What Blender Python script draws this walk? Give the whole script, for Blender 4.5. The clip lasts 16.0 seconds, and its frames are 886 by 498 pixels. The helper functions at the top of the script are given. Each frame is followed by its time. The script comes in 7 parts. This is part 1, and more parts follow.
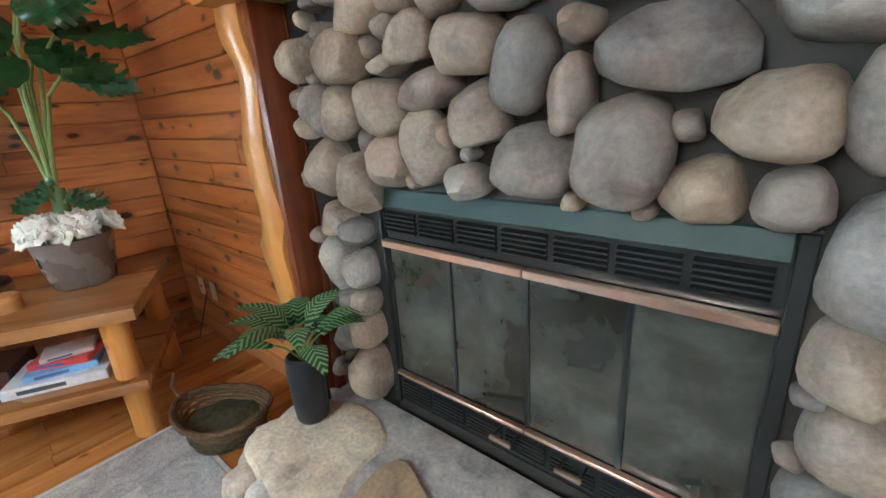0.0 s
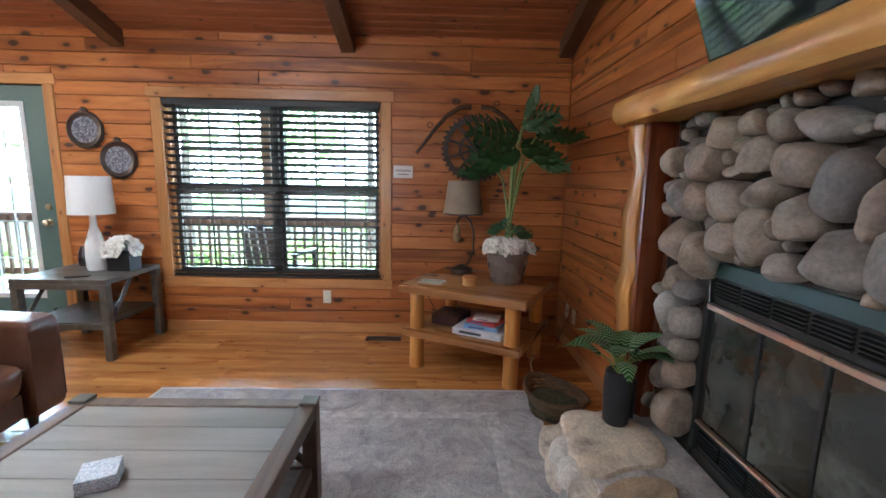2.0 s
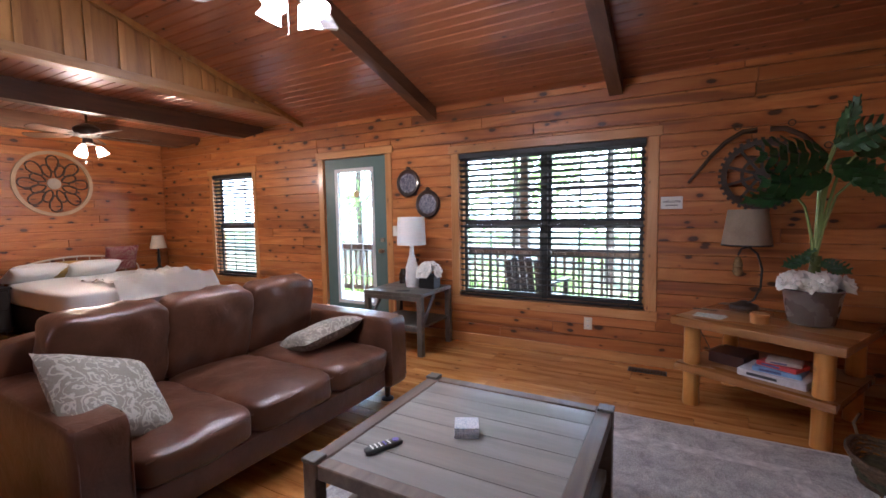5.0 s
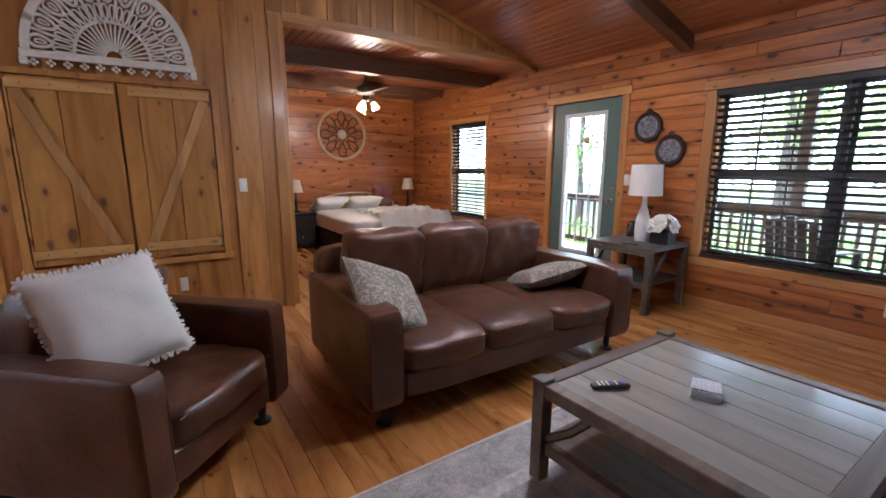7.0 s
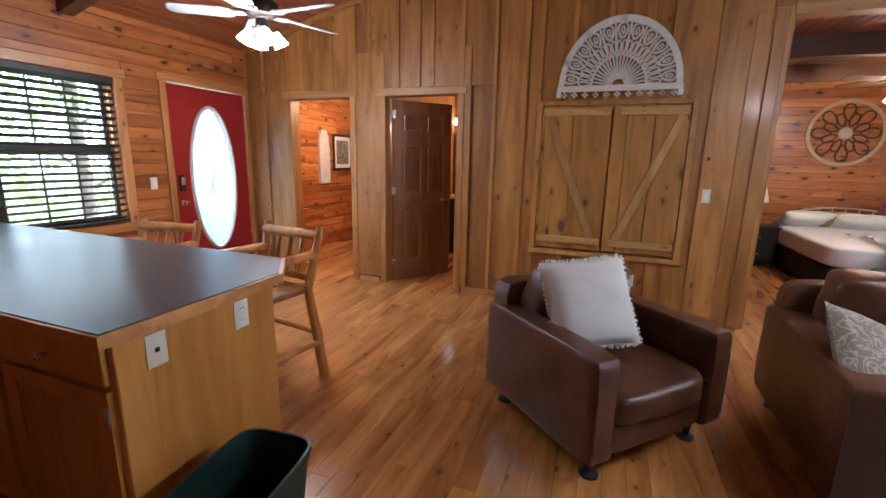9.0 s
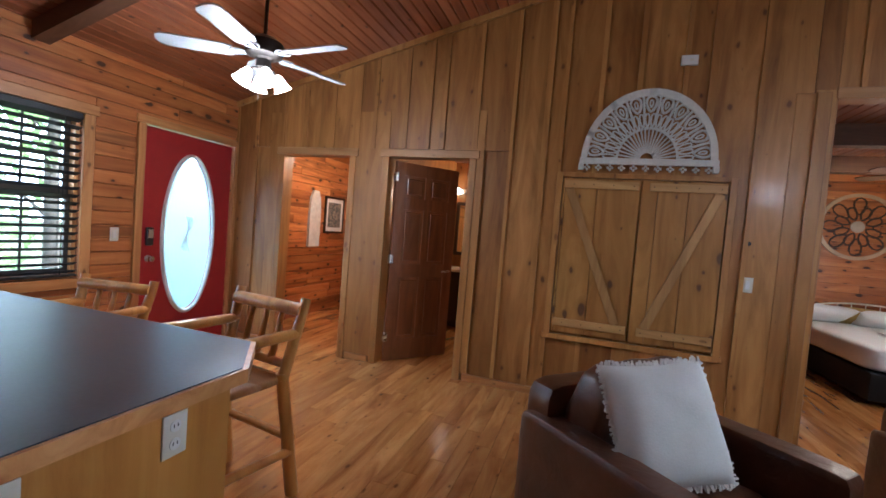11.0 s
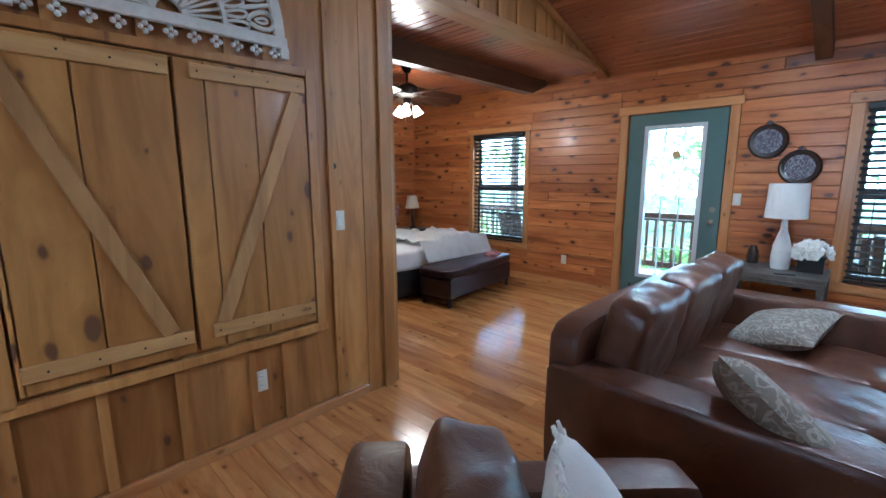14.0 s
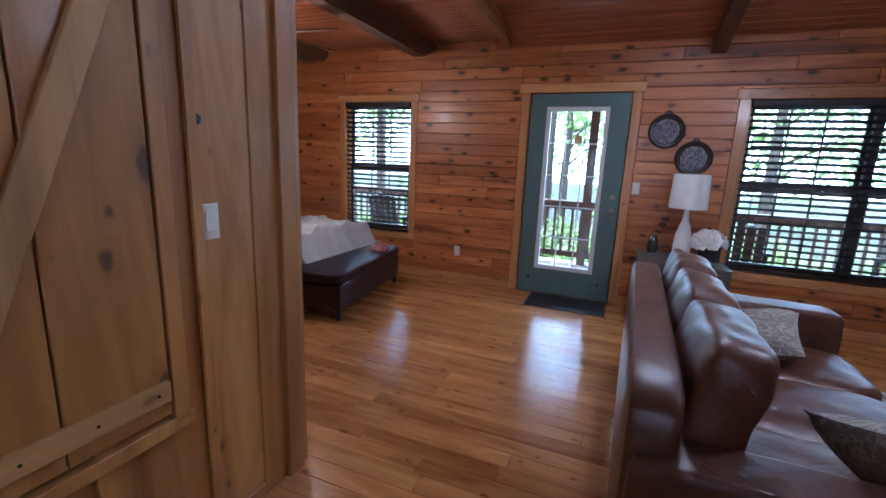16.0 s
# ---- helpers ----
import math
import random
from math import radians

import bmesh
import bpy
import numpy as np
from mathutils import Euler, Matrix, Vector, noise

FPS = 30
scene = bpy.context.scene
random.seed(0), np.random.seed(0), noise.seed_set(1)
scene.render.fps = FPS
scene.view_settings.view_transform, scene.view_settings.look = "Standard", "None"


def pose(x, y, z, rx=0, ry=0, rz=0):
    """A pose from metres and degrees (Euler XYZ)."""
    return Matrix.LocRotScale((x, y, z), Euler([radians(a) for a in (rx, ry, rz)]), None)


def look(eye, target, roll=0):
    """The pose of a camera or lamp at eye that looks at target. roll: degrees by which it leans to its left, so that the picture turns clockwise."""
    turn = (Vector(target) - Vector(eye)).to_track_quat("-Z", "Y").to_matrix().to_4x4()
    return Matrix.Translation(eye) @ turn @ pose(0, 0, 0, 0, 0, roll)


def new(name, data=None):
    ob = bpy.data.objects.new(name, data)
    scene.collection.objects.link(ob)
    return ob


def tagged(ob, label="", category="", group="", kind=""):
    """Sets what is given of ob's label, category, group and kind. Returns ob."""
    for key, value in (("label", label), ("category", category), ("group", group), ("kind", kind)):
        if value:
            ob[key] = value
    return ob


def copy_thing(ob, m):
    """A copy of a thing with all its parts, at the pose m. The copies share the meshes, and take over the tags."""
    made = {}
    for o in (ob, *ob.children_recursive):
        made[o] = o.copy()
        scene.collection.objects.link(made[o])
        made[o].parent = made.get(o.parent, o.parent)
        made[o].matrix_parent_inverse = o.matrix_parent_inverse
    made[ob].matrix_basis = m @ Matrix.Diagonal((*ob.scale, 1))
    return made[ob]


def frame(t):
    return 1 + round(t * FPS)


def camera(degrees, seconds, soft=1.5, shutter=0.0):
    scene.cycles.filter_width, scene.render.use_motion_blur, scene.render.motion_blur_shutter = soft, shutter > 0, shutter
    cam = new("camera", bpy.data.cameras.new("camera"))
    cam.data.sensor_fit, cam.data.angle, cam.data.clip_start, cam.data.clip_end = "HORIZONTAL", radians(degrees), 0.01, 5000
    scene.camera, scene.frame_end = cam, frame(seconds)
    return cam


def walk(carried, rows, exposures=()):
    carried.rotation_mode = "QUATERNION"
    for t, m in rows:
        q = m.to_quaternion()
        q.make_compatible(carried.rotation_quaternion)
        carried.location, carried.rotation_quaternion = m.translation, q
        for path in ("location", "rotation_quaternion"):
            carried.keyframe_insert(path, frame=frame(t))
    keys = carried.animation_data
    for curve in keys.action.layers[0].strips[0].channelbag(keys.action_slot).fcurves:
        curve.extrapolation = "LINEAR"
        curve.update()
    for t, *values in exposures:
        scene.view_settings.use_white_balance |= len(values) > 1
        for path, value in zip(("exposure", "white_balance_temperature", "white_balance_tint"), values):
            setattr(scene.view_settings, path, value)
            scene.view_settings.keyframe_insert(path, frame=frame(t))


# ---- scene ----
cam = camera(91.5, 16.0, soft=1.6)
PATH = [
    (0, (0.594, 0.518, 1.3), (-0.656, 1.942, 0.66), -4.0),
    (0.5, (0.813, 0.446, 1.306), (-0.822, 1.449, 0.741), -3.2),
    (1, (1.051, 0.306, 1.306), (-0.727, 1.146, 0.944), -0.9),
    (1.5, (1.173, 0.269, 1.338), (-0.753, 0.696, 1.011), 0.4),
    (2, (1.207, 0.304, 1.35), (-0.769, 0.345, 1.041), 1.1),
    (2.5, (1.3, 0.253, 1.383), (-0.691, 0.267, 1.195), 1.4),
    (3, (1.427, 0.213, 1.391), (-0.566, 0.216, 1.225), 2.0),
    (3.5, (1.503, 0.176, 1.399), (-0.483, -0.011, 1.254), 2.1),
    (4, (1.534, 0.157, 1.385), (-0.399, -0.332, 1.225), 1.1),
    (4.2, (1.545, 0.139, 1.372), (-0.36, -0.45, 1.219), 0.7),
    (6.3, (1.696, 0.036, 1.347), (0.309, -1.376, 1.063), -2.0),
    (6.5, (1.711, 0.034, 1.338), (0.386, -1.43, 1.021), -1.6),
    (7, (1.723, 0.042, 1.315), (0.637, -1.596, 0.941), 0.1),
    (7.5, (1.744, 0.079, 1.328), (1.053, -1.757, 0.942), 2.2),
    (8, (1.759, 0.101, 1.34), (1.648, -1.856, 0.942), 1.8),
    (8.5, (1.803, 0.155, 1.42), (2.258, -1.748, 1.006), 0.6),
    (8.7, (1.832, 0.188, 1.443), (2.471, -1.659, 1.019), 0.4),
    (10.8, (2.288, -0.14, 1.432), (3.039, -1.983, 1.238), 3.7),
    (11, (2.261, -0.25, 1.389), (2.89, -2.146, 1.301), 4.6),
    (11.5, (2.23, -0.538, 1.475), (2.382, -2.531, 1.419), 2.3),
    (12, (2.227, -0.817, 1.453), (1.575, -2.708, 1.423), 2.7),
    (12.5, (2.262, -1.012, 1.435), (1.224, -2.72, 1.352), 4.0),
    (13, (2.271, -1.332, 1.41), (1.04, -2.905, 1.32), 3.5),
    (13.5, (2.365, -1.65, 1.392), (0.99, -3.093, 1.225), 3.8),
    (14, (2.477, -1.918, 1.408), (1.056, -3.286, 1.077), -0.2),
    (14.5, (2.471, -2.263, 1.415), (0.949, -3.525, 1.114), 2.5),
    (15, (2.4, -2.55, 1.391), (0.66, -3.477, 1.054), 2.5),
    (15.5, (2.277, -2.746, 1.387), (0.406, -3.349, 1.02), 3.1),
    (16, (2.059, -2.908, 1.383), (0.243, -3.639, 0.974), 2.4),
]
EXPOSURES = [(0, 4.3, 5250, -6), (1.5, 3.6, 5350, 2), (3, 3.1, 5450, 11), (4, 3.1, 5500, 20), (6.5, 2.6, 5500, 16), (8, 2.95, 5950, 17), (9, 2.85, 5600, 14), (11, 2.45, 5150, 9), (11.5, 2.8, 5000, 5), (12, 2.9, 4650, -2), (13, 2.85, 4450, -2), (14.5, 2.65, 4600, 3), (16, 2.1, 4800, 17)]
walk(cam, [(t, look(eye, target, roll)) for t, eye, target, roll in PATH], EXPOSURES)


# ---- light ----
world = bpy.data.worlds.new("sky")
world.use_nodes = True
scene.world = world
SUN_ELEV, SUN_ROT = radians(54), radians(235)
wn = world.node_tree.nodes
sky = wn.new("ShaderNodeTexSky")
sky.sky_type, sky.sun_disc, sky.sun_elevation, sky.sun_rotation = "NISHITA", False, SUN_ELEV, SUN_ROT
world.node_tree.links.new(sky.outputs[0], wn["Background"].inputs[0])
wn["Background"].inputs[1].default_value = 0.15
sun_data = bpy.data.lights.new("sun", "SUN")
sun_data.energy, sun_data.angle, sun_data.color = 5.0, radians(0.6), (1.0, 0.95, 0.86)
sun = new("sun", sun_data)
az, el = SUN_ROT, SUN_ELEV
sun.matrix_world = look((30 * math.sin(az) * math.cos(el), 30 * math.cos(az) * math.cos(el), 30 * math.sin(el)), (0, 0, 0))


def area_lamp(name, x, y, z, target, w, h, watts, color):
    data = bpy.data.lights.new(name, "AREA")
    data.shape, data.size, data.size_y, data.energy, data.color = "RECTANGLE", w, h, watts, color
    ob = new(name, data)
    ob.matrix_world = look((x, y, z), target)
    return ob


def bulb_lamp(name, x, y, z, watts, color, size=0.05):
    data = bpy.data.lights.new(name, "POINT")
    data.energy, data.color, data.shadow_soft_size = watts, color, size
    ob = new(name, data)
    ob.location = (x, y, z)
    return ob


bulb_lamp("kitchen_fan_bulb", 4.39, -2.6, 2.04, 7, (1.0, 0.97, 0.93), 0.09)
bulb_lamp("bedroom_fan_bulb", -0.75, -5.55, 1.98, 8, (1.0, 0.80, 0.58), 0.07)
bulb_lamp("bathroom_bulb", 3.05, -6.55, 1.9, 9, (1.0, 0.72, 0.42), 0.06)
# lamp added to brighten the hall; no fixture hangs there
bulb_lamp("hall_bulb", 4.9, -5.2, 2.3, 13, (1.0, 0.8, 0.55), 0.08)


# added fill for the ceiling and sofa, at a fan whose lights are unseen
bulb_lamp("living_fan_bulb", 0.12, -1.48, 2.14, 6.5, (1.0, 0.97, 0.93), 0.08)
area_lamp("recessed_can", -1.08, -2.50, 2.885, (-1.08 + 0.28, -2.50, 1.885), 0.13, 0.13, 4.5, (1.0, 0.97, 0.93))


def sky_backdrop(name, x, facing, strength, color):
    """Bright hazy sky beyond the trees, far outside the windows."""
    m = bpy.data.materials.new(name)
    m.use_nodes = True
    p = m.node_tree.nodes["Principled BSDF"]
    p.inputs["Base Color"].default_value = (0, 0, 0, 1)
    p.inputs["Emission Color"].default_value, p.inputs["Emission Strength"].default_value = (*color, 1), strength
    me = bpy.data.meshes.new(name)
    v = [(x, -300, -1.0), (x, 240, -1.0), (x, 240, 60), (x, -300, 60)]
    me.from_pydata(v, [], [(0, 1, 2, 3) if facing > 0 else (3, 2, 1, 0)])
    me.materials.append(m)
    return tagged(new(name, me), "bright hazy sky beyond the woods", "sky", kind="structure")


sky_backdrop("backdrop_west", -55, 1, 4.8, (0.70, 0.87, 1.0))
sky_backdrop("backdrop_east", 55, -1, 3.6, (0.80, 0.92, 1.0))


# ---- materials ----
def mat_base(name):
    m = bpy.data.materials.new(name)
    m.use_nodes = True
    return m, m.node_tree.nodes, m.node_tree.links, m.node_tree.nodes["Principled BSDF"]


def ramp(nodes, stops):
    r = nodes.new("ShaderNodeValToRGB")
    while len(r.color_ramp.elements) < len(stops):
        r.color_ramp.elements.new(0.5)
    for e, (p, c) in zip(r.color_ramp.elements, stops):
        e.position, e.color = p, (*c, 1)
    return r


def math_node(nodes, links, op, a, b=None, clamp=False):
    n = nodes.new("ShaderNodeMath")
    n.operation, n.use_clamp = op, clamp
    for i, v in enumerate((a, b)):
        if v is None:
            continue
        if isinstance(v, (int, float)):
            n.inputs[i].default_value = v
        else:
            links.new(v, n.inputs[i])
    return n.outputs[0]


def mix_col(nodes, links, fac, a, b, mode="MIX"):
    n = nodes.new("ShaderNodeMix")
    n.data_type, n.blend_type = "RGBA", mode
    for sock, v in ((n.inputs[0], fac), (n.inputs[6], a), (n.inputs[7], b)):
        if isinstance(v, (int, float)):
            sock.default_value = v
        elif isinstance(v, tuple):
            sock.default_value = (*v, 1)
        else:
            links.new(v, sock)
    return n.outputs[2]


def coords(nodes, links, scale, shift=13.0, local=False):
    """Metre coordinates with an offset of its own for each piece, stretched by scale."""
    info = nodes.new("ShaderNodeObjectInfo")
    if local:
        src = nodes.new("ShaderNodeTexCoord").outputs["Object"]
    else:
        src = nodes.new("ShaderNodeNewGeometry").outputs["Position"]
    mul = nodes.new("ShaderNodeVectorMath")
    mul.operation = "SCALE"
    mul.inputs[0].default_value = (shift, shift * 1.7, shift * 2.3)
    geo = nodes.new("ShaderNodeNewGeometry")
    both = math_node(nodes, links, "FRACT", math_node(nodes, links, "ADD", info.outputs["Random"], geo.outputs["Random Per Island"]))
    links.new(both, mul.inputs["Scale"])
    add = nodes.new("ShaderNodeVectorMath")
    add.operation = "ADD"
    links.new(src, add.inputs[0])
    links.new(mul.outputs[0], add.inputs[1])
    mp = nodes.new("ShaderNodeMapping")
    mp.inputs["Scale"].default_value = scale
    links.new(add.outputs[0], mp.inputs["Vector"])
    return mp.outputs[0], both


def noise_tex(nodes, links, vec, scale, detail=4.0, rough=0.55, distort=0.0):
    n = nodes.new("ShaderNodeTexNoise")
    n.inputs["Scale"].default_value, n.inputs["Detail"].default_value = scale, detail
    n.inputs["Roughness"].default_value, n.inputs["Distortion"].default_value = rough, distort
    if vec is not None:
        links.new(vec, n.inputs["Vector"])
    return n


def bump(nodes, links, height, strength, dist, bsdf):
    b = nodes.new("ShaderNodeBump")
    b.inputs["Strength"].default_value, b.inputs["Distance"].default_value = strength, dist
    links.new(height, b.inputs["Height"])
    links.new(b.outputs[0], bsdf.inputs["Normal"])


def wood(name, dark, mid, light, axis="X", rough=0.4, knots=0.5, vary=0.35, coat=0.0, grain=11.0, streak=0.0, local=False, knot_col=(0.055, 0.018, 0.008), flat=""):
    """Grained wood whose fibres run along axis, with knots, streaks and a tone of its own for each board."""
    m, N, L, P = mat_base(name)
    s = {"X": (0.9, grain, grain), "Y": (grain, 0.9, grain), "Z": (grain, grain, 0.9)}[axis]
    vec, rnd = coords(N, L, s, local=local)
    g1 = noise_tex(N, L, vec, 1.0, 7, 0.62, 1.3)
    col = ramp(N, [(0.28, dark), (0.5, mid), (0.72, light)])
    L.new(g1.outputs["Fac"], col.inputs[0])
    s2 = tuple(0.32 * v for v in s)
    vec2, _ = coords(N, L, s2, 7.0, local=local)
    broad = noise_tex(N, L, vec2, 1.0, 3, 0.5, 0.6)
    tone = ramp(N, [(0.3, (0.62, 0.55, 0.5)), (0.65, (1.08, 1.06, 1.02))])
    L.new(broad.outputs["Fac"], tone.inputs[0])
    out = mix_col(N, L, 0.75, col.outputs[0], tone.outputs[0], "MULTIPLY")
    if streak:
        vs, _ = coords(N, L, {"X": (0.45, 7, 7), "Y": (7, 0.45, 7), "Z": (7, 7, 0.45)}[axis], 29.0, local=local)
        st = noise_tex(N, L, vs, 1.0, 3, 0.5, 0.8)
        sr = ramp(N, [(0.58, (0, 0, 0)), (0.66, (1, 1, 1))])
        L.new(st.outputs["Fac"], sr.inputs[0])
        f = math_node(N, L, "MULTIPLY", sr.outputs[0], streak)
        out = mix_col(N, L, f, out, tuple(0.42 * c for c in dark))
    if knots:
        ks = {"X": (4.4, 8.2, 8.2), "Y": (8.2, 4.4, 8.2), "Z": (6.2, 6.2, 3.6)}[axis]
        ks = tuple(0.0 if a in flat else v for a, v in zip("XYZ", ks))
        kv, _ = coords(N, L, ks, 5.0, local=local)
        wob = noise_tex(N, L, kv, 3.0, 2)
        kv2 = N.new("ShaderNodeVectorMath")
        kv2.operation = "MULTIPLY_ADD"
        L.new(wob.outputs["Color"], kv2.inputs[0])
        kv2.inputs[1].default_value = (0.16, 0.16, 0.16)
        L.new(kv, kv2.inputs[2])
        vor = N.new("ShaderNodeTexVoronoi")
        vor.inputs["Scale"].default_value = 1.0
        sxyz, cxyz = N.new("ShaderNodeSeparateXYZ"), N.new("ShaderNodeCombineXYZ")
        L.new(kv2.outputs[0], sxyz.inputs[0])
        for i, a in enumerate([i for i in range(3) if "XYZ"[i] not in flat][:2] if flat else {"X": (0, 2), "Y": (1, 2), "Z": (2, 0)}[axis]):
            L.new(sxyz.outputs[a], cxyz.inputs[i])
        vor.voronoi_dimensions = "2D"
        L.new(cxyz.outputs[0], vor.inputs["Vector"])
        sep = N.new("ShaderNodeSeparateColor")
        L.new(vor.outputs["Color"], sep.inputs[0])
        size = math_node(N, L, "MULTIPLY", math_node(N, L, "SUBTRACT", sep.outputs[0], 0.30 if knots >= 1.0 else 0.42, True), 0.30 if knots >= 1.0 else 0.22)
        k = math_node(N, L, "SUBTRACT", size, vor.outputs["Distance"])
        k = math_node(N, L, "MULTIPLY", k, 16.0, True)
        k = math_node(N, L, "MULTIPLY", k, knots, True)
        halo = math_node(N, L, "SUBTRACT", math_node(N, L, "MULTIPLY", size, 2.3), vor.outputs["Distance"])
        halo = math_node(N, L, "MULTIPLY", halo, 3.5 * knots, True)
        out = mix_col(N, L, math_node(N, L, "MULTIPLY", halo, 0.6), out, tuple(0.8 * c for c in dark))
        out = mix_col(N, L, k, out, knot_col)
    bright = math_node(N, L, "ADD", math_node(N, L, "MULTIPLY", rnd, vary), 1.0 - 0.5 * vary)
    comb = N.new("ShaderNodeCombineColor")
    L.new(bright, comb.inputs[0])
    L.new(math_node(N, L, "POWER", bright, 1.25), comb.inputs[1])
    L.new(math_node(N, L, "POWER", bright, 1.5), comb.inputs[2])
    out = mix_col(N, L, 1.0, out, comb.outputs[0], "MULTIPLY")
    L.new(out, P.inputs["Base Color"])
    rr = N.new("ShaderNodeMapRange")
    rr.inputs["To Min"].default_value, rr.inputs["To Max"].default_value = max(0.05, rough - 0.1), rough + 0.1
    L.new(broad.outputs["Fac"], rr.inputs["Value"])
    L.new(rr.outputs[0], P.inputs["Roughness"])
    P.inputs["Coat Weight"].default_value, P.inputs["Coat Roughness"].default_value = coat, 0.14
    bump(N, L, g1.outputs["Fac"], 0.18, 0.004, P)
    return m


def plain(name, color, rough=0.5, metal=0.0, var=0.12, scale=9.0, relief=0.05, coat=0.0, sheen=0.0):
    """Paint, metal, cloth or plastic with slight mottling at two scales."""
    m, N, L, P = mat_base(name)
    vec, _ = coords(N, L, (1, 1, 1), local=True)
    a, b = noise_tex(N, L, vec, scale, 4), noise_tex(N, L, vec, scale * 14, 3)
    v = math_node(N, L, "ADD", math_node(N, L, "MULTIPLY", a.outputs["Fac"], 0.7), math_node(N, L, "MULTIPLY", b.outputs["Fac"], 0.3))
    r = ramp(N, [(0.3, tuple(max(0, c * (1 - var)) for c in color)), (0.7, tuple(min(1, c * (1 + var)) for c in color))])
    L.new(v, r.inputs[0])
    L.new(r.outputs[0], P.inputs["Base Color"])
    rr = N.new("ShaderNodeMapRange")
    rr.inputs["To Min"].default_value, rr.inputs["To Max"].default_value = max(0.03, rough - 0.08), min(1, rough + 0.08)
    L.new(a.outputs["Fac"], rr.inputs["Value"])
    L.new(rr.outputs[0], P.inputs["Roughness"])
    P.inputs["Metallic"].default_value, P.inputs["Coat Weight"].default_value, P.inputs["Sheen Weight"].default_value = metal, coat, sheen
    if relief:
        bump(N, L, b.outputs["Fac"], relief, 0.004, P)
    return m


def leather_mat():
    m, N, L, P = mat_base("brown_leather")
    vec, rnd = coords(N, L, (1, 1, 1), 3.0, local=True)
    a = noise_tex(N, L, vec, 4.5, 4, 0.6, 0.4)
    r = ramp(N, [(0.3, (0.060, 0.022, 0.011)), (0.55, (0.105, 0.041, 0.021)), (0.8, (0.150, 0.065, 0.036))])
    L.new(a.outputs["Fac"], r.inputs[0])
    L.new(r.outputs[0], P.inputs["Base Color"])
    v = N.new("ShaderNodeTexVoronoi")
    v.inputs["Scale"].default_value = 260
    L.new(vec, v.inputs["Vector"])
    crease = noise_tex(N, L, vec, 9.0, 5, 0.6, 1.8)
    rr = N.new("ShaderNodeMapRange")
    rr.inputs["To Min"].default_value, rr.inputs["To Max"].default_value = 0.27, 0.42
    L.new(crease.outputs["Fac"], rr.inputs["Value"])
    L.new(rr.outputs[0], P.inputs["Roughness"])
    h = math_node(N, L, "ADD", math_node(N, L, "MULTIPLY", v.outputs["Distance"], 0.05), crease.outputs["Fac"])
    bump(N, L, h, 0.30, 0.012, P)
    P.inputs["Specular IOR Level"].default_value = 0.55
    return m


def stone_mat(name, tones, local=True):
    m, N, L, P = mat_base(name)
    vec, rnd = coords(N, L, (1, 1, 1), 11.0, local=local)
    pick = ramp(N, [(i / max(1, len(tones) - 1), c) for i, c in enumerate(tones)])
    L.new(rnd, pick.inputs[0])
    a = noise_tex(N, L, vec, 6.0, 6, 0.65, 0.5)
    shade = ramp(N, [(0.30, (0.42, 0.38, 0.36)), (0.47, (0.92, 0.90, 0.88)), (0.68, (1.28, 1.22, 1.12))])
    L.new(a.outputs["Fac"], shade.inputs[0])
    out = mix_col(N, L, 1.0, pick.outputs[0], shade.outputs[0], "MULTIPLY")
    rust = noise_tex(N, L, vec, 3.2, 3, 0.5)
    rf = ramp(N, [(0.52, (0, 0, 0)), (0.72, (0.5, 0.5, 0.5))])
    L.new(rust.outputs["Fac"], rf.inputs[0])
    out = mix_col(N, L, rf.outputs[0], out, (0.22, 0.125, 0.075))
    fine = noise_tex(N, L, vec, 70.0, 5, 0.7)
    sp = ramp(N, [(0.35, (0.75, 0.75, 0.75)), (0.65, (1.12, 1.12, 1.12))])
    L.new(fine.outputs["Fac"], sp.inputs[0])
    out = mix_col(N, L, 1.0, out, sp.outputs[0], "MULTIPLY")
    L.new(out, P.inputs["Base Color"])
    P.inputs["Roughness"].default_value = 0.62
    h = math_node(N, L, "ADD", math_node(N, L, "MULTIPLY", fine.outputs["Fac"], 0.25), a.outputs["Fac"])
    bump(N, L, h, 0.35, 0.01, P)
    return m


def pane_mat(name, tint=(1, 1, 1), rough=0.0, clear=0.92):
    """Window glass: mostly clear, with a Fresnel gloss."""
    m, N, L, P = mat_base(name)
    N.remove(P)
    t, g, mx, fr = (N.new(k) for k in ("ShaderNodeBsdfTransparent", "ShaderNodeBsdfGlossy", "ShaderNodeMixShader", "ShaderNodeLayerWeight"))
    t.inputs[0].default_value = (*[clear * c for c in tint], 1)
    g.inputs["Roughness"].default_value = rough
    fr.inputs["Blend"].default_value = 0.5
    f5 = math_node(N, L, "POWER", fr.outputs["Facing"], 5.0)
    L.new(math_node(N, L, "ADD", f5, 0.035, True), mx.inputs[0])
    L.new(t.outputs[0], mx.inputs[1])
    L.new(g.outputs[0], mx.inputs[2])
    L.new(mx.outputs[0], N["Material Output"].inputs[0])
    return m


def glow(name, color, strength):
    m, N, L, P = mat_base(name)
    P.inputs["Base Color"].default_value = (*color, 1)
    P.inputs["Emission Color"].default_value = (*color, 1)
    P.inputs["Emission Strength"].default_value = strength
    return m


def leaf_mat(name, dark, light):
    m, N, L, P = mat_base(name)
    geo = N.new("ShaderNodeNewGeometry")
    r = ramp(N, [(0.0, dark), (1.0, light)])
    L.new(geo.outputs["Random Per Island"], r.inputs[0])
    L.new(r.outputs[0], P.inputs["Base Color"])
    P.inputs["Roughness"].default_value = 0.5
    P.inputs["Transmission Weight"].default_value = 0.0
    return m


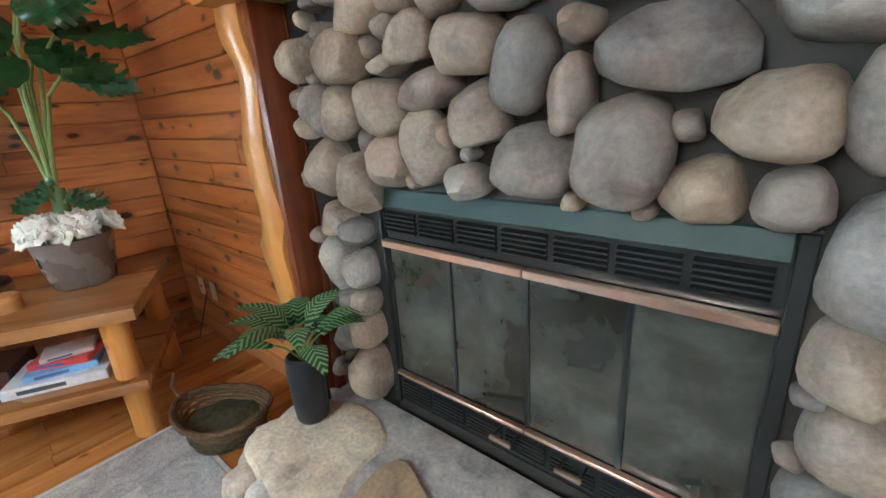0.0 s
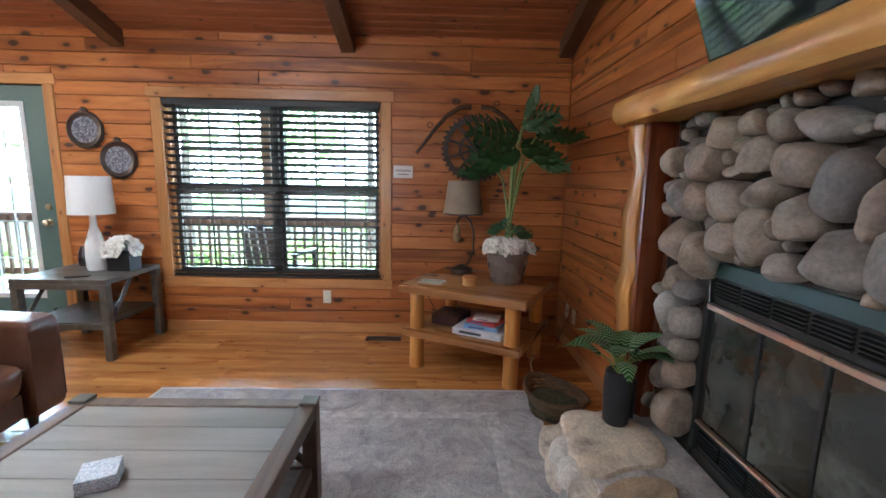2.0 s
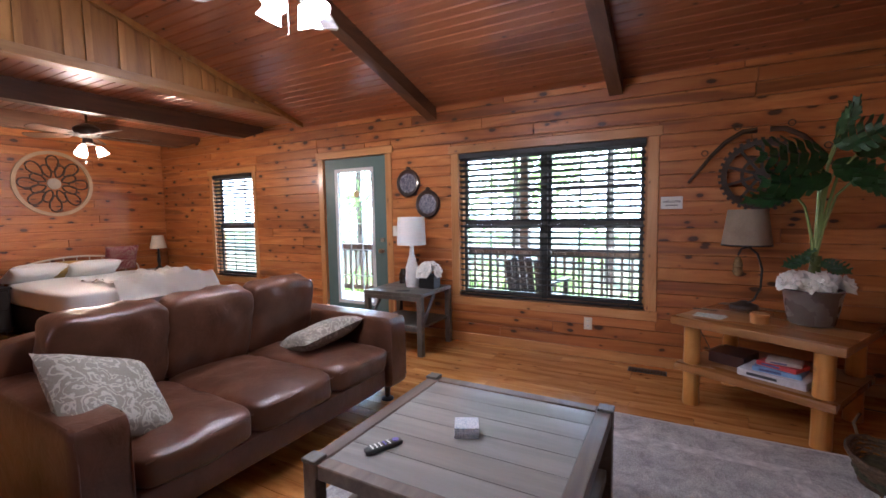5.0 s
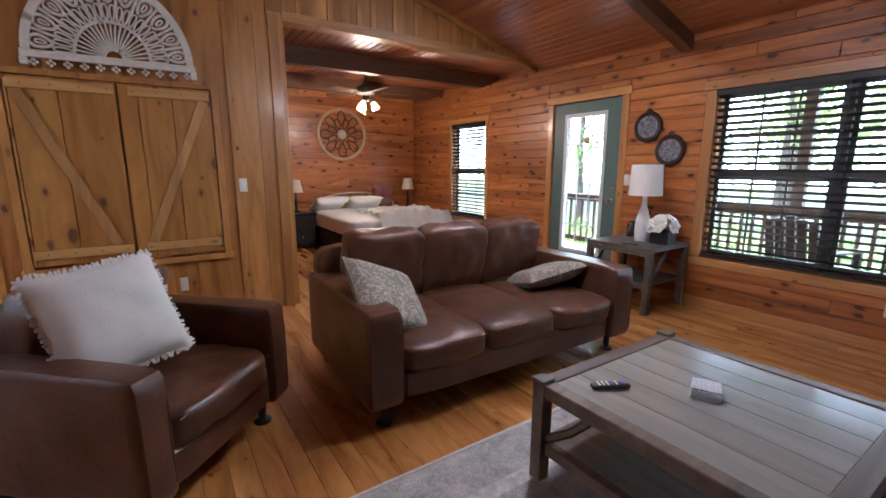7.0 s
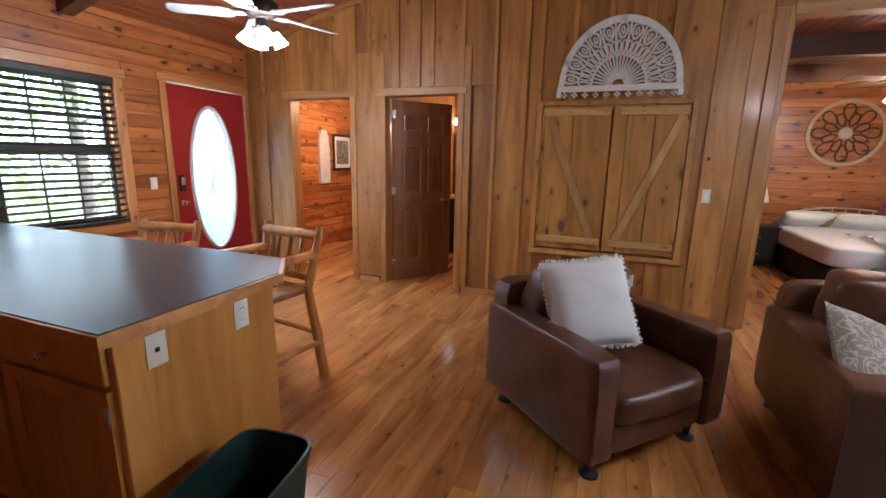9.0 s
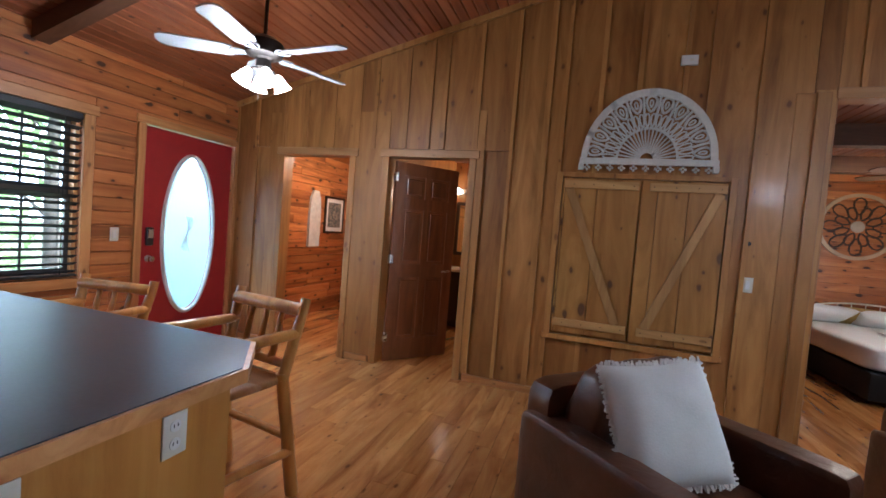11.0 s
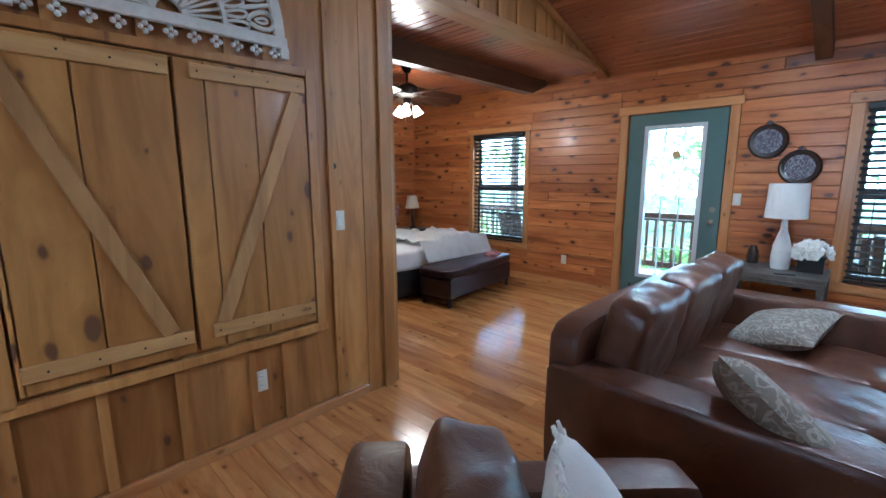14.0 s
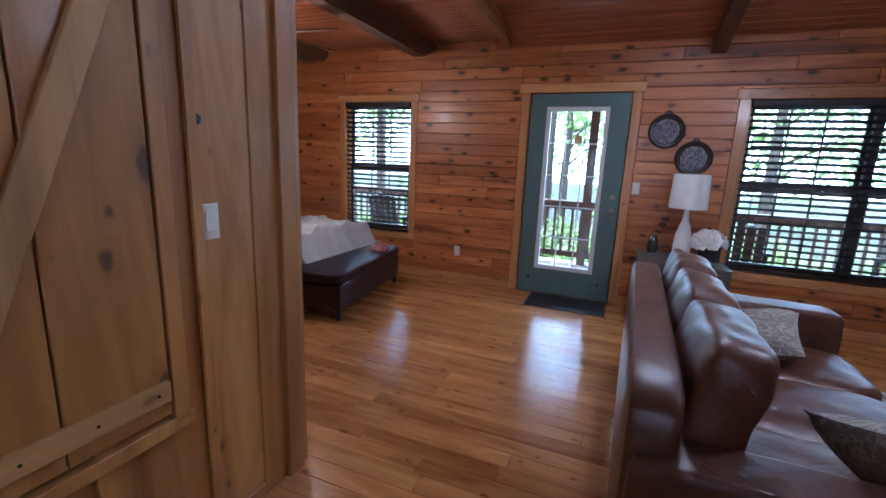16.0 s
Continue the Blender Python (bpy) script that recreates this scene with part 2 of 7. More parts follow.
PINE_D, PINE_M, PINE_L = (0.30, 0.085, 0.020), (0.48, 0.165, 0.042), (0.60, 0.255, 0.075)
M_PINE_Y = wood("pine_wall_y", PINE_D, PINE_M, PINE_L, "Y", 0.40, 1.0, 0.40, 0.10, 9.0, 0.7, flat="X")
M_PINE_X = wood("pine_wall_x", PINE_D, PINE_M, PINE_L, "X", 0.40, 1.0, 0.40, 0.10, 9.0, 0.7, flat="Y")
TRIM = ((0.40, 0.165, 0.048), (0.55, 0.26, 0.088), (0.64, 0.34, 0.13))
M_TRIM_Z = wood("pine_trim_z", *TRIM, "Z", 0.4, 0.7, 0.2, 0.2, flat="X")
M_TRIM_Y = wood("pine_trim_y", *TRIM, "Y", 0.4, 0.7, 0.2, 0.2, flat="X")
M_TRIM_X = wood("pine_trim_x", *TRIM, "X", 0.4, 0.5, 0.2, 0.2)
M_CEDAR = wood("cedar_boards", (0.225, 0.088, 0.021), (0.37, 0.168, 0.042), (0.48, 0.24, 0.068), "Z", 0.45, 0.85, 0.5, 0.1, 6.0, 0.3, flat="Y", knot_col=(0.10, 0.036, 0.014))
M_CEDAR_LT = wood("cedar_battens", (0.30, 0.13, 0.032), (0.44, 0.208, 0.054), (0.53, 0.28, 0.082), "Z", 0.45, 0.6, 0.3, 0.1, 7.0, 0.15, flat="Y", knot_col=(0.12, 0.045, 0.018))
M_CEDAR_X = wood("cedar_rails", (0.32, 0.16, 0.055), (0.44, 0.235, 0.088), (0.53, 0.30, 0.125), "X", 0.5, 0.4, 0.35, 0.1, 8.0, flat="Y")
M_CEIL = wood("ceiling_boards", (0.22, 0.066, 0.025), (0.33, 0.108, 0.041), (0.42, 0.160, 0.066), "Y", 0.33, 0.9, 0.16, 0.2, 9.0, flat="Z")
M_BEAM = wood("dark_beam", (0.070, 0.030, 0.015), (0.115, 0.052, 0.025), (0.17, 0.080, 0.040), "X", 0.5, 0.3, 0.2, 0.0, 8.0)
M_FLOOR = wood("floor_planks", (0.28, 0.098, 0.023), (0.52, 0.228, 0.062), (0.68, 0.350, 0.112), "Y", 0.21, 0.6, 0.16, 0.45, 6.5, 0.12, flat="Z")
M_GAP = plain("dark_joint", (0.03, 0.012, 0.006), 0.8)
M_LOG = wood("peeled_log", (0.42, 0.155, 0.030), (0.60, 0.27, 0.060), (0.70, 0.37, 0.10), "Z", 0.32, 0.6, 0.1, 0.4, 6.0, 0.3, local=True, knot_col=(0.16, 0.05, 0.02))
M_LOG_X = wood("peeled_log_x", (0.34, 0.135, 0.028), (0.56, 0.27, 0.065), (0.70, 0.41, 0.125), "X", 0.42, 0.8, 0.1, 0.12, 5.0, 0.45, local=True, knot_col=(0.16, 0.05, 0.02))
M_BARK = wood("dark_sapwood", (0.10, 0.022, 0.008), (0.17, 0.042, 0.014), (0.25, 0.075, 0.024), "Z", 0.3, 0.3, 0.1, 0.4, 7.0, local=True)
M_LEATHER = leather_mat()
M_WHITE = plain("white_paint", (0.74, 0.73, 0.70), 0.45, var=0.06)
M_CREAM = plain("cream_plastic", (0.70, 0.66, 0.56), 0.35, var=0.04, relief=0)
M_BLACK = plain("black_metal", (0.018, 0.017, 0.017), 0.38, var=0.25)
M_BLIND = plain("black_blind", (0.012, 0.011, 0.011), 0.5, var=0.25)
M_GREEN_DOOR = plain("grey_green_paint", (0.105, 0.165, 0.150), 0.4, var=0.08)
M_RED = plain("red_paint", (0.30, 0.012, 0.014), 0.42, var=0.10)
M_CHROME = plain("brushed_nickel", (0.62, 0.60, 0.57), 0.28, 1.0, 0.08, relief=0)
M_BRASS = plain("copper_rail", (0.82, 0.60, 0.48), 0.3, 1.0, 0.12, relief=0)
M_GLASS = pane_mat("window_glass")
M_STONE = stone_mat("river_stone", [(0.17, 0.16, 0.155), (0.32, 0.25, 0.19), (0.23, 0.21, 0.195), (0.36, 0.29, 0.22), (0.16, 0.15, 0.15), (0.33, 0.31, 0.29), (0.26, 0.20, 0.16)])
M_PALESTONE = stone_mat("pale_boulder", [(0.50, 0.49, 0.47), (0.62, 0.60, 0.56), (0.56, 0.49, 0.40), (0.42, 0.42, 0.42)])
M_SLABTAN = stone_mat("tan_flagstone", [(0.74, 0.65, 0.51), (0.70, 0.62, 0.50)])
M_SLABBROWN = stone_mat("brown_flagstone", [(0.44, 0.33, 0.21), (0.40, 0.31, 0.21)])
# near-black: the shade deep between the stones is put into this mortar's colour
M_MORTAR_SHADED = stone_mat("mortar", [(0.014, 0.011, 0.009), (0.020, 0.016, 0.013)])
M_CEMENT = stone_mat("hearth_cement", [(0.54, 0.53, 0.52), (0.60, 0.59, 0.575)])
M_GREYWOOD = wood("grey_wood", (0.062, 0.058, 0.050), (0.105, 0.097, 0.083), (0.155, 0.145, 0.125), "X", 0.42, 0.15, 0.15, 0.1, 10.0, local=True)
M_GREYTOP = wood("grey_table_top", (0.25, 0.258, 0.252), (0.32, 0.327, 0.316), (0.38, 0.387, 0.37), "Y", 0.18, 0.0, 0.12, 0.6, 8.0, local=True)
M_BROWNEDGE = wood("weathered_edge", (0.085, 0.058, 0.040), (0.14, 0.098, 0.070), (0.20, 0.145, 0.105), "X", 0.45, 0.2, 0.2, 0.0, 10.0, local=True)


# ---- building helpers ----
def bm_box(bm, x0, x1, y0, y1, z0, z1, bevel=0.0, seg=2, turn=None):
    lo = [min(a, b) for a, b in ((x0, x1), (y0, y1), (z0, z1))]
    hi = [max(a, b) for a, b in ((x0, x1), (y0, y1), (z0, z1))]
    mid, size = [(a + b) / 2 for a, b in zip(lo, hi)], [b - a for a, b in zip(lo, hi)]
    m = Matrix.Translation(mid) @ (turn or Matrix.Identity(4)) @ Matrix.Diagonal((*size, 1))
    if bevel:
        tmp = bmesh.new()
        bmesh.ops.create_cube(tmp, size=1, matrix=m)
        bmesh.ops.bevel(tmp, geom=tmp.edges[:], offset=bevel, segments=seg, affect="EDGES", profile=0.5)
        me = bpy.data.meshes.new("tmp")
        tmp.to_mesh(me)
        tmp.free()
        bm.from_mesh(me)
        bpy.data.meshes.remove(me)
    else:
        bmesh.ops.create_cube(bm, size=1, matrix=m)
    return bm


def box(x0, x1, y0, y1, z0, z1, bevel=0.0, seg=2, turn=None):
    return bm_box(bmesh.new(), x0, x1, y0, y1, z0, z1, bevel, seg, turn)


def bm_rod(bm, a, b, r0, r1=None, seg=12, caps=True):
    a, b = Vector(a), Vector(b)
    d = b - a
    m = Matrix.Translation((a + b) / 2) @ d.to_track_quat("Z", "Y").to_matrix().to_4x4()
    bmesh.ops.create_cone(bm, cap_ends=caps, segments=seg, radius1=r0, radius2=r0 if r1 is None else r1, depth=d.length, matrix=m)
    return bm


def rod(a, b, r0, r1=None, seg=12):
    return bm_rod(bmesh.new(), a, b, r0, r1, seg)


def bm_lathe(bm, profile, seg=24, centre=(0, 0, 0), turn=None):
    """A turned body from rows of (radius, height)."""
    m = Matrix.Translation(centre) @ (turn or Matrix.Identity(4))
    rings = []
    for r, z in profile:
        rings.append([bm.verts.new(m @ Vector((r * math.cos(2 * math.pi * i / seg), r * math.sin(2 * math.pi * i / seg), z))) for i in range(seg)])
    for p, q in zip(rings, rings[1:]):
        for i in range(seg):
            bm.faces.new((p[i], p[(i + 1) % seg], q[(i + 1) % seg], q[i]))
    for ring, flip in ((rings[0], True), (rings[-1], False)):
        if abs(profile[0][1] - profile[-1][1]) > 1e-5 and (ring[0].co - ring[seg // 2].co).length > 0.002:
            bm.faces.new(ring[::-1] if flip else ring)
    return bm


def lathe(profile, seg=24, centre=(0, 0, 0), turn=None):
    return bm_lathe(bmesh.new(), profile, seg, centre, turn)


def bm_tube(bm, pts, r, seg=8, taper=None):
    """A bent tube through points; taper: the radius at its end."""
    pts = [Vector(p) for p in pts]
    rings, up = [], Vector((0.31, 0.17, 0.93))
    for i, p in enumerate(pts):
        d = (pts[min(i + 1, len(pts) - 1)] - pts[max(i - 1, 0)]).normalized()
        u = d.cross(up).normalized()
        v = d.cross(u)
        rr = r if taper is None else r + (taper - r) * i / (len(pts) - 1)
        rings.append([bm.verts.new(p + rr * (math.cos(2 * math.pi * k / seg) * u + math.sin(2 * math.pi * k / seg) * v)) for k in range(seg)])
    for p, q in zip(rings, rings[1:]):
        for k in range(seg):
            bm.faces.new((p[k], p[(k + 1) % seg], q[(k + 1) % seg], q[k]))
    bm.faces.new(rings[0][::-1])
    bm.faces.new(rings[-1])
    return bm


def tube(pts, r, seg=8, taper=None):
    return bm_tube(bmesh.new(), pts, r, seg, taper)


def arc(cx, cy, r, a0, a1, n):
    return [(cx + r * math.cos(radians(a0 + (a1 - a0) * i / n)), cy + r * math.sin(radians(a0 + (a1 - a0) * i / n))) for i in range(n + 1)]


def bm_prism(bm, outline, depth, m=None):
    """An outline in x and z pushed along y from 0 to depth."""
    m = m or Matrix.Identity(4)
    a = [bm.verts.new(m @ Vector((x, 0, z))) for x, z in outline]
    b = [bm.verts.new(m @ Vector((x, depth, z))) for x, z in outline]
    n = len(a)
    bm.faces.new(a)
    bm.faces.new(b[::-1])
    for i in range(n):
        bm.faces.new((a[(i + 1) % n], a[i], b[i], b[(i + 1) % n]))
    return bm


def prism(outline, depth, m=None):
    return bm_prism(bmesh.new(), outline, depth, m)


def bm_pad(bm, x0, x1, y0, y1, z0, z1, puff=0.03, power=4.0, n=14, wrinkle=0.0, seed=0.0):
    """A stuffed cushion: a rounded block, swollen in the middle, with slight wrinkles."""
    tmp = bmesh.new()
    bmesh.ops.create_cube(tmp, size=2)
    bmesh.ops.subdivide_edges(tmp, edges=tmp.edges[:], cuts=n, use_grid_fill=True)
    cx, cy, cz = (x0 + x1) / 2, (y0 + y1) / 2, (z0 + z1) / 2
    h = Vector(((x1 - x0) / 2, (y1 - y0) / 2, (z1 - z0) / 2))
    for v in tmp.verts:
        p = v.co
        k = (abs(p.x) ** power + abs(p.y) ** power + abs(p.z) ** power) ** (1 / power)
        q = p / k
        bulge = [puff * max(0, (1 - q[(i + 1) % 3] ** 2) * (1 - q[(i + 2) % 3] ** 2)) * math.copysign(min(1, abs(q[i]) ** 3), q[i]) for i in range(3)]
        co = Vector((q.x * h.x + bulge[0], q.y * h.y + bulge[1], q.z * h.z + bulge[2]))
        if wrinkle:
            co += v.co.normalized() * wrinkle * noise.noise(Vector((co.x * 9 + seed, co.y * 9, co.z * 9 + seed)))
        v.co = co + Vector((cx, cy, cz))
    me = bpy.data.meshes.new("tmp")
    tmp.to_mesh(me)
    tmp.free()
    bm.from_mesh(me)
    bpy.data.meshes.remove(me)
    return bm


def pad(*a, **k):
    return bm_pad(bmesh.new(), *a, **k)


def smooth_mesh(me, angle=40):
    for poly in me.polygons:
        poly.use_smooth = True
    me.set_sharp_from_angle(angle=radians(angle))


def mesh_of(name, bm, material, smooth=True):
    bmesh.ops.recalc_face_normals(bm, faces=bm.faces[:])
    me = bpy.data.meshes.new(name)
    bm.to_mesh(me)
    bm.free()
    me.materials.append(material)
    if smooth:
        smooth_mesh(me)
    return me


def part(name, bm, material, parent, label="", smooth=True, m=None):
    ob = new(name, mesh_of(name, bm, material, smooth))
    ob.parent = parent
    if m is not None:
        ob.matrix_basis = m
    return tagged(ob, label)


def piece(name, me, parent, m):
    """One more object on a shared mesh."""
    ob = new(name, me)
    ob.parent, ob.matrix_basis = parent, m
    return ob


def thing(name, label, category, m, group=""):
    ob = new(name)
    ob.empty_display_size = 0.1
    ob.matrix_basis = m
    return tagged(ob, label, category, group)


def structure(name, bm, material, label="", smooth=False):
    ob = new(name, mesh_of(name, bm, material, smooth))
    return tagged(ob, label, name.split("_")[0], kind="structure")


def holed(axis, at0, at1, u0, u1, z0, z1, holes, bm=None):
    """A wall slab across axis with rectangular holes (u0, u1, z0, z1) through it."""
    bm = bm or bmesh.new()
    us = sorted({u0, u1, *[v for h in holes for v in h[:2] if u0 < v < u1]})
    for a, b in zip(us, us[1:]):
        mid = (a + b) / 2
        spans, low = [], z0
        for h in sorted((h for h in holes if h[0] < mid < h[1]), key=lambda h: h[2]):
            spans.append((low, h[2]))
            low = h[3]
        spans.append((low, z1))
        for s, e in spans:
            if e - s > 0.003:
                if axis == "x":
                    bm_box(bm, at0, at1, a, b, s, e)
                else:
                    bm_box(bm, a, b, at0, at1, s, e)
    return bm


def siding(wall, axis, face, out, u0, u1, z0, z1, holes, material, seed, pitch=0.112, thick=0.02, gap=0.005):
    """Horizontal boards on a wall face, cut round its openings and butted at random lengths."""
    rng = random.Random(seed)
    z = z0
    while z < z1 - 0.02:
        h = min(pitch, z1 - z)
        cuts = [u0]
        u = u0 + rng.uniform(0.8, 2.6)
        while u < u1 - 0.5:
            cuts.append(u)
            u += rng.uniform(1.6, 3.2)
        cuts.append(u1)
        spans = [(u0, u1, z, z + h)]
        for hu0, hu1, hz0, hz1 in holes:
            if hz0 < z + h - 0.004 and hz1 > z + 0.004:
                cut = []
                for a, b, s, e in spans:
                    cut += [(a, min(b, hu0), s, e), (max(a, hu1), b, s, e)]
                    if min(b, hu1) > max(a, hu0):
                        cut += [(max(a, hu0), min(b, hu1), s, min(e, hz0)), (max(a, hu0), min(b, hu1), max(s, hz1), e)]
                spans = [c for c in cut if c[1] - c[0] > 0.02 and c[3] - c[2] > 0.02]
        for a, b, s, e in spans:
            edges = [a] + [c for c in cuts if a + 0.15 < c < b - 0.15] + [b]
            for p, q in zip(edges, edges[1:]):
                bow = rng.uniform(-0.0015, 0.0015)
                f0, f1 = face, face + out * (thick + bow)
                if axis == "x":
                    bm = box(f0, f1, p + 0.001, q - 0.001, s + gap / 2, e - gap / 2, 0.004, 1)
                else:
                    bm = box(p + 0.001, q - 0.001, f0, f1, s + gap / 2, e - gap / 2, 0.004, 1)
                part("board", bm, material, wall, smooth=False)
        z += h


# ---- the house ----
XW, XE, YN, YS, YB = -2.52, 6.05, 1.42, -4.12, -7.40
RIDGE_X, RIDGE_Z, EAVE_W, EAVE_E = 1.80, 3.74, 2.50, 2.62


def ceil_z(x):
    if x < RIDGE_X:
        return EAVE_W + (RIDGE_Z - EAVE_W) * (x - XW) / (RIDGE_X - XW)
    return EAVE_E + (RIDGE_Z - EAVE_E) * (XE - x) / (XE - RIDGE_X)


# openings: (along the wall from, to, low, high)
WIN = (-1.965, -0.155, 0.485, 1.99)
GDOOR = (-3.865, -2.905, 0.0, 2.07)
BWIN = (-6.10, -5.21, 0.49, 2.0)
KWIN = (-2.57, -0.75, 0.78, 2.07)
RDOOR = (-4.07, -3.07, 0.0, 2.12)
HALL_DOOR = (4.60, 5.40, 0.0, 2.06)
BATH_DOOR = (3.35, 4.17, 0.0, 2.06)


def grown(h, side, top=None, low=None):
    return (h[0] - side, h[1] + side, h[2] - (side if low is None else low), h[3] + (side if top is None else top))


wall_west = structure("wall_west", holed("x", XW - 0.16, XW - 0.022, YB - 0.16, YN + 0.16, 0, 2.62, [WIN, GDOOR, BWIN]), M_PINE_Y, "honey-coloured knotty pine log wall with windows")
siding(wall_west, "x", XW - 0.022, 1, YB, YN, 0.09, 2.58, [grown(WIN, 0.085), grown(GDOOR, 0.085, 0.085, 0.1), grown(BWIN, 0.075)], M_PINE_Y, 3)
wall_north = structure("wall_north", holed("y", YN + 0.022, YN + 0.16, XW - 0.16, XE + 0.16, 0, 3.8, [(-0.48, 0.63, 0.2, 1.1)]), M_PINE_X, "honey-coloured knotty pine wall behind the fireplace")
siding(wall_north, "y", YN + 0.022, -1, XW, XE, 0.09, 3.74, [(-1.0, 1.15, 0, 1.66)], M_PINE_X, 5)
wall_east = structure("wall_east", holed("x", XE + 0.022, XE + 0.16, YS - 3.1, YN + 0.16, 0, EAVE_E, [KWIN, RDOOR]), M_PINE_Y, "honey-coloured knotty pine wall with a red door")
siding(wall_east, "x", XE + 0.022, -1, YS - 2.9, YN, 0.09, EAVE_E, [grown(KWIN, 0.08), grown(RDOOR, 0.085, 0.085, 0.1)], M_PINE_Y, 7)
wall_bedroom = structure("wall_bedroom_back", holed("y", YB - 0.16, YB - 0.022, XW - 0.16, 2.6, 0, 2.7, []), M_PINE_X, "honey-coloured knotty pine bedroom wall")
siding(wall_bedroom, "y", YB - 0.022, 1, XW, 2.4, 0.09, 2.58, [], M_PINE_X, 11)

# gable wall of upright boards, with the wide opening to the bedroom
wall_south = structure("wall_south", holed("y", YS - 0.12, YS - 0.022, 0.66, XE + 0.1, 0, 2.6, [HALL_DOOR, BATH_DOOR]), M_CEDAR, "cedar board and batten partition wall")
gable = bmesh.new()
bm_prism(gable, [(XW, 2.60), (XE, 2.60), (XE, ceil_z(XE) + 0.05), (RIDGE_X, RIDGE_Z + 0.05), (XW, ceil_z(XW) + 0.08)], 0.098, Matrix.Translation((0, YS - 0.12, 0)))
wall_gable = structure("wall_gable", gable, M_CEDAR, "cedar board and batten gable over the openings")


def upright(wall, x0, x1, z0, z1a, z1b, y0, y1, material, name="board"):
    m = Matrix.Translation((0, y0, 0))
    part(name, prism([(x0, z0), (x1, z0), (x1, z1b), (x0, z1a)], y1 - y0, m), material, wall, smooth=False)


rng = random.Random(21)
x = XW + 0.02
while x < XE - 0.02:
    w = rng.choice((0.14, 0.19, 0.24, 0.29, 0.33))
    x2 = min(x + w, XE)
    spans = [(0.07, None)]
    if x2 <= 0.70:
        spans = [(2.60, None)]
    elif x < 0.66:
        spans = [(2.60, None)]
    for h in (HALL_DOOR, BATH_DOOR):
        if x < h[1] + 0.07 and x2 > h[0] - 0.07:
            spans = [(h[3] + 0.08, None)]
    lip = rng.uniform(0.0, 0.006)
    upright(wall_gable if spans[0][0] > 2 else wall_south, x + 0.002, x2 - 0.002, spans[0][0], ceil_z(x), ceil_z(x2), YS - 0.022, YS - 0.002 + lip, M_CEDAR)
    bat = rng.uniform(0.03, 0.055)
    low = spans[0][0]
    if all(not (h[0] - 0.1 < x2 < h[1] + 0.1) for h in (HALL_DOOR, BATH_DOOR)) or low > 2:
        if x2 < 0.62 or x2 > 0.92:
            upright(wall_gable if low > 2 else wall_south, x2 - bat / 2, x2 + bat / 2, low, ceil_z(x2), ceil_z(x2), YS - 0.002 + 0.007, YS + 0.018, M_CEDAR_LT, "batten")
    x = x2
for a, b in ((0.66, 0.78), (3.22, 3.34), (4.18, 4.59), (5.41, 5.60)):
    upright(wall_south, a, b, 0.07, 2.62 if a < 1 else 2.5, 2.62 if a < 1 else 2.5, YS - 0.012, YS + 0.012, M_CEDAR_LT, "board")
part("corner_post", box(0.645, 0.90, YS - 0.135, YS + 0.010, 0.0, 2.60, 0.004, 1), M_CEDAR_LT, wall_south, smooth=False)
part("corner_post", box(0.69, 0.78, YS + 0.011, YS + 0.032, 0.0, 2.60, 0.004, 1), M_CEDAR_LT, wall_south, smooth=False)
header = structure("trim_header", box(XW + 0.01, 0.66, YS - 0.14, YS + 0.022, 2.555, 2.635, 0.005, 1), M_CEDAR_X, "rough cedar trim board under the gable")
slope = math.atan2(RIDGE_Z - EAVE_E, XE - RIDGE_X)
crown = bmesh.new()
for xa, xb in ((XW + 0.1, RIDGE_X), (RIDGE_X, XE)):
    bm_prism(crown, [(xa, ceil_z(xa) - 0.055), (xb, ceil_z(xb) - 0.055), (xb, ceil_z(xb)), (xa, ceil_z(xa))], 0.03, Matrix.Translation((0, YS + 0.018, 0)))
structure("trim_gable", crown, M_CEDAR_LT, "narrow cedar trim along the sloped ceiling")

# floor planks come last; here their bed
structure("floor", box(XW - 0.2, XE + 0.2, YB - 0.2, YN + 0.3, -0.12, -0.006), M_GAP, "glossy honey-coloured wood plank floor")

# sloped board ceilings and the flat one of the bedroom
def ceiling_slope(name, xa, xb):
    bm = bmesh.new()
    za, zb = ceil_z(xa), ceil_z(xb)
    n = int(math.hypot(xb - xa, zb - za) / 0.088)
    y0, y1 = YS - 0.12, YN + 0.2
    for i in range(n):
        t0, t1 = i / n, (i + 1) / n
        g = 0.05 / n
        cols = []
        for t, d in ((t0, 0.012), (t0 + g * 2, 0.0), (t1 - g * 2, 0.0), (t1, 0.012)):
            xx, zz = xa + (xb - xa) * t, za + (zb - za) * t + d
            cols.append((bm.verts.new((xx, y0, zz)), bm.verts.new((xx, y1, zz))))
        for p, q in zip(cols, cols[1:]):
            bm.faces.new((p[0], p[1], q[1], q[0]))
    m = [(xa, za + 0.02), (xb, zb + 0.02), (xb, zb + 0.14), (xa, za + 0.14)]
    bm_prism(bm, m, y1 - y0, Matrix.Translation((0, y0, 0)))
    return structure(name, bm, M_CEIL, "reddish stained tongue-and-groove board ceiling")


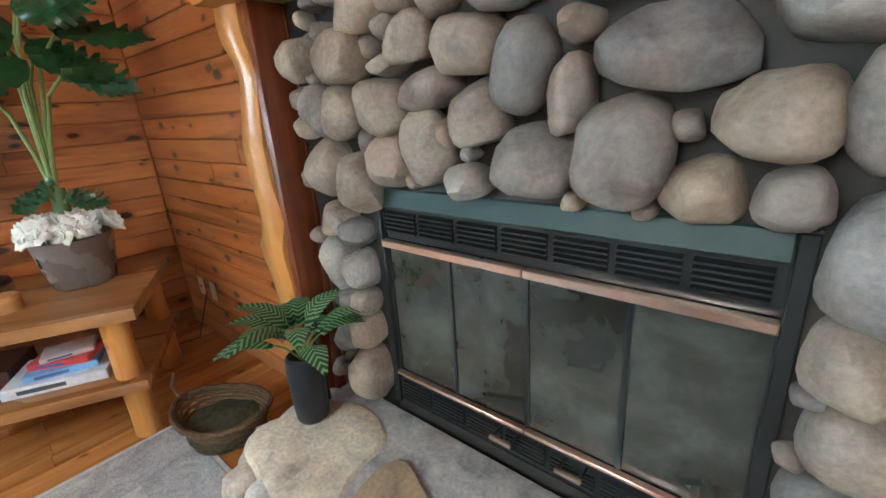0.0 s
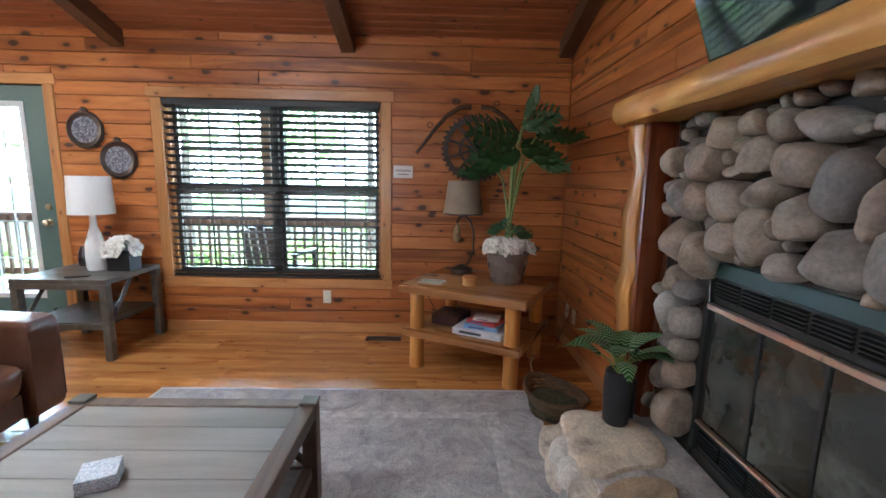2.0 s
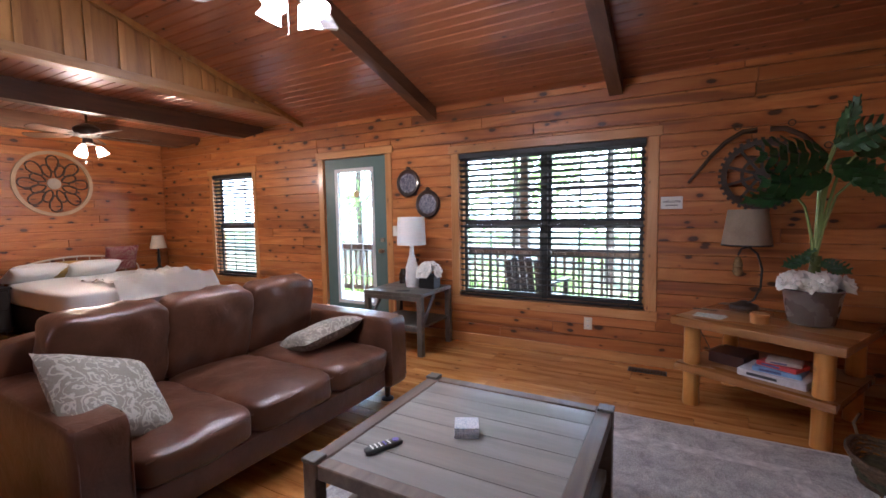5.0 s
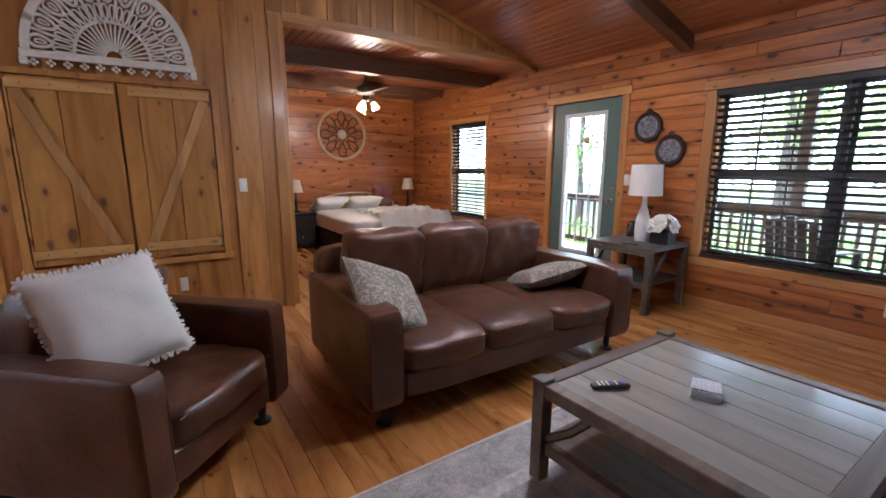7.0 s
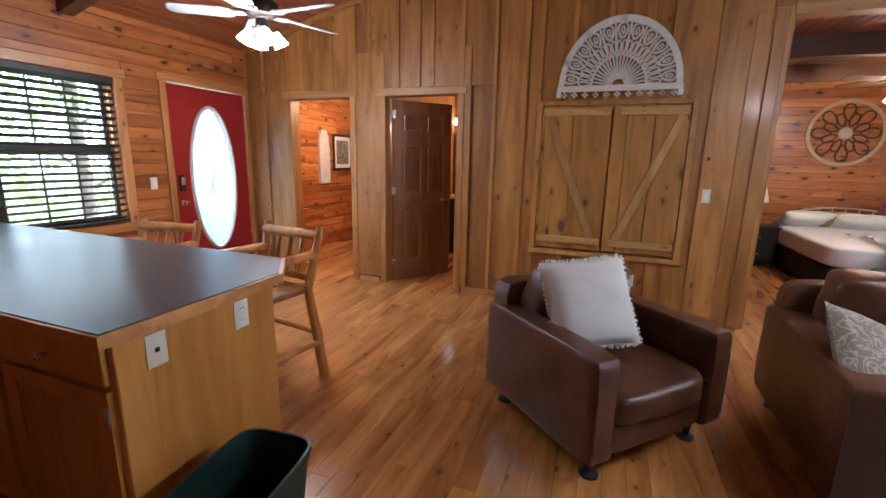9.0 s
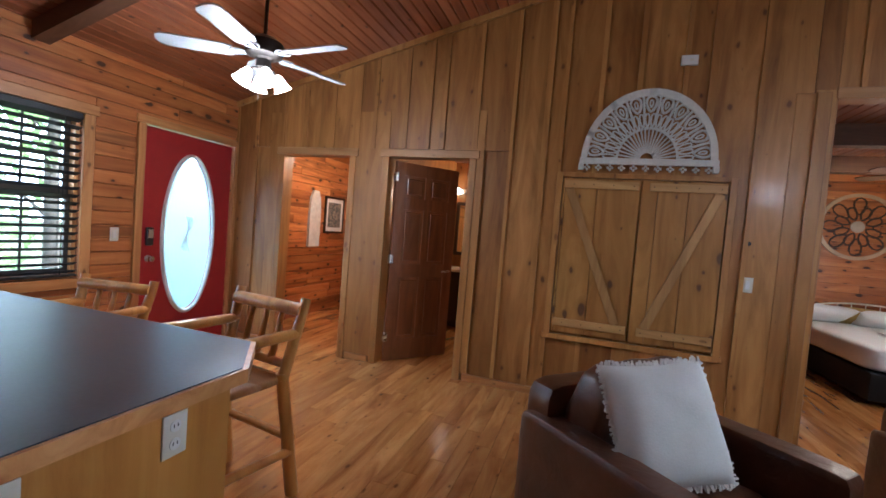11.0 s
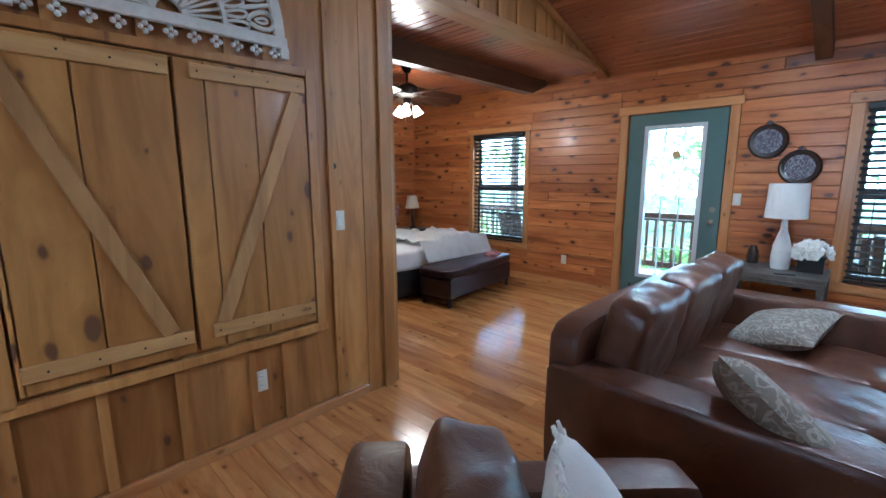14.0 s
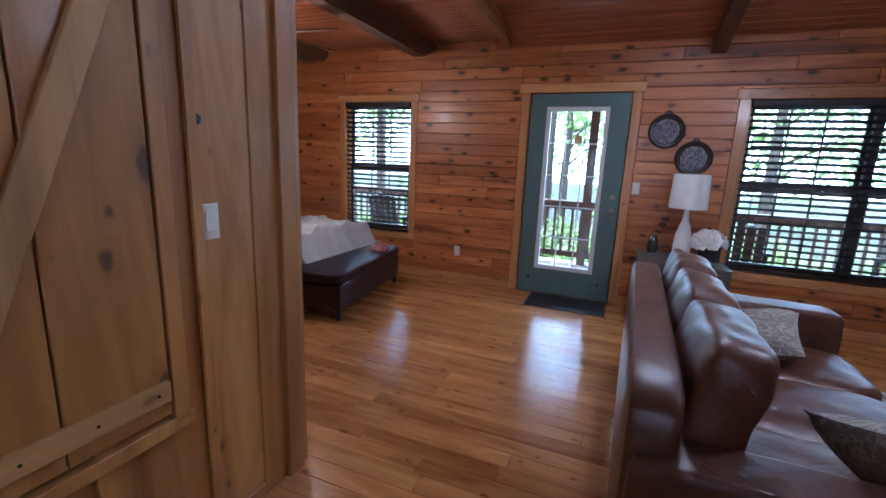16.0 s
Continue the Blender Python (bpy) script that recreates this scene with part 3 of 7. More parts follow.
ceiling_slope("ceiling_west", XW - 0.16, RIDGE_X)
ceiling_slope("ceiling_east", XE + 0.16, RIDGE_X)
bm = bmesh.new()
xx = XW
while xx < 2.5:
    bm_box(bm, xx + 0.003, xx + 0.085, YB - 0.1, YS - 0.13, 2.585, 2.62, 0.004, 1)
    xx += 0.088
bm_box(bm, XW - 0.2, 2.6, YB - 0.2, YS - 0.12, 2.61, 2.7)
structure("ceiling_bedroom", bm, M_CEIL, "flat stained board ceiling of the bedroom")
structure("ceiling_back_rooms", box(2.5, XE + 0.16, YS - 3.2, YS - 0.12, 2.45, 2.55), M_CEIL, "board ceiling of the hall and bathroom")


def rafter(y, west=True):
    xa, xb = (XW, RIDGE_X) if west else (XE, RIDGE_X)
    o = [(xa, ceil_z(xa) - 0.13), (xb, ceil_z(xb) - 0.13), (xb, ceil_z(xb) + 0.02), (xa, ceil_z(xa) + 0.02)]
    b = structure("beam", prism(o, 0.11, Matrix.Translation((0, y - 0.055, 0))), M_BEAM, "dark stained sloping ceiling beam")


for y in (-2.27, -0.42, YN - 0.06):
    rafter(y)
    rafter(y, False)
for y in (-4.98, -6.4):
    structure("beam", prism([(XW + 0.0, 2.52), (XW + 0.30, 2.40), (2.4, 2.40), (2.4, 2.60), (XW, 2.60)], 0.12, Matrix.Translation((0, y - 0.06, 0))), M_BEAM, "dark stained bedroom ceiling beam")

# skirting
def skirting(name, *a):
    structure(name, box(*a, 0.004, 1), M_TRIM_Y if abs(a[1] - a[0]) < abs(a[3] - a[2]) else M_TRIM_X, "low wood skirting board")


for a in ((YB, -3.955), (-2.815, YN)):
    skirting("baseboard_west", XW - 0.02, XW + 0.012, a[0], a[1], 0, 0.092)
skirting("baseboard_north", XW + 0.012, -1.02, YN - 0.012, YN + 0.02, 0, 0.092)
skirting("baseboard_bedroom", XW + 0.012, 2.4, YB - 0.02, YB + 0.012, 0, 0.092)
for a in ((0.90, 3.26), (4.26, 4.52), (5.48, XE)):
    skirting("baseboard_south", a[0], a[1], YS - 0.02, YS + 0.014, 0, 0.062)


# casings
def casing_x(name, face, out, h, side=0.085, sill=True, apron=True):
    """Flat board casing on a wall across x, with a wider head."""
    y0, y1, z0, z1 = h
    bm = bmesh.new()
    f1 = face + out * 0.024
    bm_box(bm, face, f1, y0 - side, y0, z0, z1, 0.004, 1)
    bm_box(bm, face, f1, y1, y1 + side, z0, z1, 0.004, 1)
    ob = structure(name, bm, M_TRIM_Z, "plain pine casing boards")
    hd = bmesh.new()
    bm_box(hd, face, face + out * 0.03, y0 - side - 0.025, y1 + side + 0.025, z1, z1 + side, 0.004, 1)
    if apron:
        bm_box(hd, face, face + out * 0.026, y0 - side - 0.01, y1 + side + 0.01, z0 - side, z0, 0.004, 1)
    part("head_board", hd, M_TRIM_Y, ob, smooth=False)
    return ob


casing_x("trim_window_west", XW - 0.02, 1, WIN)
casing_x("trim_window_bedroom", XW - 0.02, 1, BWIN, 0.075)
casing_x("trim_door_west", XW - 0.02, 1, GDOOR, apron=False)
casing_x("trim_window_east", XE + 0.02, -1, KWIN, 0.08)
casing_x("trim_door_east", XE + 0.02, -1, RDOOR, 0.07, apron=False)
for nm, h in (("trim_door_hall", HALL_DOOR), ("trim_door_bath", BATH_DOOR)):
    bm = bmesh.new()
    for xa in (h[0] - 0.066, h[1] - 0.004):
        bm_box(bm, xa, xa + 0.07, YS - 0.13, YS + 0.024, 0, h[3], 0.004, 1)
    ob = structure(nm, bm, M_CEDAR_LT, "rough cedar door casing")
    part("head_board", box(h[0] - 0.09, h[1] + 0.09, YS - 0.13, YS + 0.028, h[3], h[3] + 0.075, 0.004, 1), M_CEDAR_X, ob, smooth=False)

# rooms behind the partition
wall_hall = structure("wall_hall_back", box(4.35, XE + 0.1, -7.10, -7.0, 0, 2.6), M_PINE_X, "pine wall at the end of the hall")
siding(wall_hall, "y", -7.0, 1, 4.4, XE, 0.09, 2.5, [], M_PINE_X, 13)
wall_bath = structure("wall_bath_back", box(1.9, 4.4, -6.85, -6.75, 0, 2.6), M_CEDAR, "cedar bathroom wall")
for i in range(10):
    part("batten", box(2.2 + 0.2 * i, 2.24 + 0.2 * i, -6.75, -6.73, 0, 2.5), M_CEDAR_LT, wall_bath, smooth=False)
wall_between = structure("wall_between", box(4.30, 4.40, -7.1, YS - 0.12, 0, 2.6), M_CEDAR, "cedar wall between hall and bathroom")
wall_bath_side = structure("wall_bath_side", box(2.45, 2.55, -7.45, YS - 0.12, 0, 2.7), M_CEDAR, "cedar wall between bedroom and bathroom")
for i in range(12):
    part("batten", box(2.55, 2.57, -6.6 + 0.2 * i, -6.56 + 0.2 * i, 0, 2.5), M_CEDAR_LT, wall_bath_side, smooth=False)


# ---- fireplace ----
def stone_bm(rx, ry, rz, seed, sub=3):
    bm = bmesh.new()
    bmesh.ops.create_icosphere(bm, subdivisions=sub, radius=1)
    cut = random.Random(seed)
    flats = [(Vector((cut.gauss(0, 1), cut.gauss(0, 1), cut.gauss(0, 1))).normalized(), cut.uniform(0.72, 0.92)) for _ in range(7)]
    for v in bm.verts:
        p = v.co.copy()
        n = 1 + 0.20 * noise.noise(p * 1.1 + Vector((seed, 0, 0))) + 0.035 * noise.noise(p * 3.1 + Vector((0, seed, 0)))
        e = 0.80
        q = Vector([math.copysign(abs(c) ** e, c) for c in p]) * n
        for f, d in flats:
            q -= f * max(0.0, q.dot(f) - d) * 0.85
        v.co = Vector((q.x * rx, q.y * ry, q.z * rz))
    return bm


fireplace = thing("fireplace", "river stone fireplace surround with black firebox and peeled log mantel", "fireplace", pose(0, 0, 0))
# backing coloured dark to carry the shade of the gaps
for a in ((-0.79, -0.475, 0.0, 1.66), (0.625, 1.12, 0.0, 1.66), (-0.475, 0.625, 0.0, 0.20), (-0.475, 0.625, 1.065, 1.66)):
    part("mortar_backing", box(a[0], a[1], 1.412, 1.475, a[2], a[3]), M_MORTAR_SHADED, fireplace, smooth=False)
BIG = [(0.38, 1.36, 0.120, 0.068), (0.54, 1.25, 0.085, 0.066), (0.31, 1.195, 0.084, 0.110), (0.12, 1.165, 0.094, 0.080), (-0.01, 1.27, 0.068, 0.080),
       (0.11, 1.36, 0.055, 0.092), (0.215, 1.30, 0.042, 0.080), (-0.03, 1.415, 0.088, 0.068), (-0.17, 1.19, 0.066, 0.092), (-0.06, 1.11, 0.066, 0.040),
       (0.45, 1.12, 0.068, 0.055), (0.58, 1.12, 0.050, 0.052), (0.66, 1.25, 0.042, 0.085), (0.70, 1.03, 0.066, 0.100), (0.70, 0.86, 0.062, 0.072), (0.72, 0.71, 0.075, 0.074), (0.70, 0.55, 0.068, 0.078), (0.70, 0.37, 0.07, 0.088)]
LEFT = [(-0.21, 1.455, 0.068, 0.056), (-0.17, 1.335, 0.084, 0.046), (-0.33, 1.30, 0.080, 0.070), (-0.32, 1.15, 0.070, 0.072), (-0.48, 1.44, 0.090, 0.080), (-0.50, 1.29, 0.070, 0.072),
        (-0.62, 1.30, 0.060, 0.080), (-0.62, 1.12, 0.080, 0.095), (-0.47, 1.08, 0.070, 0.090), (-0.62, 0.955, 0.066, 0.062), (-0.535, 0.905, 0.062, 0.050), (-0.64, 0.79, 0.066, 0.090), (-0.54, 0.78, 0.058, 0.066), (-0.53, 0.66, 0.05, 0.046), (-0.545, 0.545, 0.068, 0.064), (-0.54, 0.37, 0.070, 0.110)]
SMALL = [(0.42, 1.235, 0.024, 0.028), (-0.115, 1.225, 0.034, 0.036), (-0.31, 1.405, 0.06, 0.026), (0.02, 1.525, 0.090, 0.045), (0.22, 1.425, 0.040, 0.034), (-0.40, 1.545, 0.085, 0.052), (-0.12, 1.54, 0.05, 0.045), (0.60, 1.39, 0.085, 0.045),
         (-0.41, 1.21, 0.035, 0.04), (0.30, 1.51, 0.11, 0.05), (0.55, 1.52, 0.12, 0.06), (-0.26, 1.56, 0.05, 0.04), (-0.60, 0.655, 0.05, 0.05), (-0.63, 0.52, 0.05, 0.07)]
placed = []
rng = random.Random(8)
for x, z, rx, rz in BIG + LEFT + SMALL:
    placed.append((x, z, rx * 1.09, rz * 1.09))
tries = 0
while tries < 5000:
    tries += 1
    x, z = rng.uniform(-0.74, 1.08), rng.uniform(0.27, 1.62)
    r = rng.choice((0.11, 0.085, 0.06, 0.04)) if x > 0.75 or x < -0.68 else rng.choice((0.05, 0.035, 0.025))
    rx, rz = r * rng.uniform(0.85, 1.15), r * rng.uniform(0.7, 1.2)
    if -0.475 - rx * 0.6 < x < 0.625 + rx * 0.6 and z < 1.06 + rz * 0.7:
        continue
    if all(math.hypot((x - a) / (rx + c), (z - b) / (rz + d)) > 0.93 for a, b, c, d in placed):
        placed.append((x, z, rx, rz))
for i, (x, z, rx, rz) in enumerate(placed):
    ry = min(0.10, 0.9 * (rx + rz) / 2 + 0.02)
    part("stone", stone_bm(rx, ry, rz, 3.7 * i), M_STONE, fireplace, m=pose(x, 1.385, z, 0, rng.uniform(-14, 14) if rx < 0.1 else rng.uniform(-4, 4), 0))

# live-edge mantel and post
def live_log(x0, x1, y0, y1, z0, z1, seed, n=34):
    """A sawn log slab with a wavy front edge."""
    bm = bmesh.new()
    rings = []
    for i in range(n + 1):
        x = x0 + (x1 - x0) * i / n
        w1 = 0.016 * noise.noise(Vector((x * 3.1, seed, 0))) + 0.008 * noise.noise(Vector((x * 9, seed, 4)))
        w2 = 0.012 * noise.noise(Vector((x * 2.7, seed, 9))) + 0.006 * noise.noise(Vector((x * 11, seed, 7)))
        prof = [(y1, z0), (y0 + 0.03 + w1, z0 + w2 * 0.5), (y0 + 0.006 + w1, z0 + 0.025 + w2), (y0 + w1 + w2, (z0 + z1) / 2), (y0 + 0.012 + w1, z1 - 0.018 + w2), (y0 + 0.04 + w1, z1 + w2 * 0.5), (y1, z1)]
        rings.append([bm.verts.new((x, y, z)) for y, z in prof])
    for p, q in zip(rings, rings[1:]):
        for k in range(len(p)):
            bm.faces.new((p[k], p[(k + 1) % len(p)], q[(k + 1) % len(p)], q[k]))
    bm.faces.new(rings[0])
    bm.faces.new(rings[-1][::-1])
    return bm


part("mantel_shelf", live_log(-0.955, 1.30, 1.16, 1.40, 1.635, 1.755, 2.0), M_LOG_X, fireplace, "peeled log mantel shelf with a live edge")
bm = bmesh.new()
rings = []
for i in range(31):
    z = 1.64 * i / 30
    w = 0.045 * noise.noise(Vector((z * 3.2, 5.1, 0))) + 0.018 * noise.noise(Vector((z * 8, 1.1, 3)))
    b = 0.030 * math.exp(-((z - 0.95) / 0.07) ** 2)
    rings.append([bm.verts.new(c) for c in ((-1.0 + w, 1.40, z), (-0.99 + w, 1.285 + w, z), (-0.96 + w, 1.262 + w * 0.5, z), (-0.88 + w + b, 1.258, z), (-0.845 + w + b, 1.275, z), (-0.835, 1.40, z))])
for p, q in zip(rings, rings[1:]):
    for k in range(6):
        bm.faces.new((p[k], p[(k + 1) % 6], q[(k + 1) % 6], q[k]))
bm.faces.new(rings[0]), bm.faces.new(rings[-1])
part("post", bm, M_LOG, fireplace, "peeled log post with a wavy edge")
part("post_heartwood", box(-0.834, -0.79, 1.275, 1.41, 0.0, 1.64, 0.01, 2), M_BARK, fireplace, "dark red sawn heartwood")

# firebox
M_FIREBLACK = plain("stove_black", (0.012, 0.013, 0.013), 0.32, var=0.3, coat=0.2)
M_FIREGREEN = plain("stove_green_black", (0.010, 0.027, 0.021), 0.5, var=0.2, coat=0.0)
M_SOOT = plain("sooty_brick", (0.018, 0.015, 0.012), 0.9, var=0.6, scale=5)
M_FIREGLASS, N_, L_, P_ = mat_base("sooty_glass")
v_, _ = coords(N_, L_, (1, 1, 1), 1.0)
n_ = noise_tex(N_, L_, v_, 5.0, 5, 0.6, 0.3)
r_ = ramp(N_, [(0.30, (0.010, 0.009, 0.006)), (0.5, (0.042, 0.042, 0.034)), (0.72, (0.105, 0.108, 0.095))])
L_.new(n_.outputs["Fac"], r_.inputs[0])
L_.new(r_.outputs[0], P_.inputs["Base Color"])
P_.inputs["Roughness"].default_value, P_.inputs["Coat Weight"].default_value, P_.inputs["Coat Roughness"].default_value = 0.12, 0.6, 0.03
bm = bmesh.new()
bm_box(bm, -0.47, 0.62, 1.75, 1.78, 0.2, 1.06)
bm_box(bm, -0.47, -0.44, 1.42, 1.78, 0.2, 1.06)
bm_box(bm, 0.59, 0.62, 1.42, 1.78, 0.2, 1.06)
bm_box(bm, -0.44, 0.59, 1.42, 1.75, 0.2, 0.26)
bm_box(bm, -0.44, 0.59, 1.42, 1.75, 1.0, 1.06)
part("fire_chamber", bm, M_SOOT, fireplace, "sooty black fire chamber")
for xa in (-0.475, 0.595):
    part("firebox_jamb", box(xa, xa + 0.03, 1.405, 1.44, 0.25, 1.06, 0.003, 1), M_FIREBLACK, fireplace)
part("hood_panel", box(-0.445, 0.595, 1.40, 1.44, 1.00, 1.06, 0.004, 1, Matrix.Rotation(radians(-14), 4, "X")), M_FIREGREEN, fireplace, "dark green-black hood panel")
vent = part("upper_louvre", box(-0.445, 0.595, 1.425, 1.44, 0.895, 1.0), M_FIREBLACK, fireplace)
for i in range(7):
    xa = -0.43 + i * 0.146
    for k in range(5):
        part("slat", box(xa, xa + 0.128, 1.412, 1.430, 0.922 + k * 0.014, 0.929 + k * 0.014, 0, 1, Matrix.Rotation(radians(25), 4, "X")), M_FIREBLACK, vent, smooth=False)
low = part("lower_louvre", box(-0.445, 0.595, 1.425, 1.44, 0.25, 0.375), M_FIREBLACK, fireplace)
for i in range(7):
    xa = -0.43 + i * 0.146
    for k in range(5):
        part("slat", box(xa, xa + 0.128, 1.412, 1.430, 0.285 + k * 0.014, 0.292 + k * 0.014, 0, 1, Matrix.Rotation(radians(25), 4, "X")), M_FIREBLACK, low, smooth=False)
for xa, xb in ((-0.445, 0.073), (0.077, 0.595)):
    part("upper_rail", box(xa, xb, 1.398, 1.424, 0.868, 0.892, 0.003, 1), M_BRASS, fireplace, "copper-coloured rail")
    part("lower_rail", box(xa, xb, 1.402, 1.424, 0.378, 0.392, 0.003, 1), M_BRASS, fireplace, "copper-coloured rail")
for i in range(4):
    xa = -0.443 + i * 0.2595
    door = part("glass_door", box(xa + 0.006, xa + 0.2535, 1.428, 1.434, 0.392, 0.868), M_FIREGLASS, fireplace, "smoked glass door pane")
    for xs in (xa, xa + 0.2525):
        part("door_stile", box(xs, xs + 0.007, 1.422, 1.438, 0.392, 0.868), M_FIREBLACK, door, smooth=False)
for xa in (-0.02, 0.19):
    h = part("pull_handle", box(xa, xa + 0.075, 1.362, 1.374, 0.340, 0.354, 0.004, 2), M_BRASS, fireplace, "gilt pull handle")
    st = bmesh.new()
    for q in (xa + 0.008, xa + 0.067):
        bm_rod(st, (q, 1.370, 0.347), (q, 1.43, 0.347), 0.005, seg=8)
    part("standoff", st, M_FIREBLACK, h)

# hearth of rounded stones and flat slabs
hearth = thing("hearth", "raised stone hearth of flat slabs on rounded boulders", "hearth", pose(0, 0, 0))
part("mortar_bed", box(-0.74, 1.12, 0.93, 1.40, 0.0, 0.222, 0.02, 2), M_CEMENT, hearth, "grey rough cement")
rng = random.Random(14)
SLABS = [
    ("tan sandstone flag", M_SLABTAN, [(-0.80, 1.04), (-0.75, 0.93), (-0.55, 0.895), (-0.36, 0.885), (-0.26, 0.95), (-0.34, 1.10), (-0.34, 1.25), (-0.50, 1.33), (-0.67, 1.30)]),
    ("brown sandstone flag", M_SLABBROWN, [(-0.20, 0.89), (0.02, 0.88), (0.16, 0.93), (0.12, 1.06), (-0.16, 1.20), (-0.28, 1.24), (-0.30, 1.08)]),
    ("grey flag", M_CEMENT, [(0.24, 0.90), (0.52, 0.88), (0.62, 1.02), (0.50, 1.22), (0.28, 1.26), (0.18, 1.10)]),
    ("tan sandstone flag", M_SLABTAN, [(0.70, 0.89), (1.02, 0.92), (1.06, 1.14), (0.88, 1.26), (0.66, 1.14)]),
]


def flagstone(corners, i):
    """A flat stone with an uneven rim and softly broken edges."""
    n, rim = len(corners), []
    for k in range(n):
        p, q = Vector(corners[k]), Vector(corners[(k + 1) % n])
        o = Vector(corners[k - 1])
        rim += [tuple(p * 0.8 + o * 0.1 + q * 0.1), tuple(p.lerp(q, 0.33)), tuple(p.lerp(q, 0.67))]
    c = Vector((sum(p[0] for p in rim) / len(rim), sum(p[1] for p in rim) / len(rim)))
    bm, rings = bmesh.new(), []
    for f, z in ((0.93, 0.15), (1.0, 0.185), (1.005, 0.222), (0.985, 0.238), (0.94, 0.247), (0.6, 0.250), (0.25, 0.249)):
        ring = []
        for k, p in enumerate(rim):
            d = (Vector(p) - c) * f * (1 + 0.035 * noise.noise(Vector((p[0] * 14, p[1] * 14, i))))
            ring.append(bm.verts.new((c.x + d.x, c.y + d.y, z + 0.003 * noise.noise(Vector((p[0] * 9 * f, p[1] * 9 * f, i))))))
        rings.append(ring)
    m = len(rim)
    for p, q in zip(rings, rings[1:]):
        for k in range(m):
            bm.faces.new((p[k], p[(k + 1) % m], q[(k + 1) % m], q[k]))
    bm.faces.new(rings[0][::-1]), bm.faces.new(rings[-1])
    return bm


for i, (lab, mat, corners) in enumerate(SLABS):
    part("slab", flagstone(corners, i), mat, hearth, lab)
part("mortar_top", box(-0.74, 1.1, 0.93, 1.40, 0.19, 0.232, 0.012, 2), M_CEMENT, hearth, "smeared grey mortar between the slabs")
front = []
for row, zc, r in ((0, 0.065, 0.100), (1, 0.165, 0.080)):
    x = -0.80 + 0.05 * row
    while x < 1.1:
        rr = r * rng.uniform(0.8, 1.25)
        front.append((x + rr, 0.91, zc, rr, 0.085, r * rng.uniform(0.75, 0.95)))
        x += rr * 1.85
    y = 1.00 + 0.04 * row
    while y < 1.38:
        rr = r * rng.uniform(0.8, 1.1)
        front.append((-0.785, y, zc, 0.07, rr, r * 0.85))
        y += rr * 1.8
for i, (x, y, z, rx, ry, rz) in enumerate(front):
    part("stone", stone_bm(rx, ry, rz, 50 + 2.3 * i, 2), M_PALESTONE, hearth, m=pose(x, y, max(z, rz * 0.8), 0, rng.uniform(-12, 12), 0))

# ---- television over the mantel ----
tv = thing("television", "black flat-screen television tilted down on the wall", "television", pose(0.245, 1.255, 1.77, 20, 0, 0))
part("casing", box(-0.615, 0.615, 0.0, 0.035, 0, 0.70, 0.006, 2), M_BLACK, tv)
M_SCREEN = plain("dark_screen", (0.004, 0.004, 0.005), 0.03, var=0.05, relief=0)
part("screen", box(-0.605, 0.605, -0.002, 0.004, 0.014, 0.69), M_SCREEN, tv, "glossy black screen")
part("sensor", box(-0.03, 0.03, -0.004, 0.004, -0.014, 0.002, 0.002, 1), M_BLACK, tv)
part("wall_arm", rod((0, 0.03, 0.36), (0, 0.30, 0.22), 0.03), M_BLACK, tv)

# ---- leather seats ----
def seat_leg(parent, x, y, h=0.13, lean=0.0):
    bm = bmesh.new()
    bm_rod(bm, (x + lean, y + lean, 0.012), (x, y, h), 0.017, 0.026, 12)
    leg = part("leg", bm, M_BLACK, parent, "black metal foot")
    part("foot_cup", lathe([(0.045, 0.0), (0.045, 0.012), (0.028, 0.022), (0.02, 0.022)], 18, (x + lean, y + lean, 0)), M_BLACK, leg)


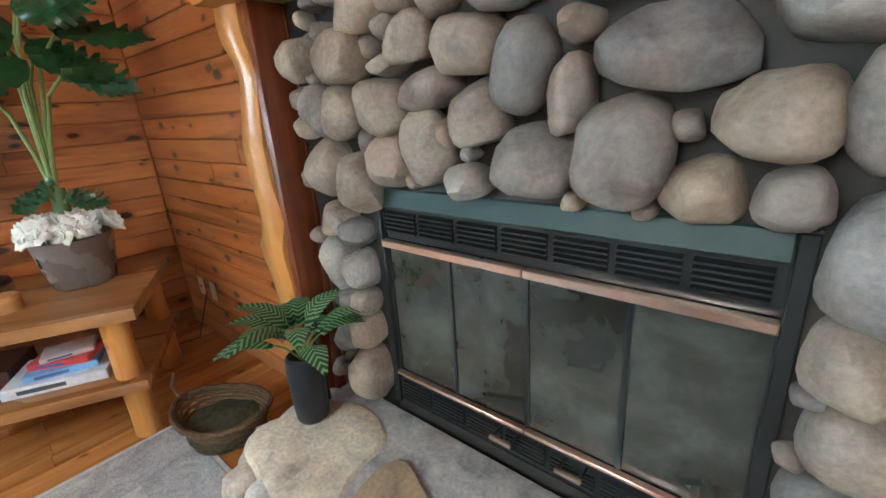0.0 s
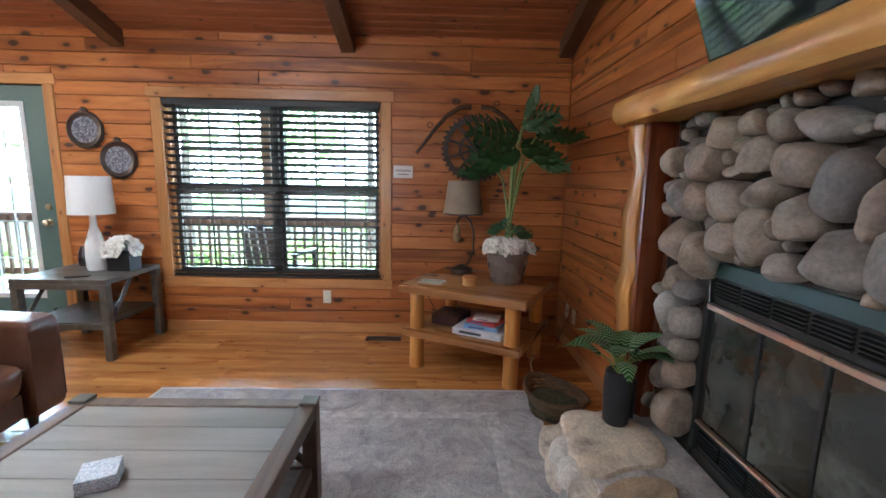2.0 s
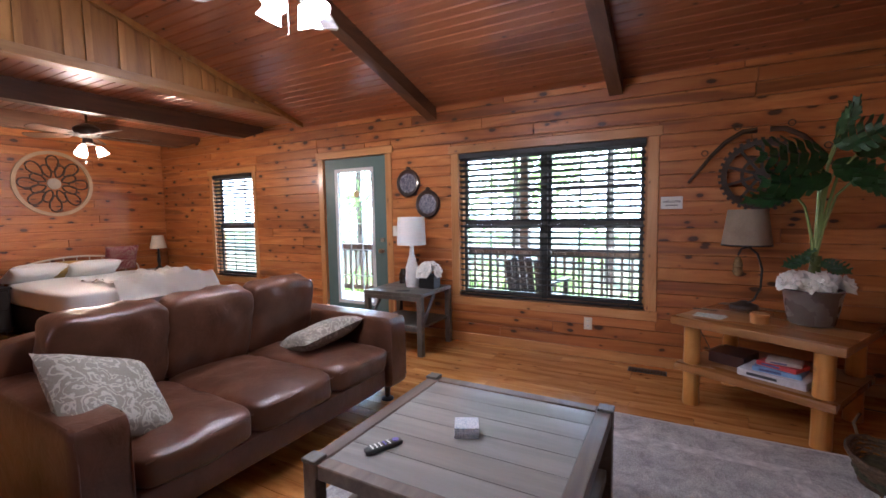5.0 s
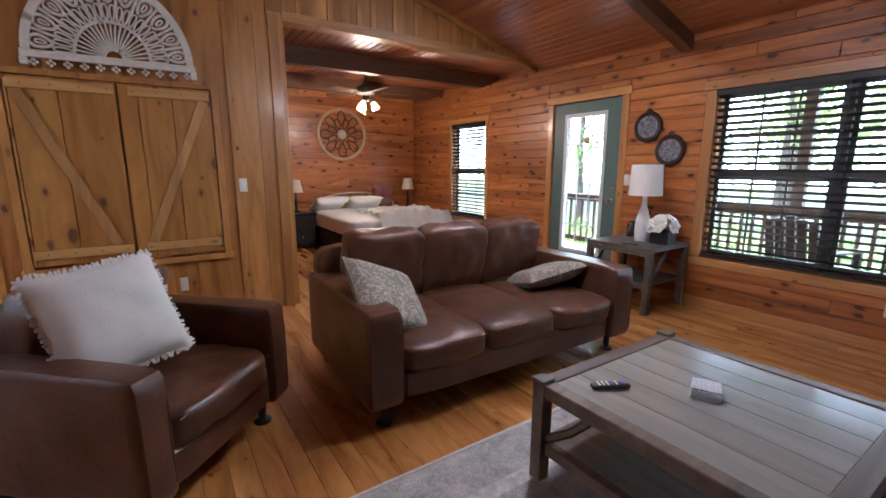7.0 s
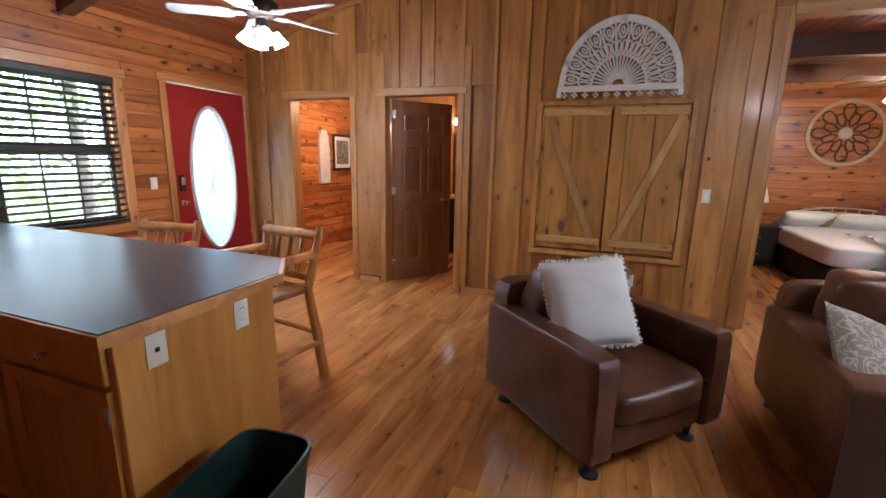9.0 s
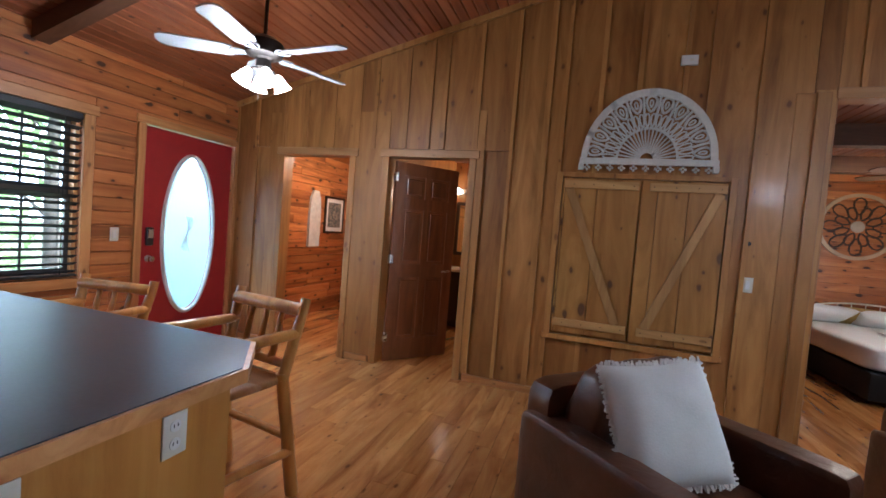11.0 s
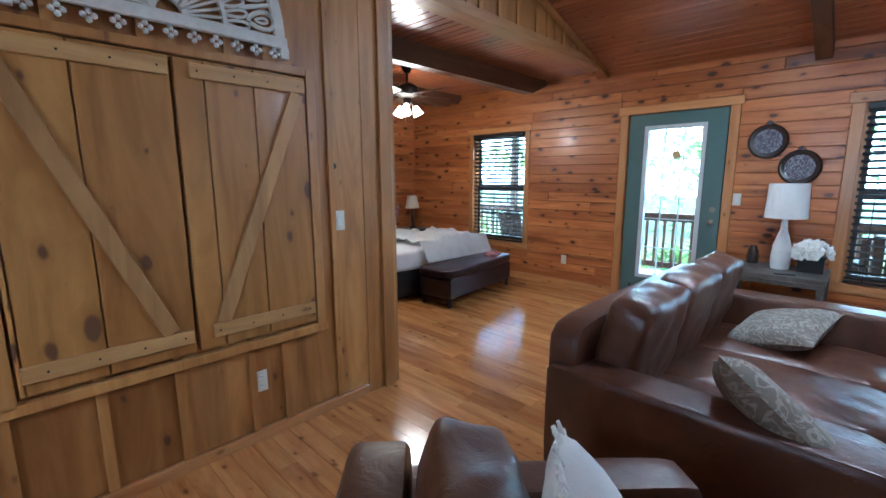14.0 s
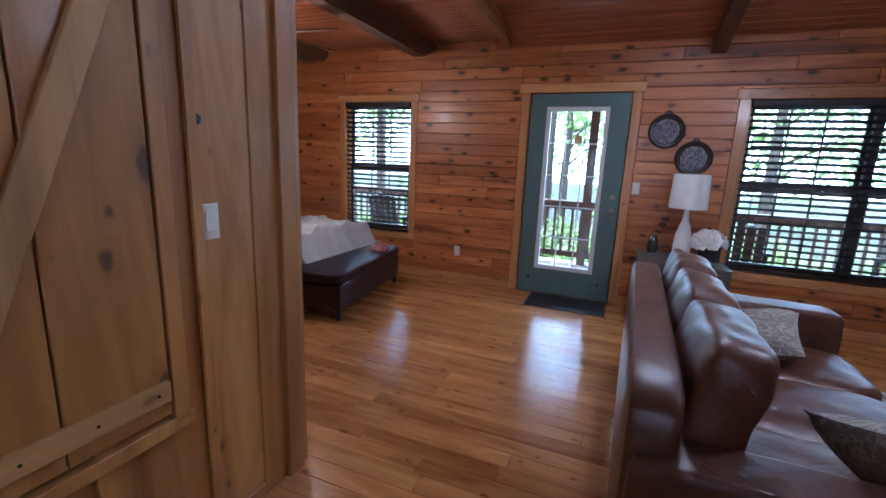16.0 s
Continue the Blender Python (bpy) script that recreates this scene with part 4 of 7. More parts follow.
def leather_seat(name, label, category, m, half, seats, depth, arm_w, arm_h, back_h, tall_leg=0.13, taper=False):
    s = thing(name, label, category, m)
    y0, y1 = -depth / 2, depth / 2
    inner = half - arm_w
    part("seat_base", pad(-inner - 0.01, inner + 0.01, y0 + 0.10, y1 - 0.015, tall_leg, 0.29, puff=0.0, power=16, n=8), M_LEATHER, s)
    for sx in (-1, 1):
        xa, xb = sorted((sx * half, sx * inner))
        arm = part("armrest", pad(xa, xb, y0 + 0.03, y1, tall_leg - 0.01, arm_h, puff=0.004, power=20, n=16, wrinkle=0.004, seed=sx), M_LEATHER, s)
        seam = bmesh.new()
        for xe in (xa + 0.012, xb - 0.012):
            bm_tube(seam, [(xe, y0 + 0.09, arm_h - 0.007), (xe, 0, arm_h - 0.003), (xe, y1 - 0.05, arm_h - 0.005), (xe, y1 - 0.008, arm_h - 0.045), (xe, y1 + 0.001, arm_h - 0.14), (xe, y1 + 0.001, tall_leg + 0.05)], 0.0038, 6)
        part("piping", seam, M_LEATHER, arm)
    part("back_frame", pad(-half + 0.05, half - 0.05, y0, y0 + 0.16, tall_leg, back_h - 0.09, puff=0.004, power=12, n=10), M_LEATHER, s)
    w = 2 * inner / seats
    for i in range(seats):
        xa = -inner + i * w
        c = part("seat_cushion", pad(xa + 0.002, xa + w - 0.002, y0 + 0.20, y1 + 0.012, 0.27, 0.435, puff=0.022, power=7, n=18, wrinkle=0.012, seed=i * 3.1), M_LEATHER, s)
        pipe = bmesh.new()
        for zz in (0.405,):
            bm_tube(pipe, [(xa + 0.03, y1 + 0.004, zz), (xa + w / 2, y1 + 0.014, zz + 0.006), (xa + w - 0.03, y1 + 0.004, zz)], 0.003, 6)
        part("piping", pipe, M_LEATHER, c)
        b = pad(xa - 0.002, xa + w + 0.002, -0.095, 0.095, -0.25, 0.25, puff=0.016, power=9.0, n=20, wrinkle=0.016, seed=10 + i * 2.3)
        part("back_cushion", b, M_LEATHER, s, m=pose(0, y0 + 0.245, back_h - 0.235, -13, 0, 0))
    for sx in (-1, 1):
        for sy in (-1, 1):
            seat_leg(s, sx * (half - 0.11), sy * (depth / 2 - 0.10), tall_leg, 0.0)
    return s


sofa = leather_seat("sofa", "brown leather three-seat sofa with worn glossy cushions", "sofa", pose(-0.055, -2.26, 0, 0, 0, -1.5), 1.0, 3, 1.10, 0.19, 0.63, 0.89)
armchair = leather_seat("armchair", "brown leather armchair angled beside the sofa", "armchair", pose(1.86, -2.20, 0, 0, 0, 46), 0.45, 1, 0.90, 0.135, 0.63, 0.85)


# ---- cushions ----
def cloth_mat(name, base, pattern, scale=10.0):
    m, N, L, P = mat_base(name)
    vec, _ = coords(N, L, (1, 1, 1), 3.0, local=True)
    n1 = noise_tex(N, L, vec, scale, 2, 0.4, 2.2)
    r = ramp(N, [(0.47, base), (0.50, pattern), (0.56, pattern), (0.59, base)])
    L.new(n1.outputs["Fac"], r.inputs[0])
    weave = noise_tex(N, L, vec, 240, 2)
    sh = ramp(N, [(0.3, (0.82, 0.82, 0.82)), (0.7, (1.08, 1.08, 1.08))])
    L.new(weave.outputs["Fac"], sh.inputs[0])
    L.new(mix_col(N, L, 1.0, r.outputs[0], sh.outputs[0], "MULTIPLY"), P.inputs["Base Color"])
    P.inputs["Roughness"].default_value = 0.9
    bump(N, L, weave.outputs["Fac"], 0.3, 0.002, P)
    return m


M_PAISLEY = cloth_mat("patterned_cloth", (0.21, 0.18, 0.145), (0.37, 0.33, 0.275), 13)
M_CUSHBACK = plain("grey_cloth", (0.06, 0.055, 0.05), 0.95)
M_LINEN = plain("white_linen", (0.66, 0.65, 0.62), 0.95, var=0.08, relief=0.3)


def cushion_bm(w, h, t, seed):
    bm = bmesh.new()
    n = 20
    for side in (1, -1):
        g = []
        for i in range(n + 1):
            row = []
            for j in range(n + 1):
                u, v = 2 * i / n - 1, 2 * j / n - 1
                pin = 1 - 0.07 * (1 - u * u) * abs(v) ** 2 - 0.07 * (1 - v * v) * abs(u) ** 2
                d = t * max(0.0, (1 - u ** 4) * (1 - v ** 4)) ** 0.55
                d += 0.012 * noise.noise(Vector((u * 2.4 + seed, v * 2.4, side))) * (1 - u ** 4) * (1 - v ** 4)
                row.append(bm.verts.new((u * w / 2 * pin, side * d / 2, v * h / 2 * pin)))
            g.append(row)
        for i in range(n):
            for j in range(n):
                bm.faces.new((g[i][j], g[i + 1][j], g[i + 1][j + 1], g[i][j + 1]))
    bmesh.ops.remove_doubles(bm, verts=bm.verts[:], dist=0.0006)
    return bm


def leaning(at, normal, spin):
    return Matrix.Translation(at) @ Vector(normal).to_track_quat("Y", "Z").to_matrix().to_4x4() @ Matrix.Rotation(radians(spin), 4, "Y")


for m, seed, lab in ((leaning((0.70, -2.06, 0.60), (-0.42, 0.58, 0.70), -32), 1.0, "leaning on the sofa's arm"), (pose(-0.66, -2.17, 0.515, -74, 10, -12), 4.0, "lying on the sofa seat")):
    c = thing("throw_pillow", "grey and cream paisley throw pillow " + lab, "pillow", m, "paisley pillows on the sofa")
    part("cover", cushion_bm(0.50, 0.46, 0.15, seed), M_PAISLEY, c)
    part("welt", tube([(-0.22, 0, -0.21), (0, 0, -0.196), (0.22, 0, -0.21), (0.208, 0, 0), (0.22, 0, 0.21), (0, 0, 0.196), (-0.22, 0, 0.21), (-0.208, 0, 0), (-0.22, 0, -0.21)], 0.004, 6), M_CUSHBACK, c)
c = thing("throw_pillow", "white linen throw pillow with a frayed fringe on the armchair", "pillow", leaning((1.915, -2.085, 0.715), (-0.44, 0.78, 0.44), 4))
part("cover", cushion_bm(0.48, 0.47, 0.16, 7.0), M_LINEN, c)
fr = bmesh.new()
rng = random.Random(3)
for side in range(4):
    for k in range(70):
        u = -0.225 + 0.45 * k / 69
        ln = rng.uniform(0.018, 0.034)
        a = Matrix.Rotation(radians(90 * side), 4, "Y") @ Matrix.Translation((u, rng.uniform(-0.006, 0.006), -0.208 - 0.012 * abs(u) / 0.25))
        bm_box_m = a @ Matrix.Rotation(radians(rng.uniform(-25, 25)), 4, "Y") @ Matrix.Translation((0, 0, -ln / 2)) @ Matrix.Diagonal((0.0075, 0.006, ln, 1))
        bmesh.ops.create_cube(fr, size=1, matrix=bm_box_m)
part("fringe", fr, M_LINEN, c, "frayed white fringe", smooth=False)

# ---- coffee table ----
ct = thing("coffee_table", "grey plank-top coffee table with weathered brown legs", "table", pose(0.015, -0.645, 0))
H = 0.482
for i in range(6):
    xa = -0.42 + i * 0.14
    part("top_plank", box(xa + 0.001, xa + 0.139, -0.415, 0.415, 0.425, 0.448, 0.002, 1), M_GREYTOP, ct, smooth=False, m=pose(0, 0, 0))
bm = bmesh.new()
part("top_board", box(-0.43, 0.43, -0.43, 0.43, 0.408, 0.424), M_BROWNEDGE, ct)
for s in (-1, 1):
    part("edge_rail", box(-0.482, 0.482, s * 0.482, s * 0.416, 0.395, 0.453, 0.004, 1), M_BROWNEDGE, ct, smooth=False)
    part("edge_rail", box(s * 0.482, s * 0.421, -0.415, 0.415, 0.395, 0.453, 0.004, 1), M_BROWNEDGE, ct, smooth=False)
    part("shelf_rail", box(-0.42, 0.42, s * 0.465, s * 0.425, 0.135, 0.185, 0.003, 1), M_BROWNEDGE, ct, smooth=False)
    part("shelf_rail", box(s * 0.465, s * 0.425, -0.42, 0.42, 0.135, 0.185, 0.003, 1), M_BROWNEDGE, ct, smooth=False)
    for q in (-1, 1):
        leg = part("leg", box(s * 0.485, s * 0.425, q * 0.485, q * 0.425, 0, 0.462, 0.004, 1), M_BROWNEDGE, ct, smooth=False)
        part("corner_cap", box(s * 0.489, s * 0.421, q * 0.489, q * 0.421, 0.452, 0.466, 0.003, 1), M_GREYWOOD, leg, smooth=False)
        br = tube([(s * 0.445, q * 0.425, 0.20), (s * 0.445, q * 0.31, 0.29), (s * 0.445, q * 0.22, 0.39)], 0.018, 6)
        part("brace", br, M_BROWNEDGE, ct)
part("shelf", box(-0.43, 0.43, -0.43, 0.43, 0.15, 0.172, 0.002, 1), M_GREYTOP, ct)

remote = thing("remote_control", "slim black remote control with coloured buttons on the coffee table", "remote", pose(0.285, -0.915, 0.449, 0, 0, 62))
part("case", pad(-0.021, 0.021, -0.078, 0.078, 0, 0.02, puff=0.001, power=6, n=6), M_BLACK, remote)
M_BTN = plain("violet_button", (0.10, 0.08, 0.42), 0.4)
for k in range(5):
    for q in (-1, 0, 1):
        part("button", lathe([(0.0045, 0.0185), (0.0045, 0.0215), (0.001, 0.022)], 8, (q * 0.011, -0.05 + k * 0.018, 0)), M_BTN if k == 3 else M_WHITE, remote)
part("direction_pad", lathe([(0.013, 0.0185), (0.013, 0.0225), (0.006, 0.023), (0.001, 0.0225)], 16, (0, 0.052, 0)), M_BTN, remote, "violet direction pad")
M_COASTER = cloth_mat("printed_coaster", (0.62, 0.64, 0.66), (0.30, 0.36, 0.46), 60)
cs = thing("coaster_stack", "stack of white and blue printed square coasters on the table", "coasters", pose(0.03, -0.675, 0.449, 0, 0, 25))
for k in range(5):
    part("coaster", box(-0.05, 0.05, -0.05, 0.05, k * 0.009, k * 0.009 + 0.0075, 0.0015, 1), M_COASTER, cs, smooth=False, m=pose(0.002 * (k % 2), 0, 0, 0, 0, (k * 7) % 5 - 2))

# ---- rug ----
def rug_mat():
    m, N, L, P = mat_base("grey_rug")
    vec, _ = coords(N, L, (1, 1, 1), 0.0)
    a = noise_tex(N, L, vec, 9.0, 7, 0.78, 0.6)
    b = noise_tex(N, L, vec, 150, 3, 0.7)
    r = ramp(N, [(0.30, (0.24, 0.225, 0.23)), (0.5, (0.42, 0.40, 0.39)), (0.70, (0.60, 0.575, 0.55))])
    L.new(a.outputs["Fac"], r.inputs[0])
    s = ramp(N, [(0.35, (0.65, 0.65, 0.65)), (0.65, (1.18, 1.18, 1.18))])
    L.new(b.outputs["Fac"], s.inputs[0])
    L.new(mix_col(N, L, 1.0, r.outputs[0], s.outputs[0], "MULTIPLY"), P.inputs["Base Color"])
    P.inputs["Roughness"].default_value = 0.97
    bump(N, L, b.outputs["Fac"], 0.6, 0.004, P)
    return m


M_RUG = rug_mat()
M_RUGLIGHT = plain("rug_border_cloth", (0.54, 0.52, 0.50), 0.97, var=0.25, scale=30, relief=0.4)
M_RUGSTRIPE = plain("rug_stripe_cloth", (0.48, 0.46, 0.445), 0.97, var=0.45, scale=22, relief=0.4)
rug = thing("rug", "faded grey patterned area rug with a pale border", "rug", pose(0, 0, 0))
part("woven_field", box(-1.41, 1.62, -1.41, 0.92, 0.002, 0.012, 0.003, 1), M_RUG, rug)
bd = bmesh.new()
for a in ((-1.43, 1.64, -1.43, -1.412), (-1.43, 1.64, 0.922, 0.94), (-1.43, -1.412, -1.43, 0.94), (1.622, 1.64, -1.43, 0.94)):
    bm_box(bd, *a, 0.002, 0.011, 0.002, 1)
part("binding", bd, M_RUGLIGHT, rug, "pale binding")
bd = bmesh.new()
for a in ((-1.15, 1.36, -1.17, -1.10), (-1.15, 1.36, 0.62, 0.69), (-1.15, -1.08, -1.10, 0.62), (1.29, 1.36, -1.10, 0.62)):
    bm_box(bd, *a, 0.006, 0.0128)
part("border_stripe", bd, M_RUGSTRIPE, rug, "pale stripe")


# ---- windows, blinds and doors ----
M_SASH = plain("dark_sash", (0.055, 0.045, 0.036), 0.5)
M_VINYL = plain("white_sash", (0.62, 0.63, 0.62), 0.4, var=0.05)


def window(name, label, x_out, x_in, h, units, sash, grid=(3, 2)):
    """A double-hung window unit set in a wall across x."""
    y0, y1, z0, z1 = h
    w = structure(name, holed("x", x_out, x_in, y0, y1, z0, z1, [(y0 + 0.03, y1 - 0.03, z0 + 0.03, z1 - 0.03)]), M_TRIM_Z, label)
    inner = (x_in - x_out)
    uw = (y1 - y0 - 0.06 - 0.05 * (units - 1)) / units
    for u in range(units):
        a = y0 + 0.03 + u * (uw + 0.05)
        if u:
            part("mullion", box(x_out, x_in - 0.01, a - 0.05, a, z0 + 0.03, z1 - 0.03), M_SASH, w, smooth=False)
        zm = (z0 + z1) / 2 + 0.01
        for k, (s, e) in enumerate(((z0 + 0.03, zm), (zm, z1 - 0.03))):
            xs = x_out + inner * (0.45 if k == 0 else 0.2)
            part("sash", holed("x", xs, xs + inner * 0.22, a, a + uw, s, e, [(a + 0.032, a + uw - 0.032, s + 0.045, e - 0.045)]), sash, w, smooth=False)
            pane = part("pane", box(xs + inner * 0.1, xs + inner * 0.1 + math.copysign(0.004, inner), a + 0.032, a + uw - 0.032, s + 0.045, e - 0.045), M_GLASS, w, smooth=False)
            pane.visible_shadow = False
            mu = bmesh.new()
            for q in range(1, grid[0]):
                yy = a + 0.045 + (uw - 0.09) * q / grid[0]
                bm_box(mu, xs + inner * 0.06, xs + inner * 0.14, yy - 0.008, yy + 0.008, s + 0.045, e - 0.045)
            for q in range(1, grid[1]):
                zz = s + 0.045 + (e - s - 0.09) * q / grid[1]
                bm_box(mu, xs + inner * 0.061, xs + inner * 0.139, a + 0.045, a + uw - 0.045, zz - 0.008, zz + 0.008)
            part("glazing_bar", mu, sash, w, smooth=False)
    return w


window("window_1", "wide double window behind dark open blinds", XW - 0.15, XW - 0.045, WIN, 2, M_SASH)
window("window_2", "bedroom sash window with dark open blinds", XW - 0.15, XW - 0.045, BWIN, 1, M_SASH)
window("window_3", "kitchen window with dark open blinds", XE + 0.15, XE + 0.045, KWIN, 2, M_SASH)


def blind(x, h, label, tilt, out):
    y0, y1, z0, z1 = h
    b = thing("window_blind", label, "blind", pose(x, (y0 + y1) / 2, z0))
    half, H = (y1 - y0) / 2 - 0.012, z1 - z0
    part("head_rail", box(-0.028, 0.028, -half, half, H - 0.055, H - 0.004, 0.004, 1), M_BLIND, b)
    part("bottom_rail", box(-0.026, 0.026, -half, half, 0.012, 0.030, 0.004, 1), M_BLIND, b)
    n = int((H - 0.10) / 0.054)
    sm = mesh_of("slat", box(-0.025, 0.025, -half + 0.004, half - 0.004, -0.0022, 0.0022), M_BLIND, False)
    for i in range(n):
        piece("slat", sm, b, pose(0, 0, 0.052 + i * (H - 0.115) / (n - 1), 0, tilt, 0))
    cords = max(2, int(half * 2 / 0.45))
    for i in range(cords):
        yy = -half + 0.12 + (2 * half - 0.24) * i / (cords - 1)
        cd = bmesh.new()
        for dx in (-0.024, 0.024):
            bm_box(cd, dx - 0.001, dx + 0.001, yy - 0.003, yy + 0.003, 0.03, H - 0.05)
        part("ladder_cord", cd, M_BLIND, b, smooth=False)
    part("wand", rod((out * 0.034, half - 0.08, H - 0.06), (out * 0.034, half - 0.08, H - 0.75), 0.004, seg=6), M_BLIND, b)
    return b


blind(XW - 0.012, (WIN[0] + 0.002, WIN[1] - 0.002, WIN[2] + 0.003, WIN[3] - 0.002), "wide dark wooden venetian blind, slats open", -26, 1)
blind(XW - 0.012, (BWIN[0] + 0.002, BWIN[1] - 0.002, BWIN[2] + 0.003, BWIN[3] - 0.002), "dark wooden venetian blind in the bedroom window", -26, 1)
blind(XE + 0.012, (KWIN[0] + 0.002, KWIN[1] - 0.002, KWIN[2] + 0.003, KWIN[3] - 0.002), "dark wooden venetian blind in the kitchen window", 27, -1)

# glazed door
M_BRASSKNOB = plain("satin_knob", (0.42, 0.38, 0.30), 0.3, 1.0)
gd = tagged(new("door_1"), "grey-green painted door with a gridded glass pane", "door", kind="structure")
gd.matrix_basis = pose(XW - 0.045, GDOOR[0] + 0.012, 0.012)
GW, GH = GDOOR[1] - GDOOR[0] - 0.024, GDOOR[3] - 0.022
gl = (0.193, GW - 0.203, 0.29, 1.895)
part("leaf", holed("x", -0.022, 0.022, 0, GW, 0, GH, [gl]), M_GREEN_DOOR, gd, smooth=False)
lip = part("glass_frame", holed("x", -0.028, 0.028, gl[0] - 0.03, gl[1] + 0.03, gl[2] - 0.03, gl[3] + 0.03, [(gl[0] + 0.012, gl[1] - 0.012, gl[2] + 0.012, gl[3] - 0.012)]), M_VINYL, gd, "white plastic glazing frame", smooth=False)
for k in range(2):
    p = part("pane", box(-0.012 + 0.02 * k, -0.008 + 0.02 * k, gl[0] + 0.01, gl[1] - 0.01, gl[2] + 0.01, gl[3] - 0.01), M_GLASS, gd, smooth=False)
    p.visible_shadow = False
mu = bmesh.new()
for q in (1, 2):
    yy = gl[0] + (gl[1] - gl[0]) * q / 3
    bm_box(mu, -0.004, 0.004, yy - 0.006, yy + 0.006, gl[2], gl[3])
for q in range(1, 5):
    zz = gl[2] + (gl[3] - gl[2]) * q / 5
    bm_box(mu, -0.0036, 0.0036, gl[0], gl[1], zz - 0.006, zz + 0.006)
part("glazing_bar", mu, M_VINYL, gd, smooth=False)
part("knob", lathe([(0.026, 0), (0.026, 0.008), (0.012, 0.012), (0.012, 0.03), (0.027, 0.042), (0.026, 0.06), (0.012, 0.068), (0.0, 0.068)], 18, (0.022, GW - 0.065, 0.93), Matrix.Rotation(radians(90), 4, "Y")), M_BRASSKNOB, gd, "satin metal knob")
part("deadbolt", lathe([(0.026, 0), (0.026, 0.012), (0.012, 0.016), (0.0, 0.016)], 18, (0.022, GW - 0.065, 1.06), Matrix.Rotation(radians(90), 4, "Y")), M_BRASSKNOB, gd, "satin metal deadbolt")
for yy in (0.11, GW - 0.11):
    part("door_stop", box(0.022, 0.036, yy - 0.012, yy + 0.012, 0.14, 0.175, 0.003, 1), M_BLACK, gd)
part("suncatcher", lathe([(0.0, -0.003), (0.042, -0.003), (0.042, 0.003), (0.0, 0.003)], 20, (0.016, (gl[0] + gl[1]) / 2 + 0.03, gl[3] - 0.28), Matrix.Rotation(radians(90), 4, "Y")), plain("amber_disc", (0.55, 0.38, 0.16), 0.4), gd, "round amber hanging disc")
part("door_stop_frame", holed("x", -0.105, -0.026, -0.012, GW + 0.012, 0.0, GH + 0.01, [(0.025, GW - 0.025, -0.01, GH - 0.02)]), M_GREEN_DOOR, gd, "painted door stop", smooth=False)
structure("threshold_door", box(XW - 0.16, XW + 0.01, GDOOR[0], GDOOR[1], -0.005, 0.012), M_BROWNEDGE, "worn wooden door threshold")

# red front door with an oval light
rd = tagged(new("door_2"), "red painted front door with an oval frosted glass", "door", kind="structure")
rd.matrix_basis = pose(XE + 0.045, RDOOR[0] + 0.01, 0.01)
RW, RH = RDOOR[1] - RDOOR[0] - 0.02, RDOOR[3] - 0.02
oc, orad, ohz = RW / 2, 0.285, 0.775
bm = bmesh.new()
N_OV = 40
ring = [(oc + orad * math.cos(2 * math.pi * k / N_OV), 1.13 + ohz * math.sin(2 * math.pi * k / N_OV)) for k in range(N_OV)]
outer = []
for y, z in ring:
    dy, dz = y - oc, z - 1.13
    t = min((RW / 2) / max(abs(dy), 1e-6), ((RH - 1.13) if dz > 0 else 1.13) / max(abs(dz), 1e-6))
    outer.append((oc + dy * t, 1.13 + dz * t))
for xx in (-0.022, 0.022):
    vi = [bm.verts.new((xx, y, z)) for y, z in ring]
    vo = [bm.verts.new((xx, y, z)) for y, z in outer]
    for k in range(N_OV):
        bm.faces.new((vi[k], vi[(k + 1) % N_OV], vo[(k + 1) % N_OV], vo[k]))
bm_box(bm, -0.0215, 0.0215, -0.0005, 0.02, 0, RH)
bm_box(bm, -0.0215, 0.0215, RW - 0.02, RW + 0.0005, 0, RH)
for yc in (0.0, RW):
    for zc in (0.0, RH):
        bm_box(bm, -0.0212, 0.0212, max(0, yc - 0.22), min(RW, yc + 0.22), max(0, zc - 0.12), min(RH, zc + 0.12))
part("leaf", bm, M_RED, rd, smooth=False)
M_FROST = plain("frosted_glass", (0.22, 0.29, 0.31), 0.35, var=0.05, scale=30, relief=0.5)
fn = M_FROST.node_tree.nodes["Principled BSDF"]
fn.inputs["Transmission Weight"].default_value = 0.9
fn.inputs["Roughness"].default_value = 0.5
bm = bmesh.new()
a = [bm.verts.new((-0.006, oc + (y - oc) * 0.95, 1.13 + (z - 1.13) * 0.97)) for y, z in ring]
b = [bm.verts.new((0.006, oc + (y - oc) * 0.95, 1.13 + (z - 1.13) * 0.97)) for y, z in ring]
bm.faces.new(a), bm.faces.new(b[::-1])
for k in range(N_OV):
    bm.faces.new((a[k], a[(k + 1) % N_OV], b[(k + 1) % N_OV], b[k]))
ov = part("oval_pane", bm, M_FROST, rd, "pale frosted oval pane")
ov.visible_shadow = False
part("oval_frame", tube([(-0.024, oc + (orad + 0.004) * math.cos(2 * math.pi * k / 60), 1.13 + (ohz + 0.004) * math.sin(2 * math.pi * k / 60)) for k in range(61)], 0.020, 8), M_VINYL, rd, "white moulded oval frame")
et = bmesh.new()
for k in range(5):
    bm_tube(et, [(-0.009, oc + 0.02 * (k - 2) * math.cos(t / 6 * math.pi) + 0.03 * math.sin(t), 0.95 + 0.06 * t) for t in range(7)], 0.0035, 5)
part("etched_scroll", et, M_VINYL, rd)
part("keypad_lock", box(-0.05, -0.022, RW - 0.105, RW - 0.035, 1.02, 1.19, 0.012, 2), M_BLACK, rd, "black keypad lock")
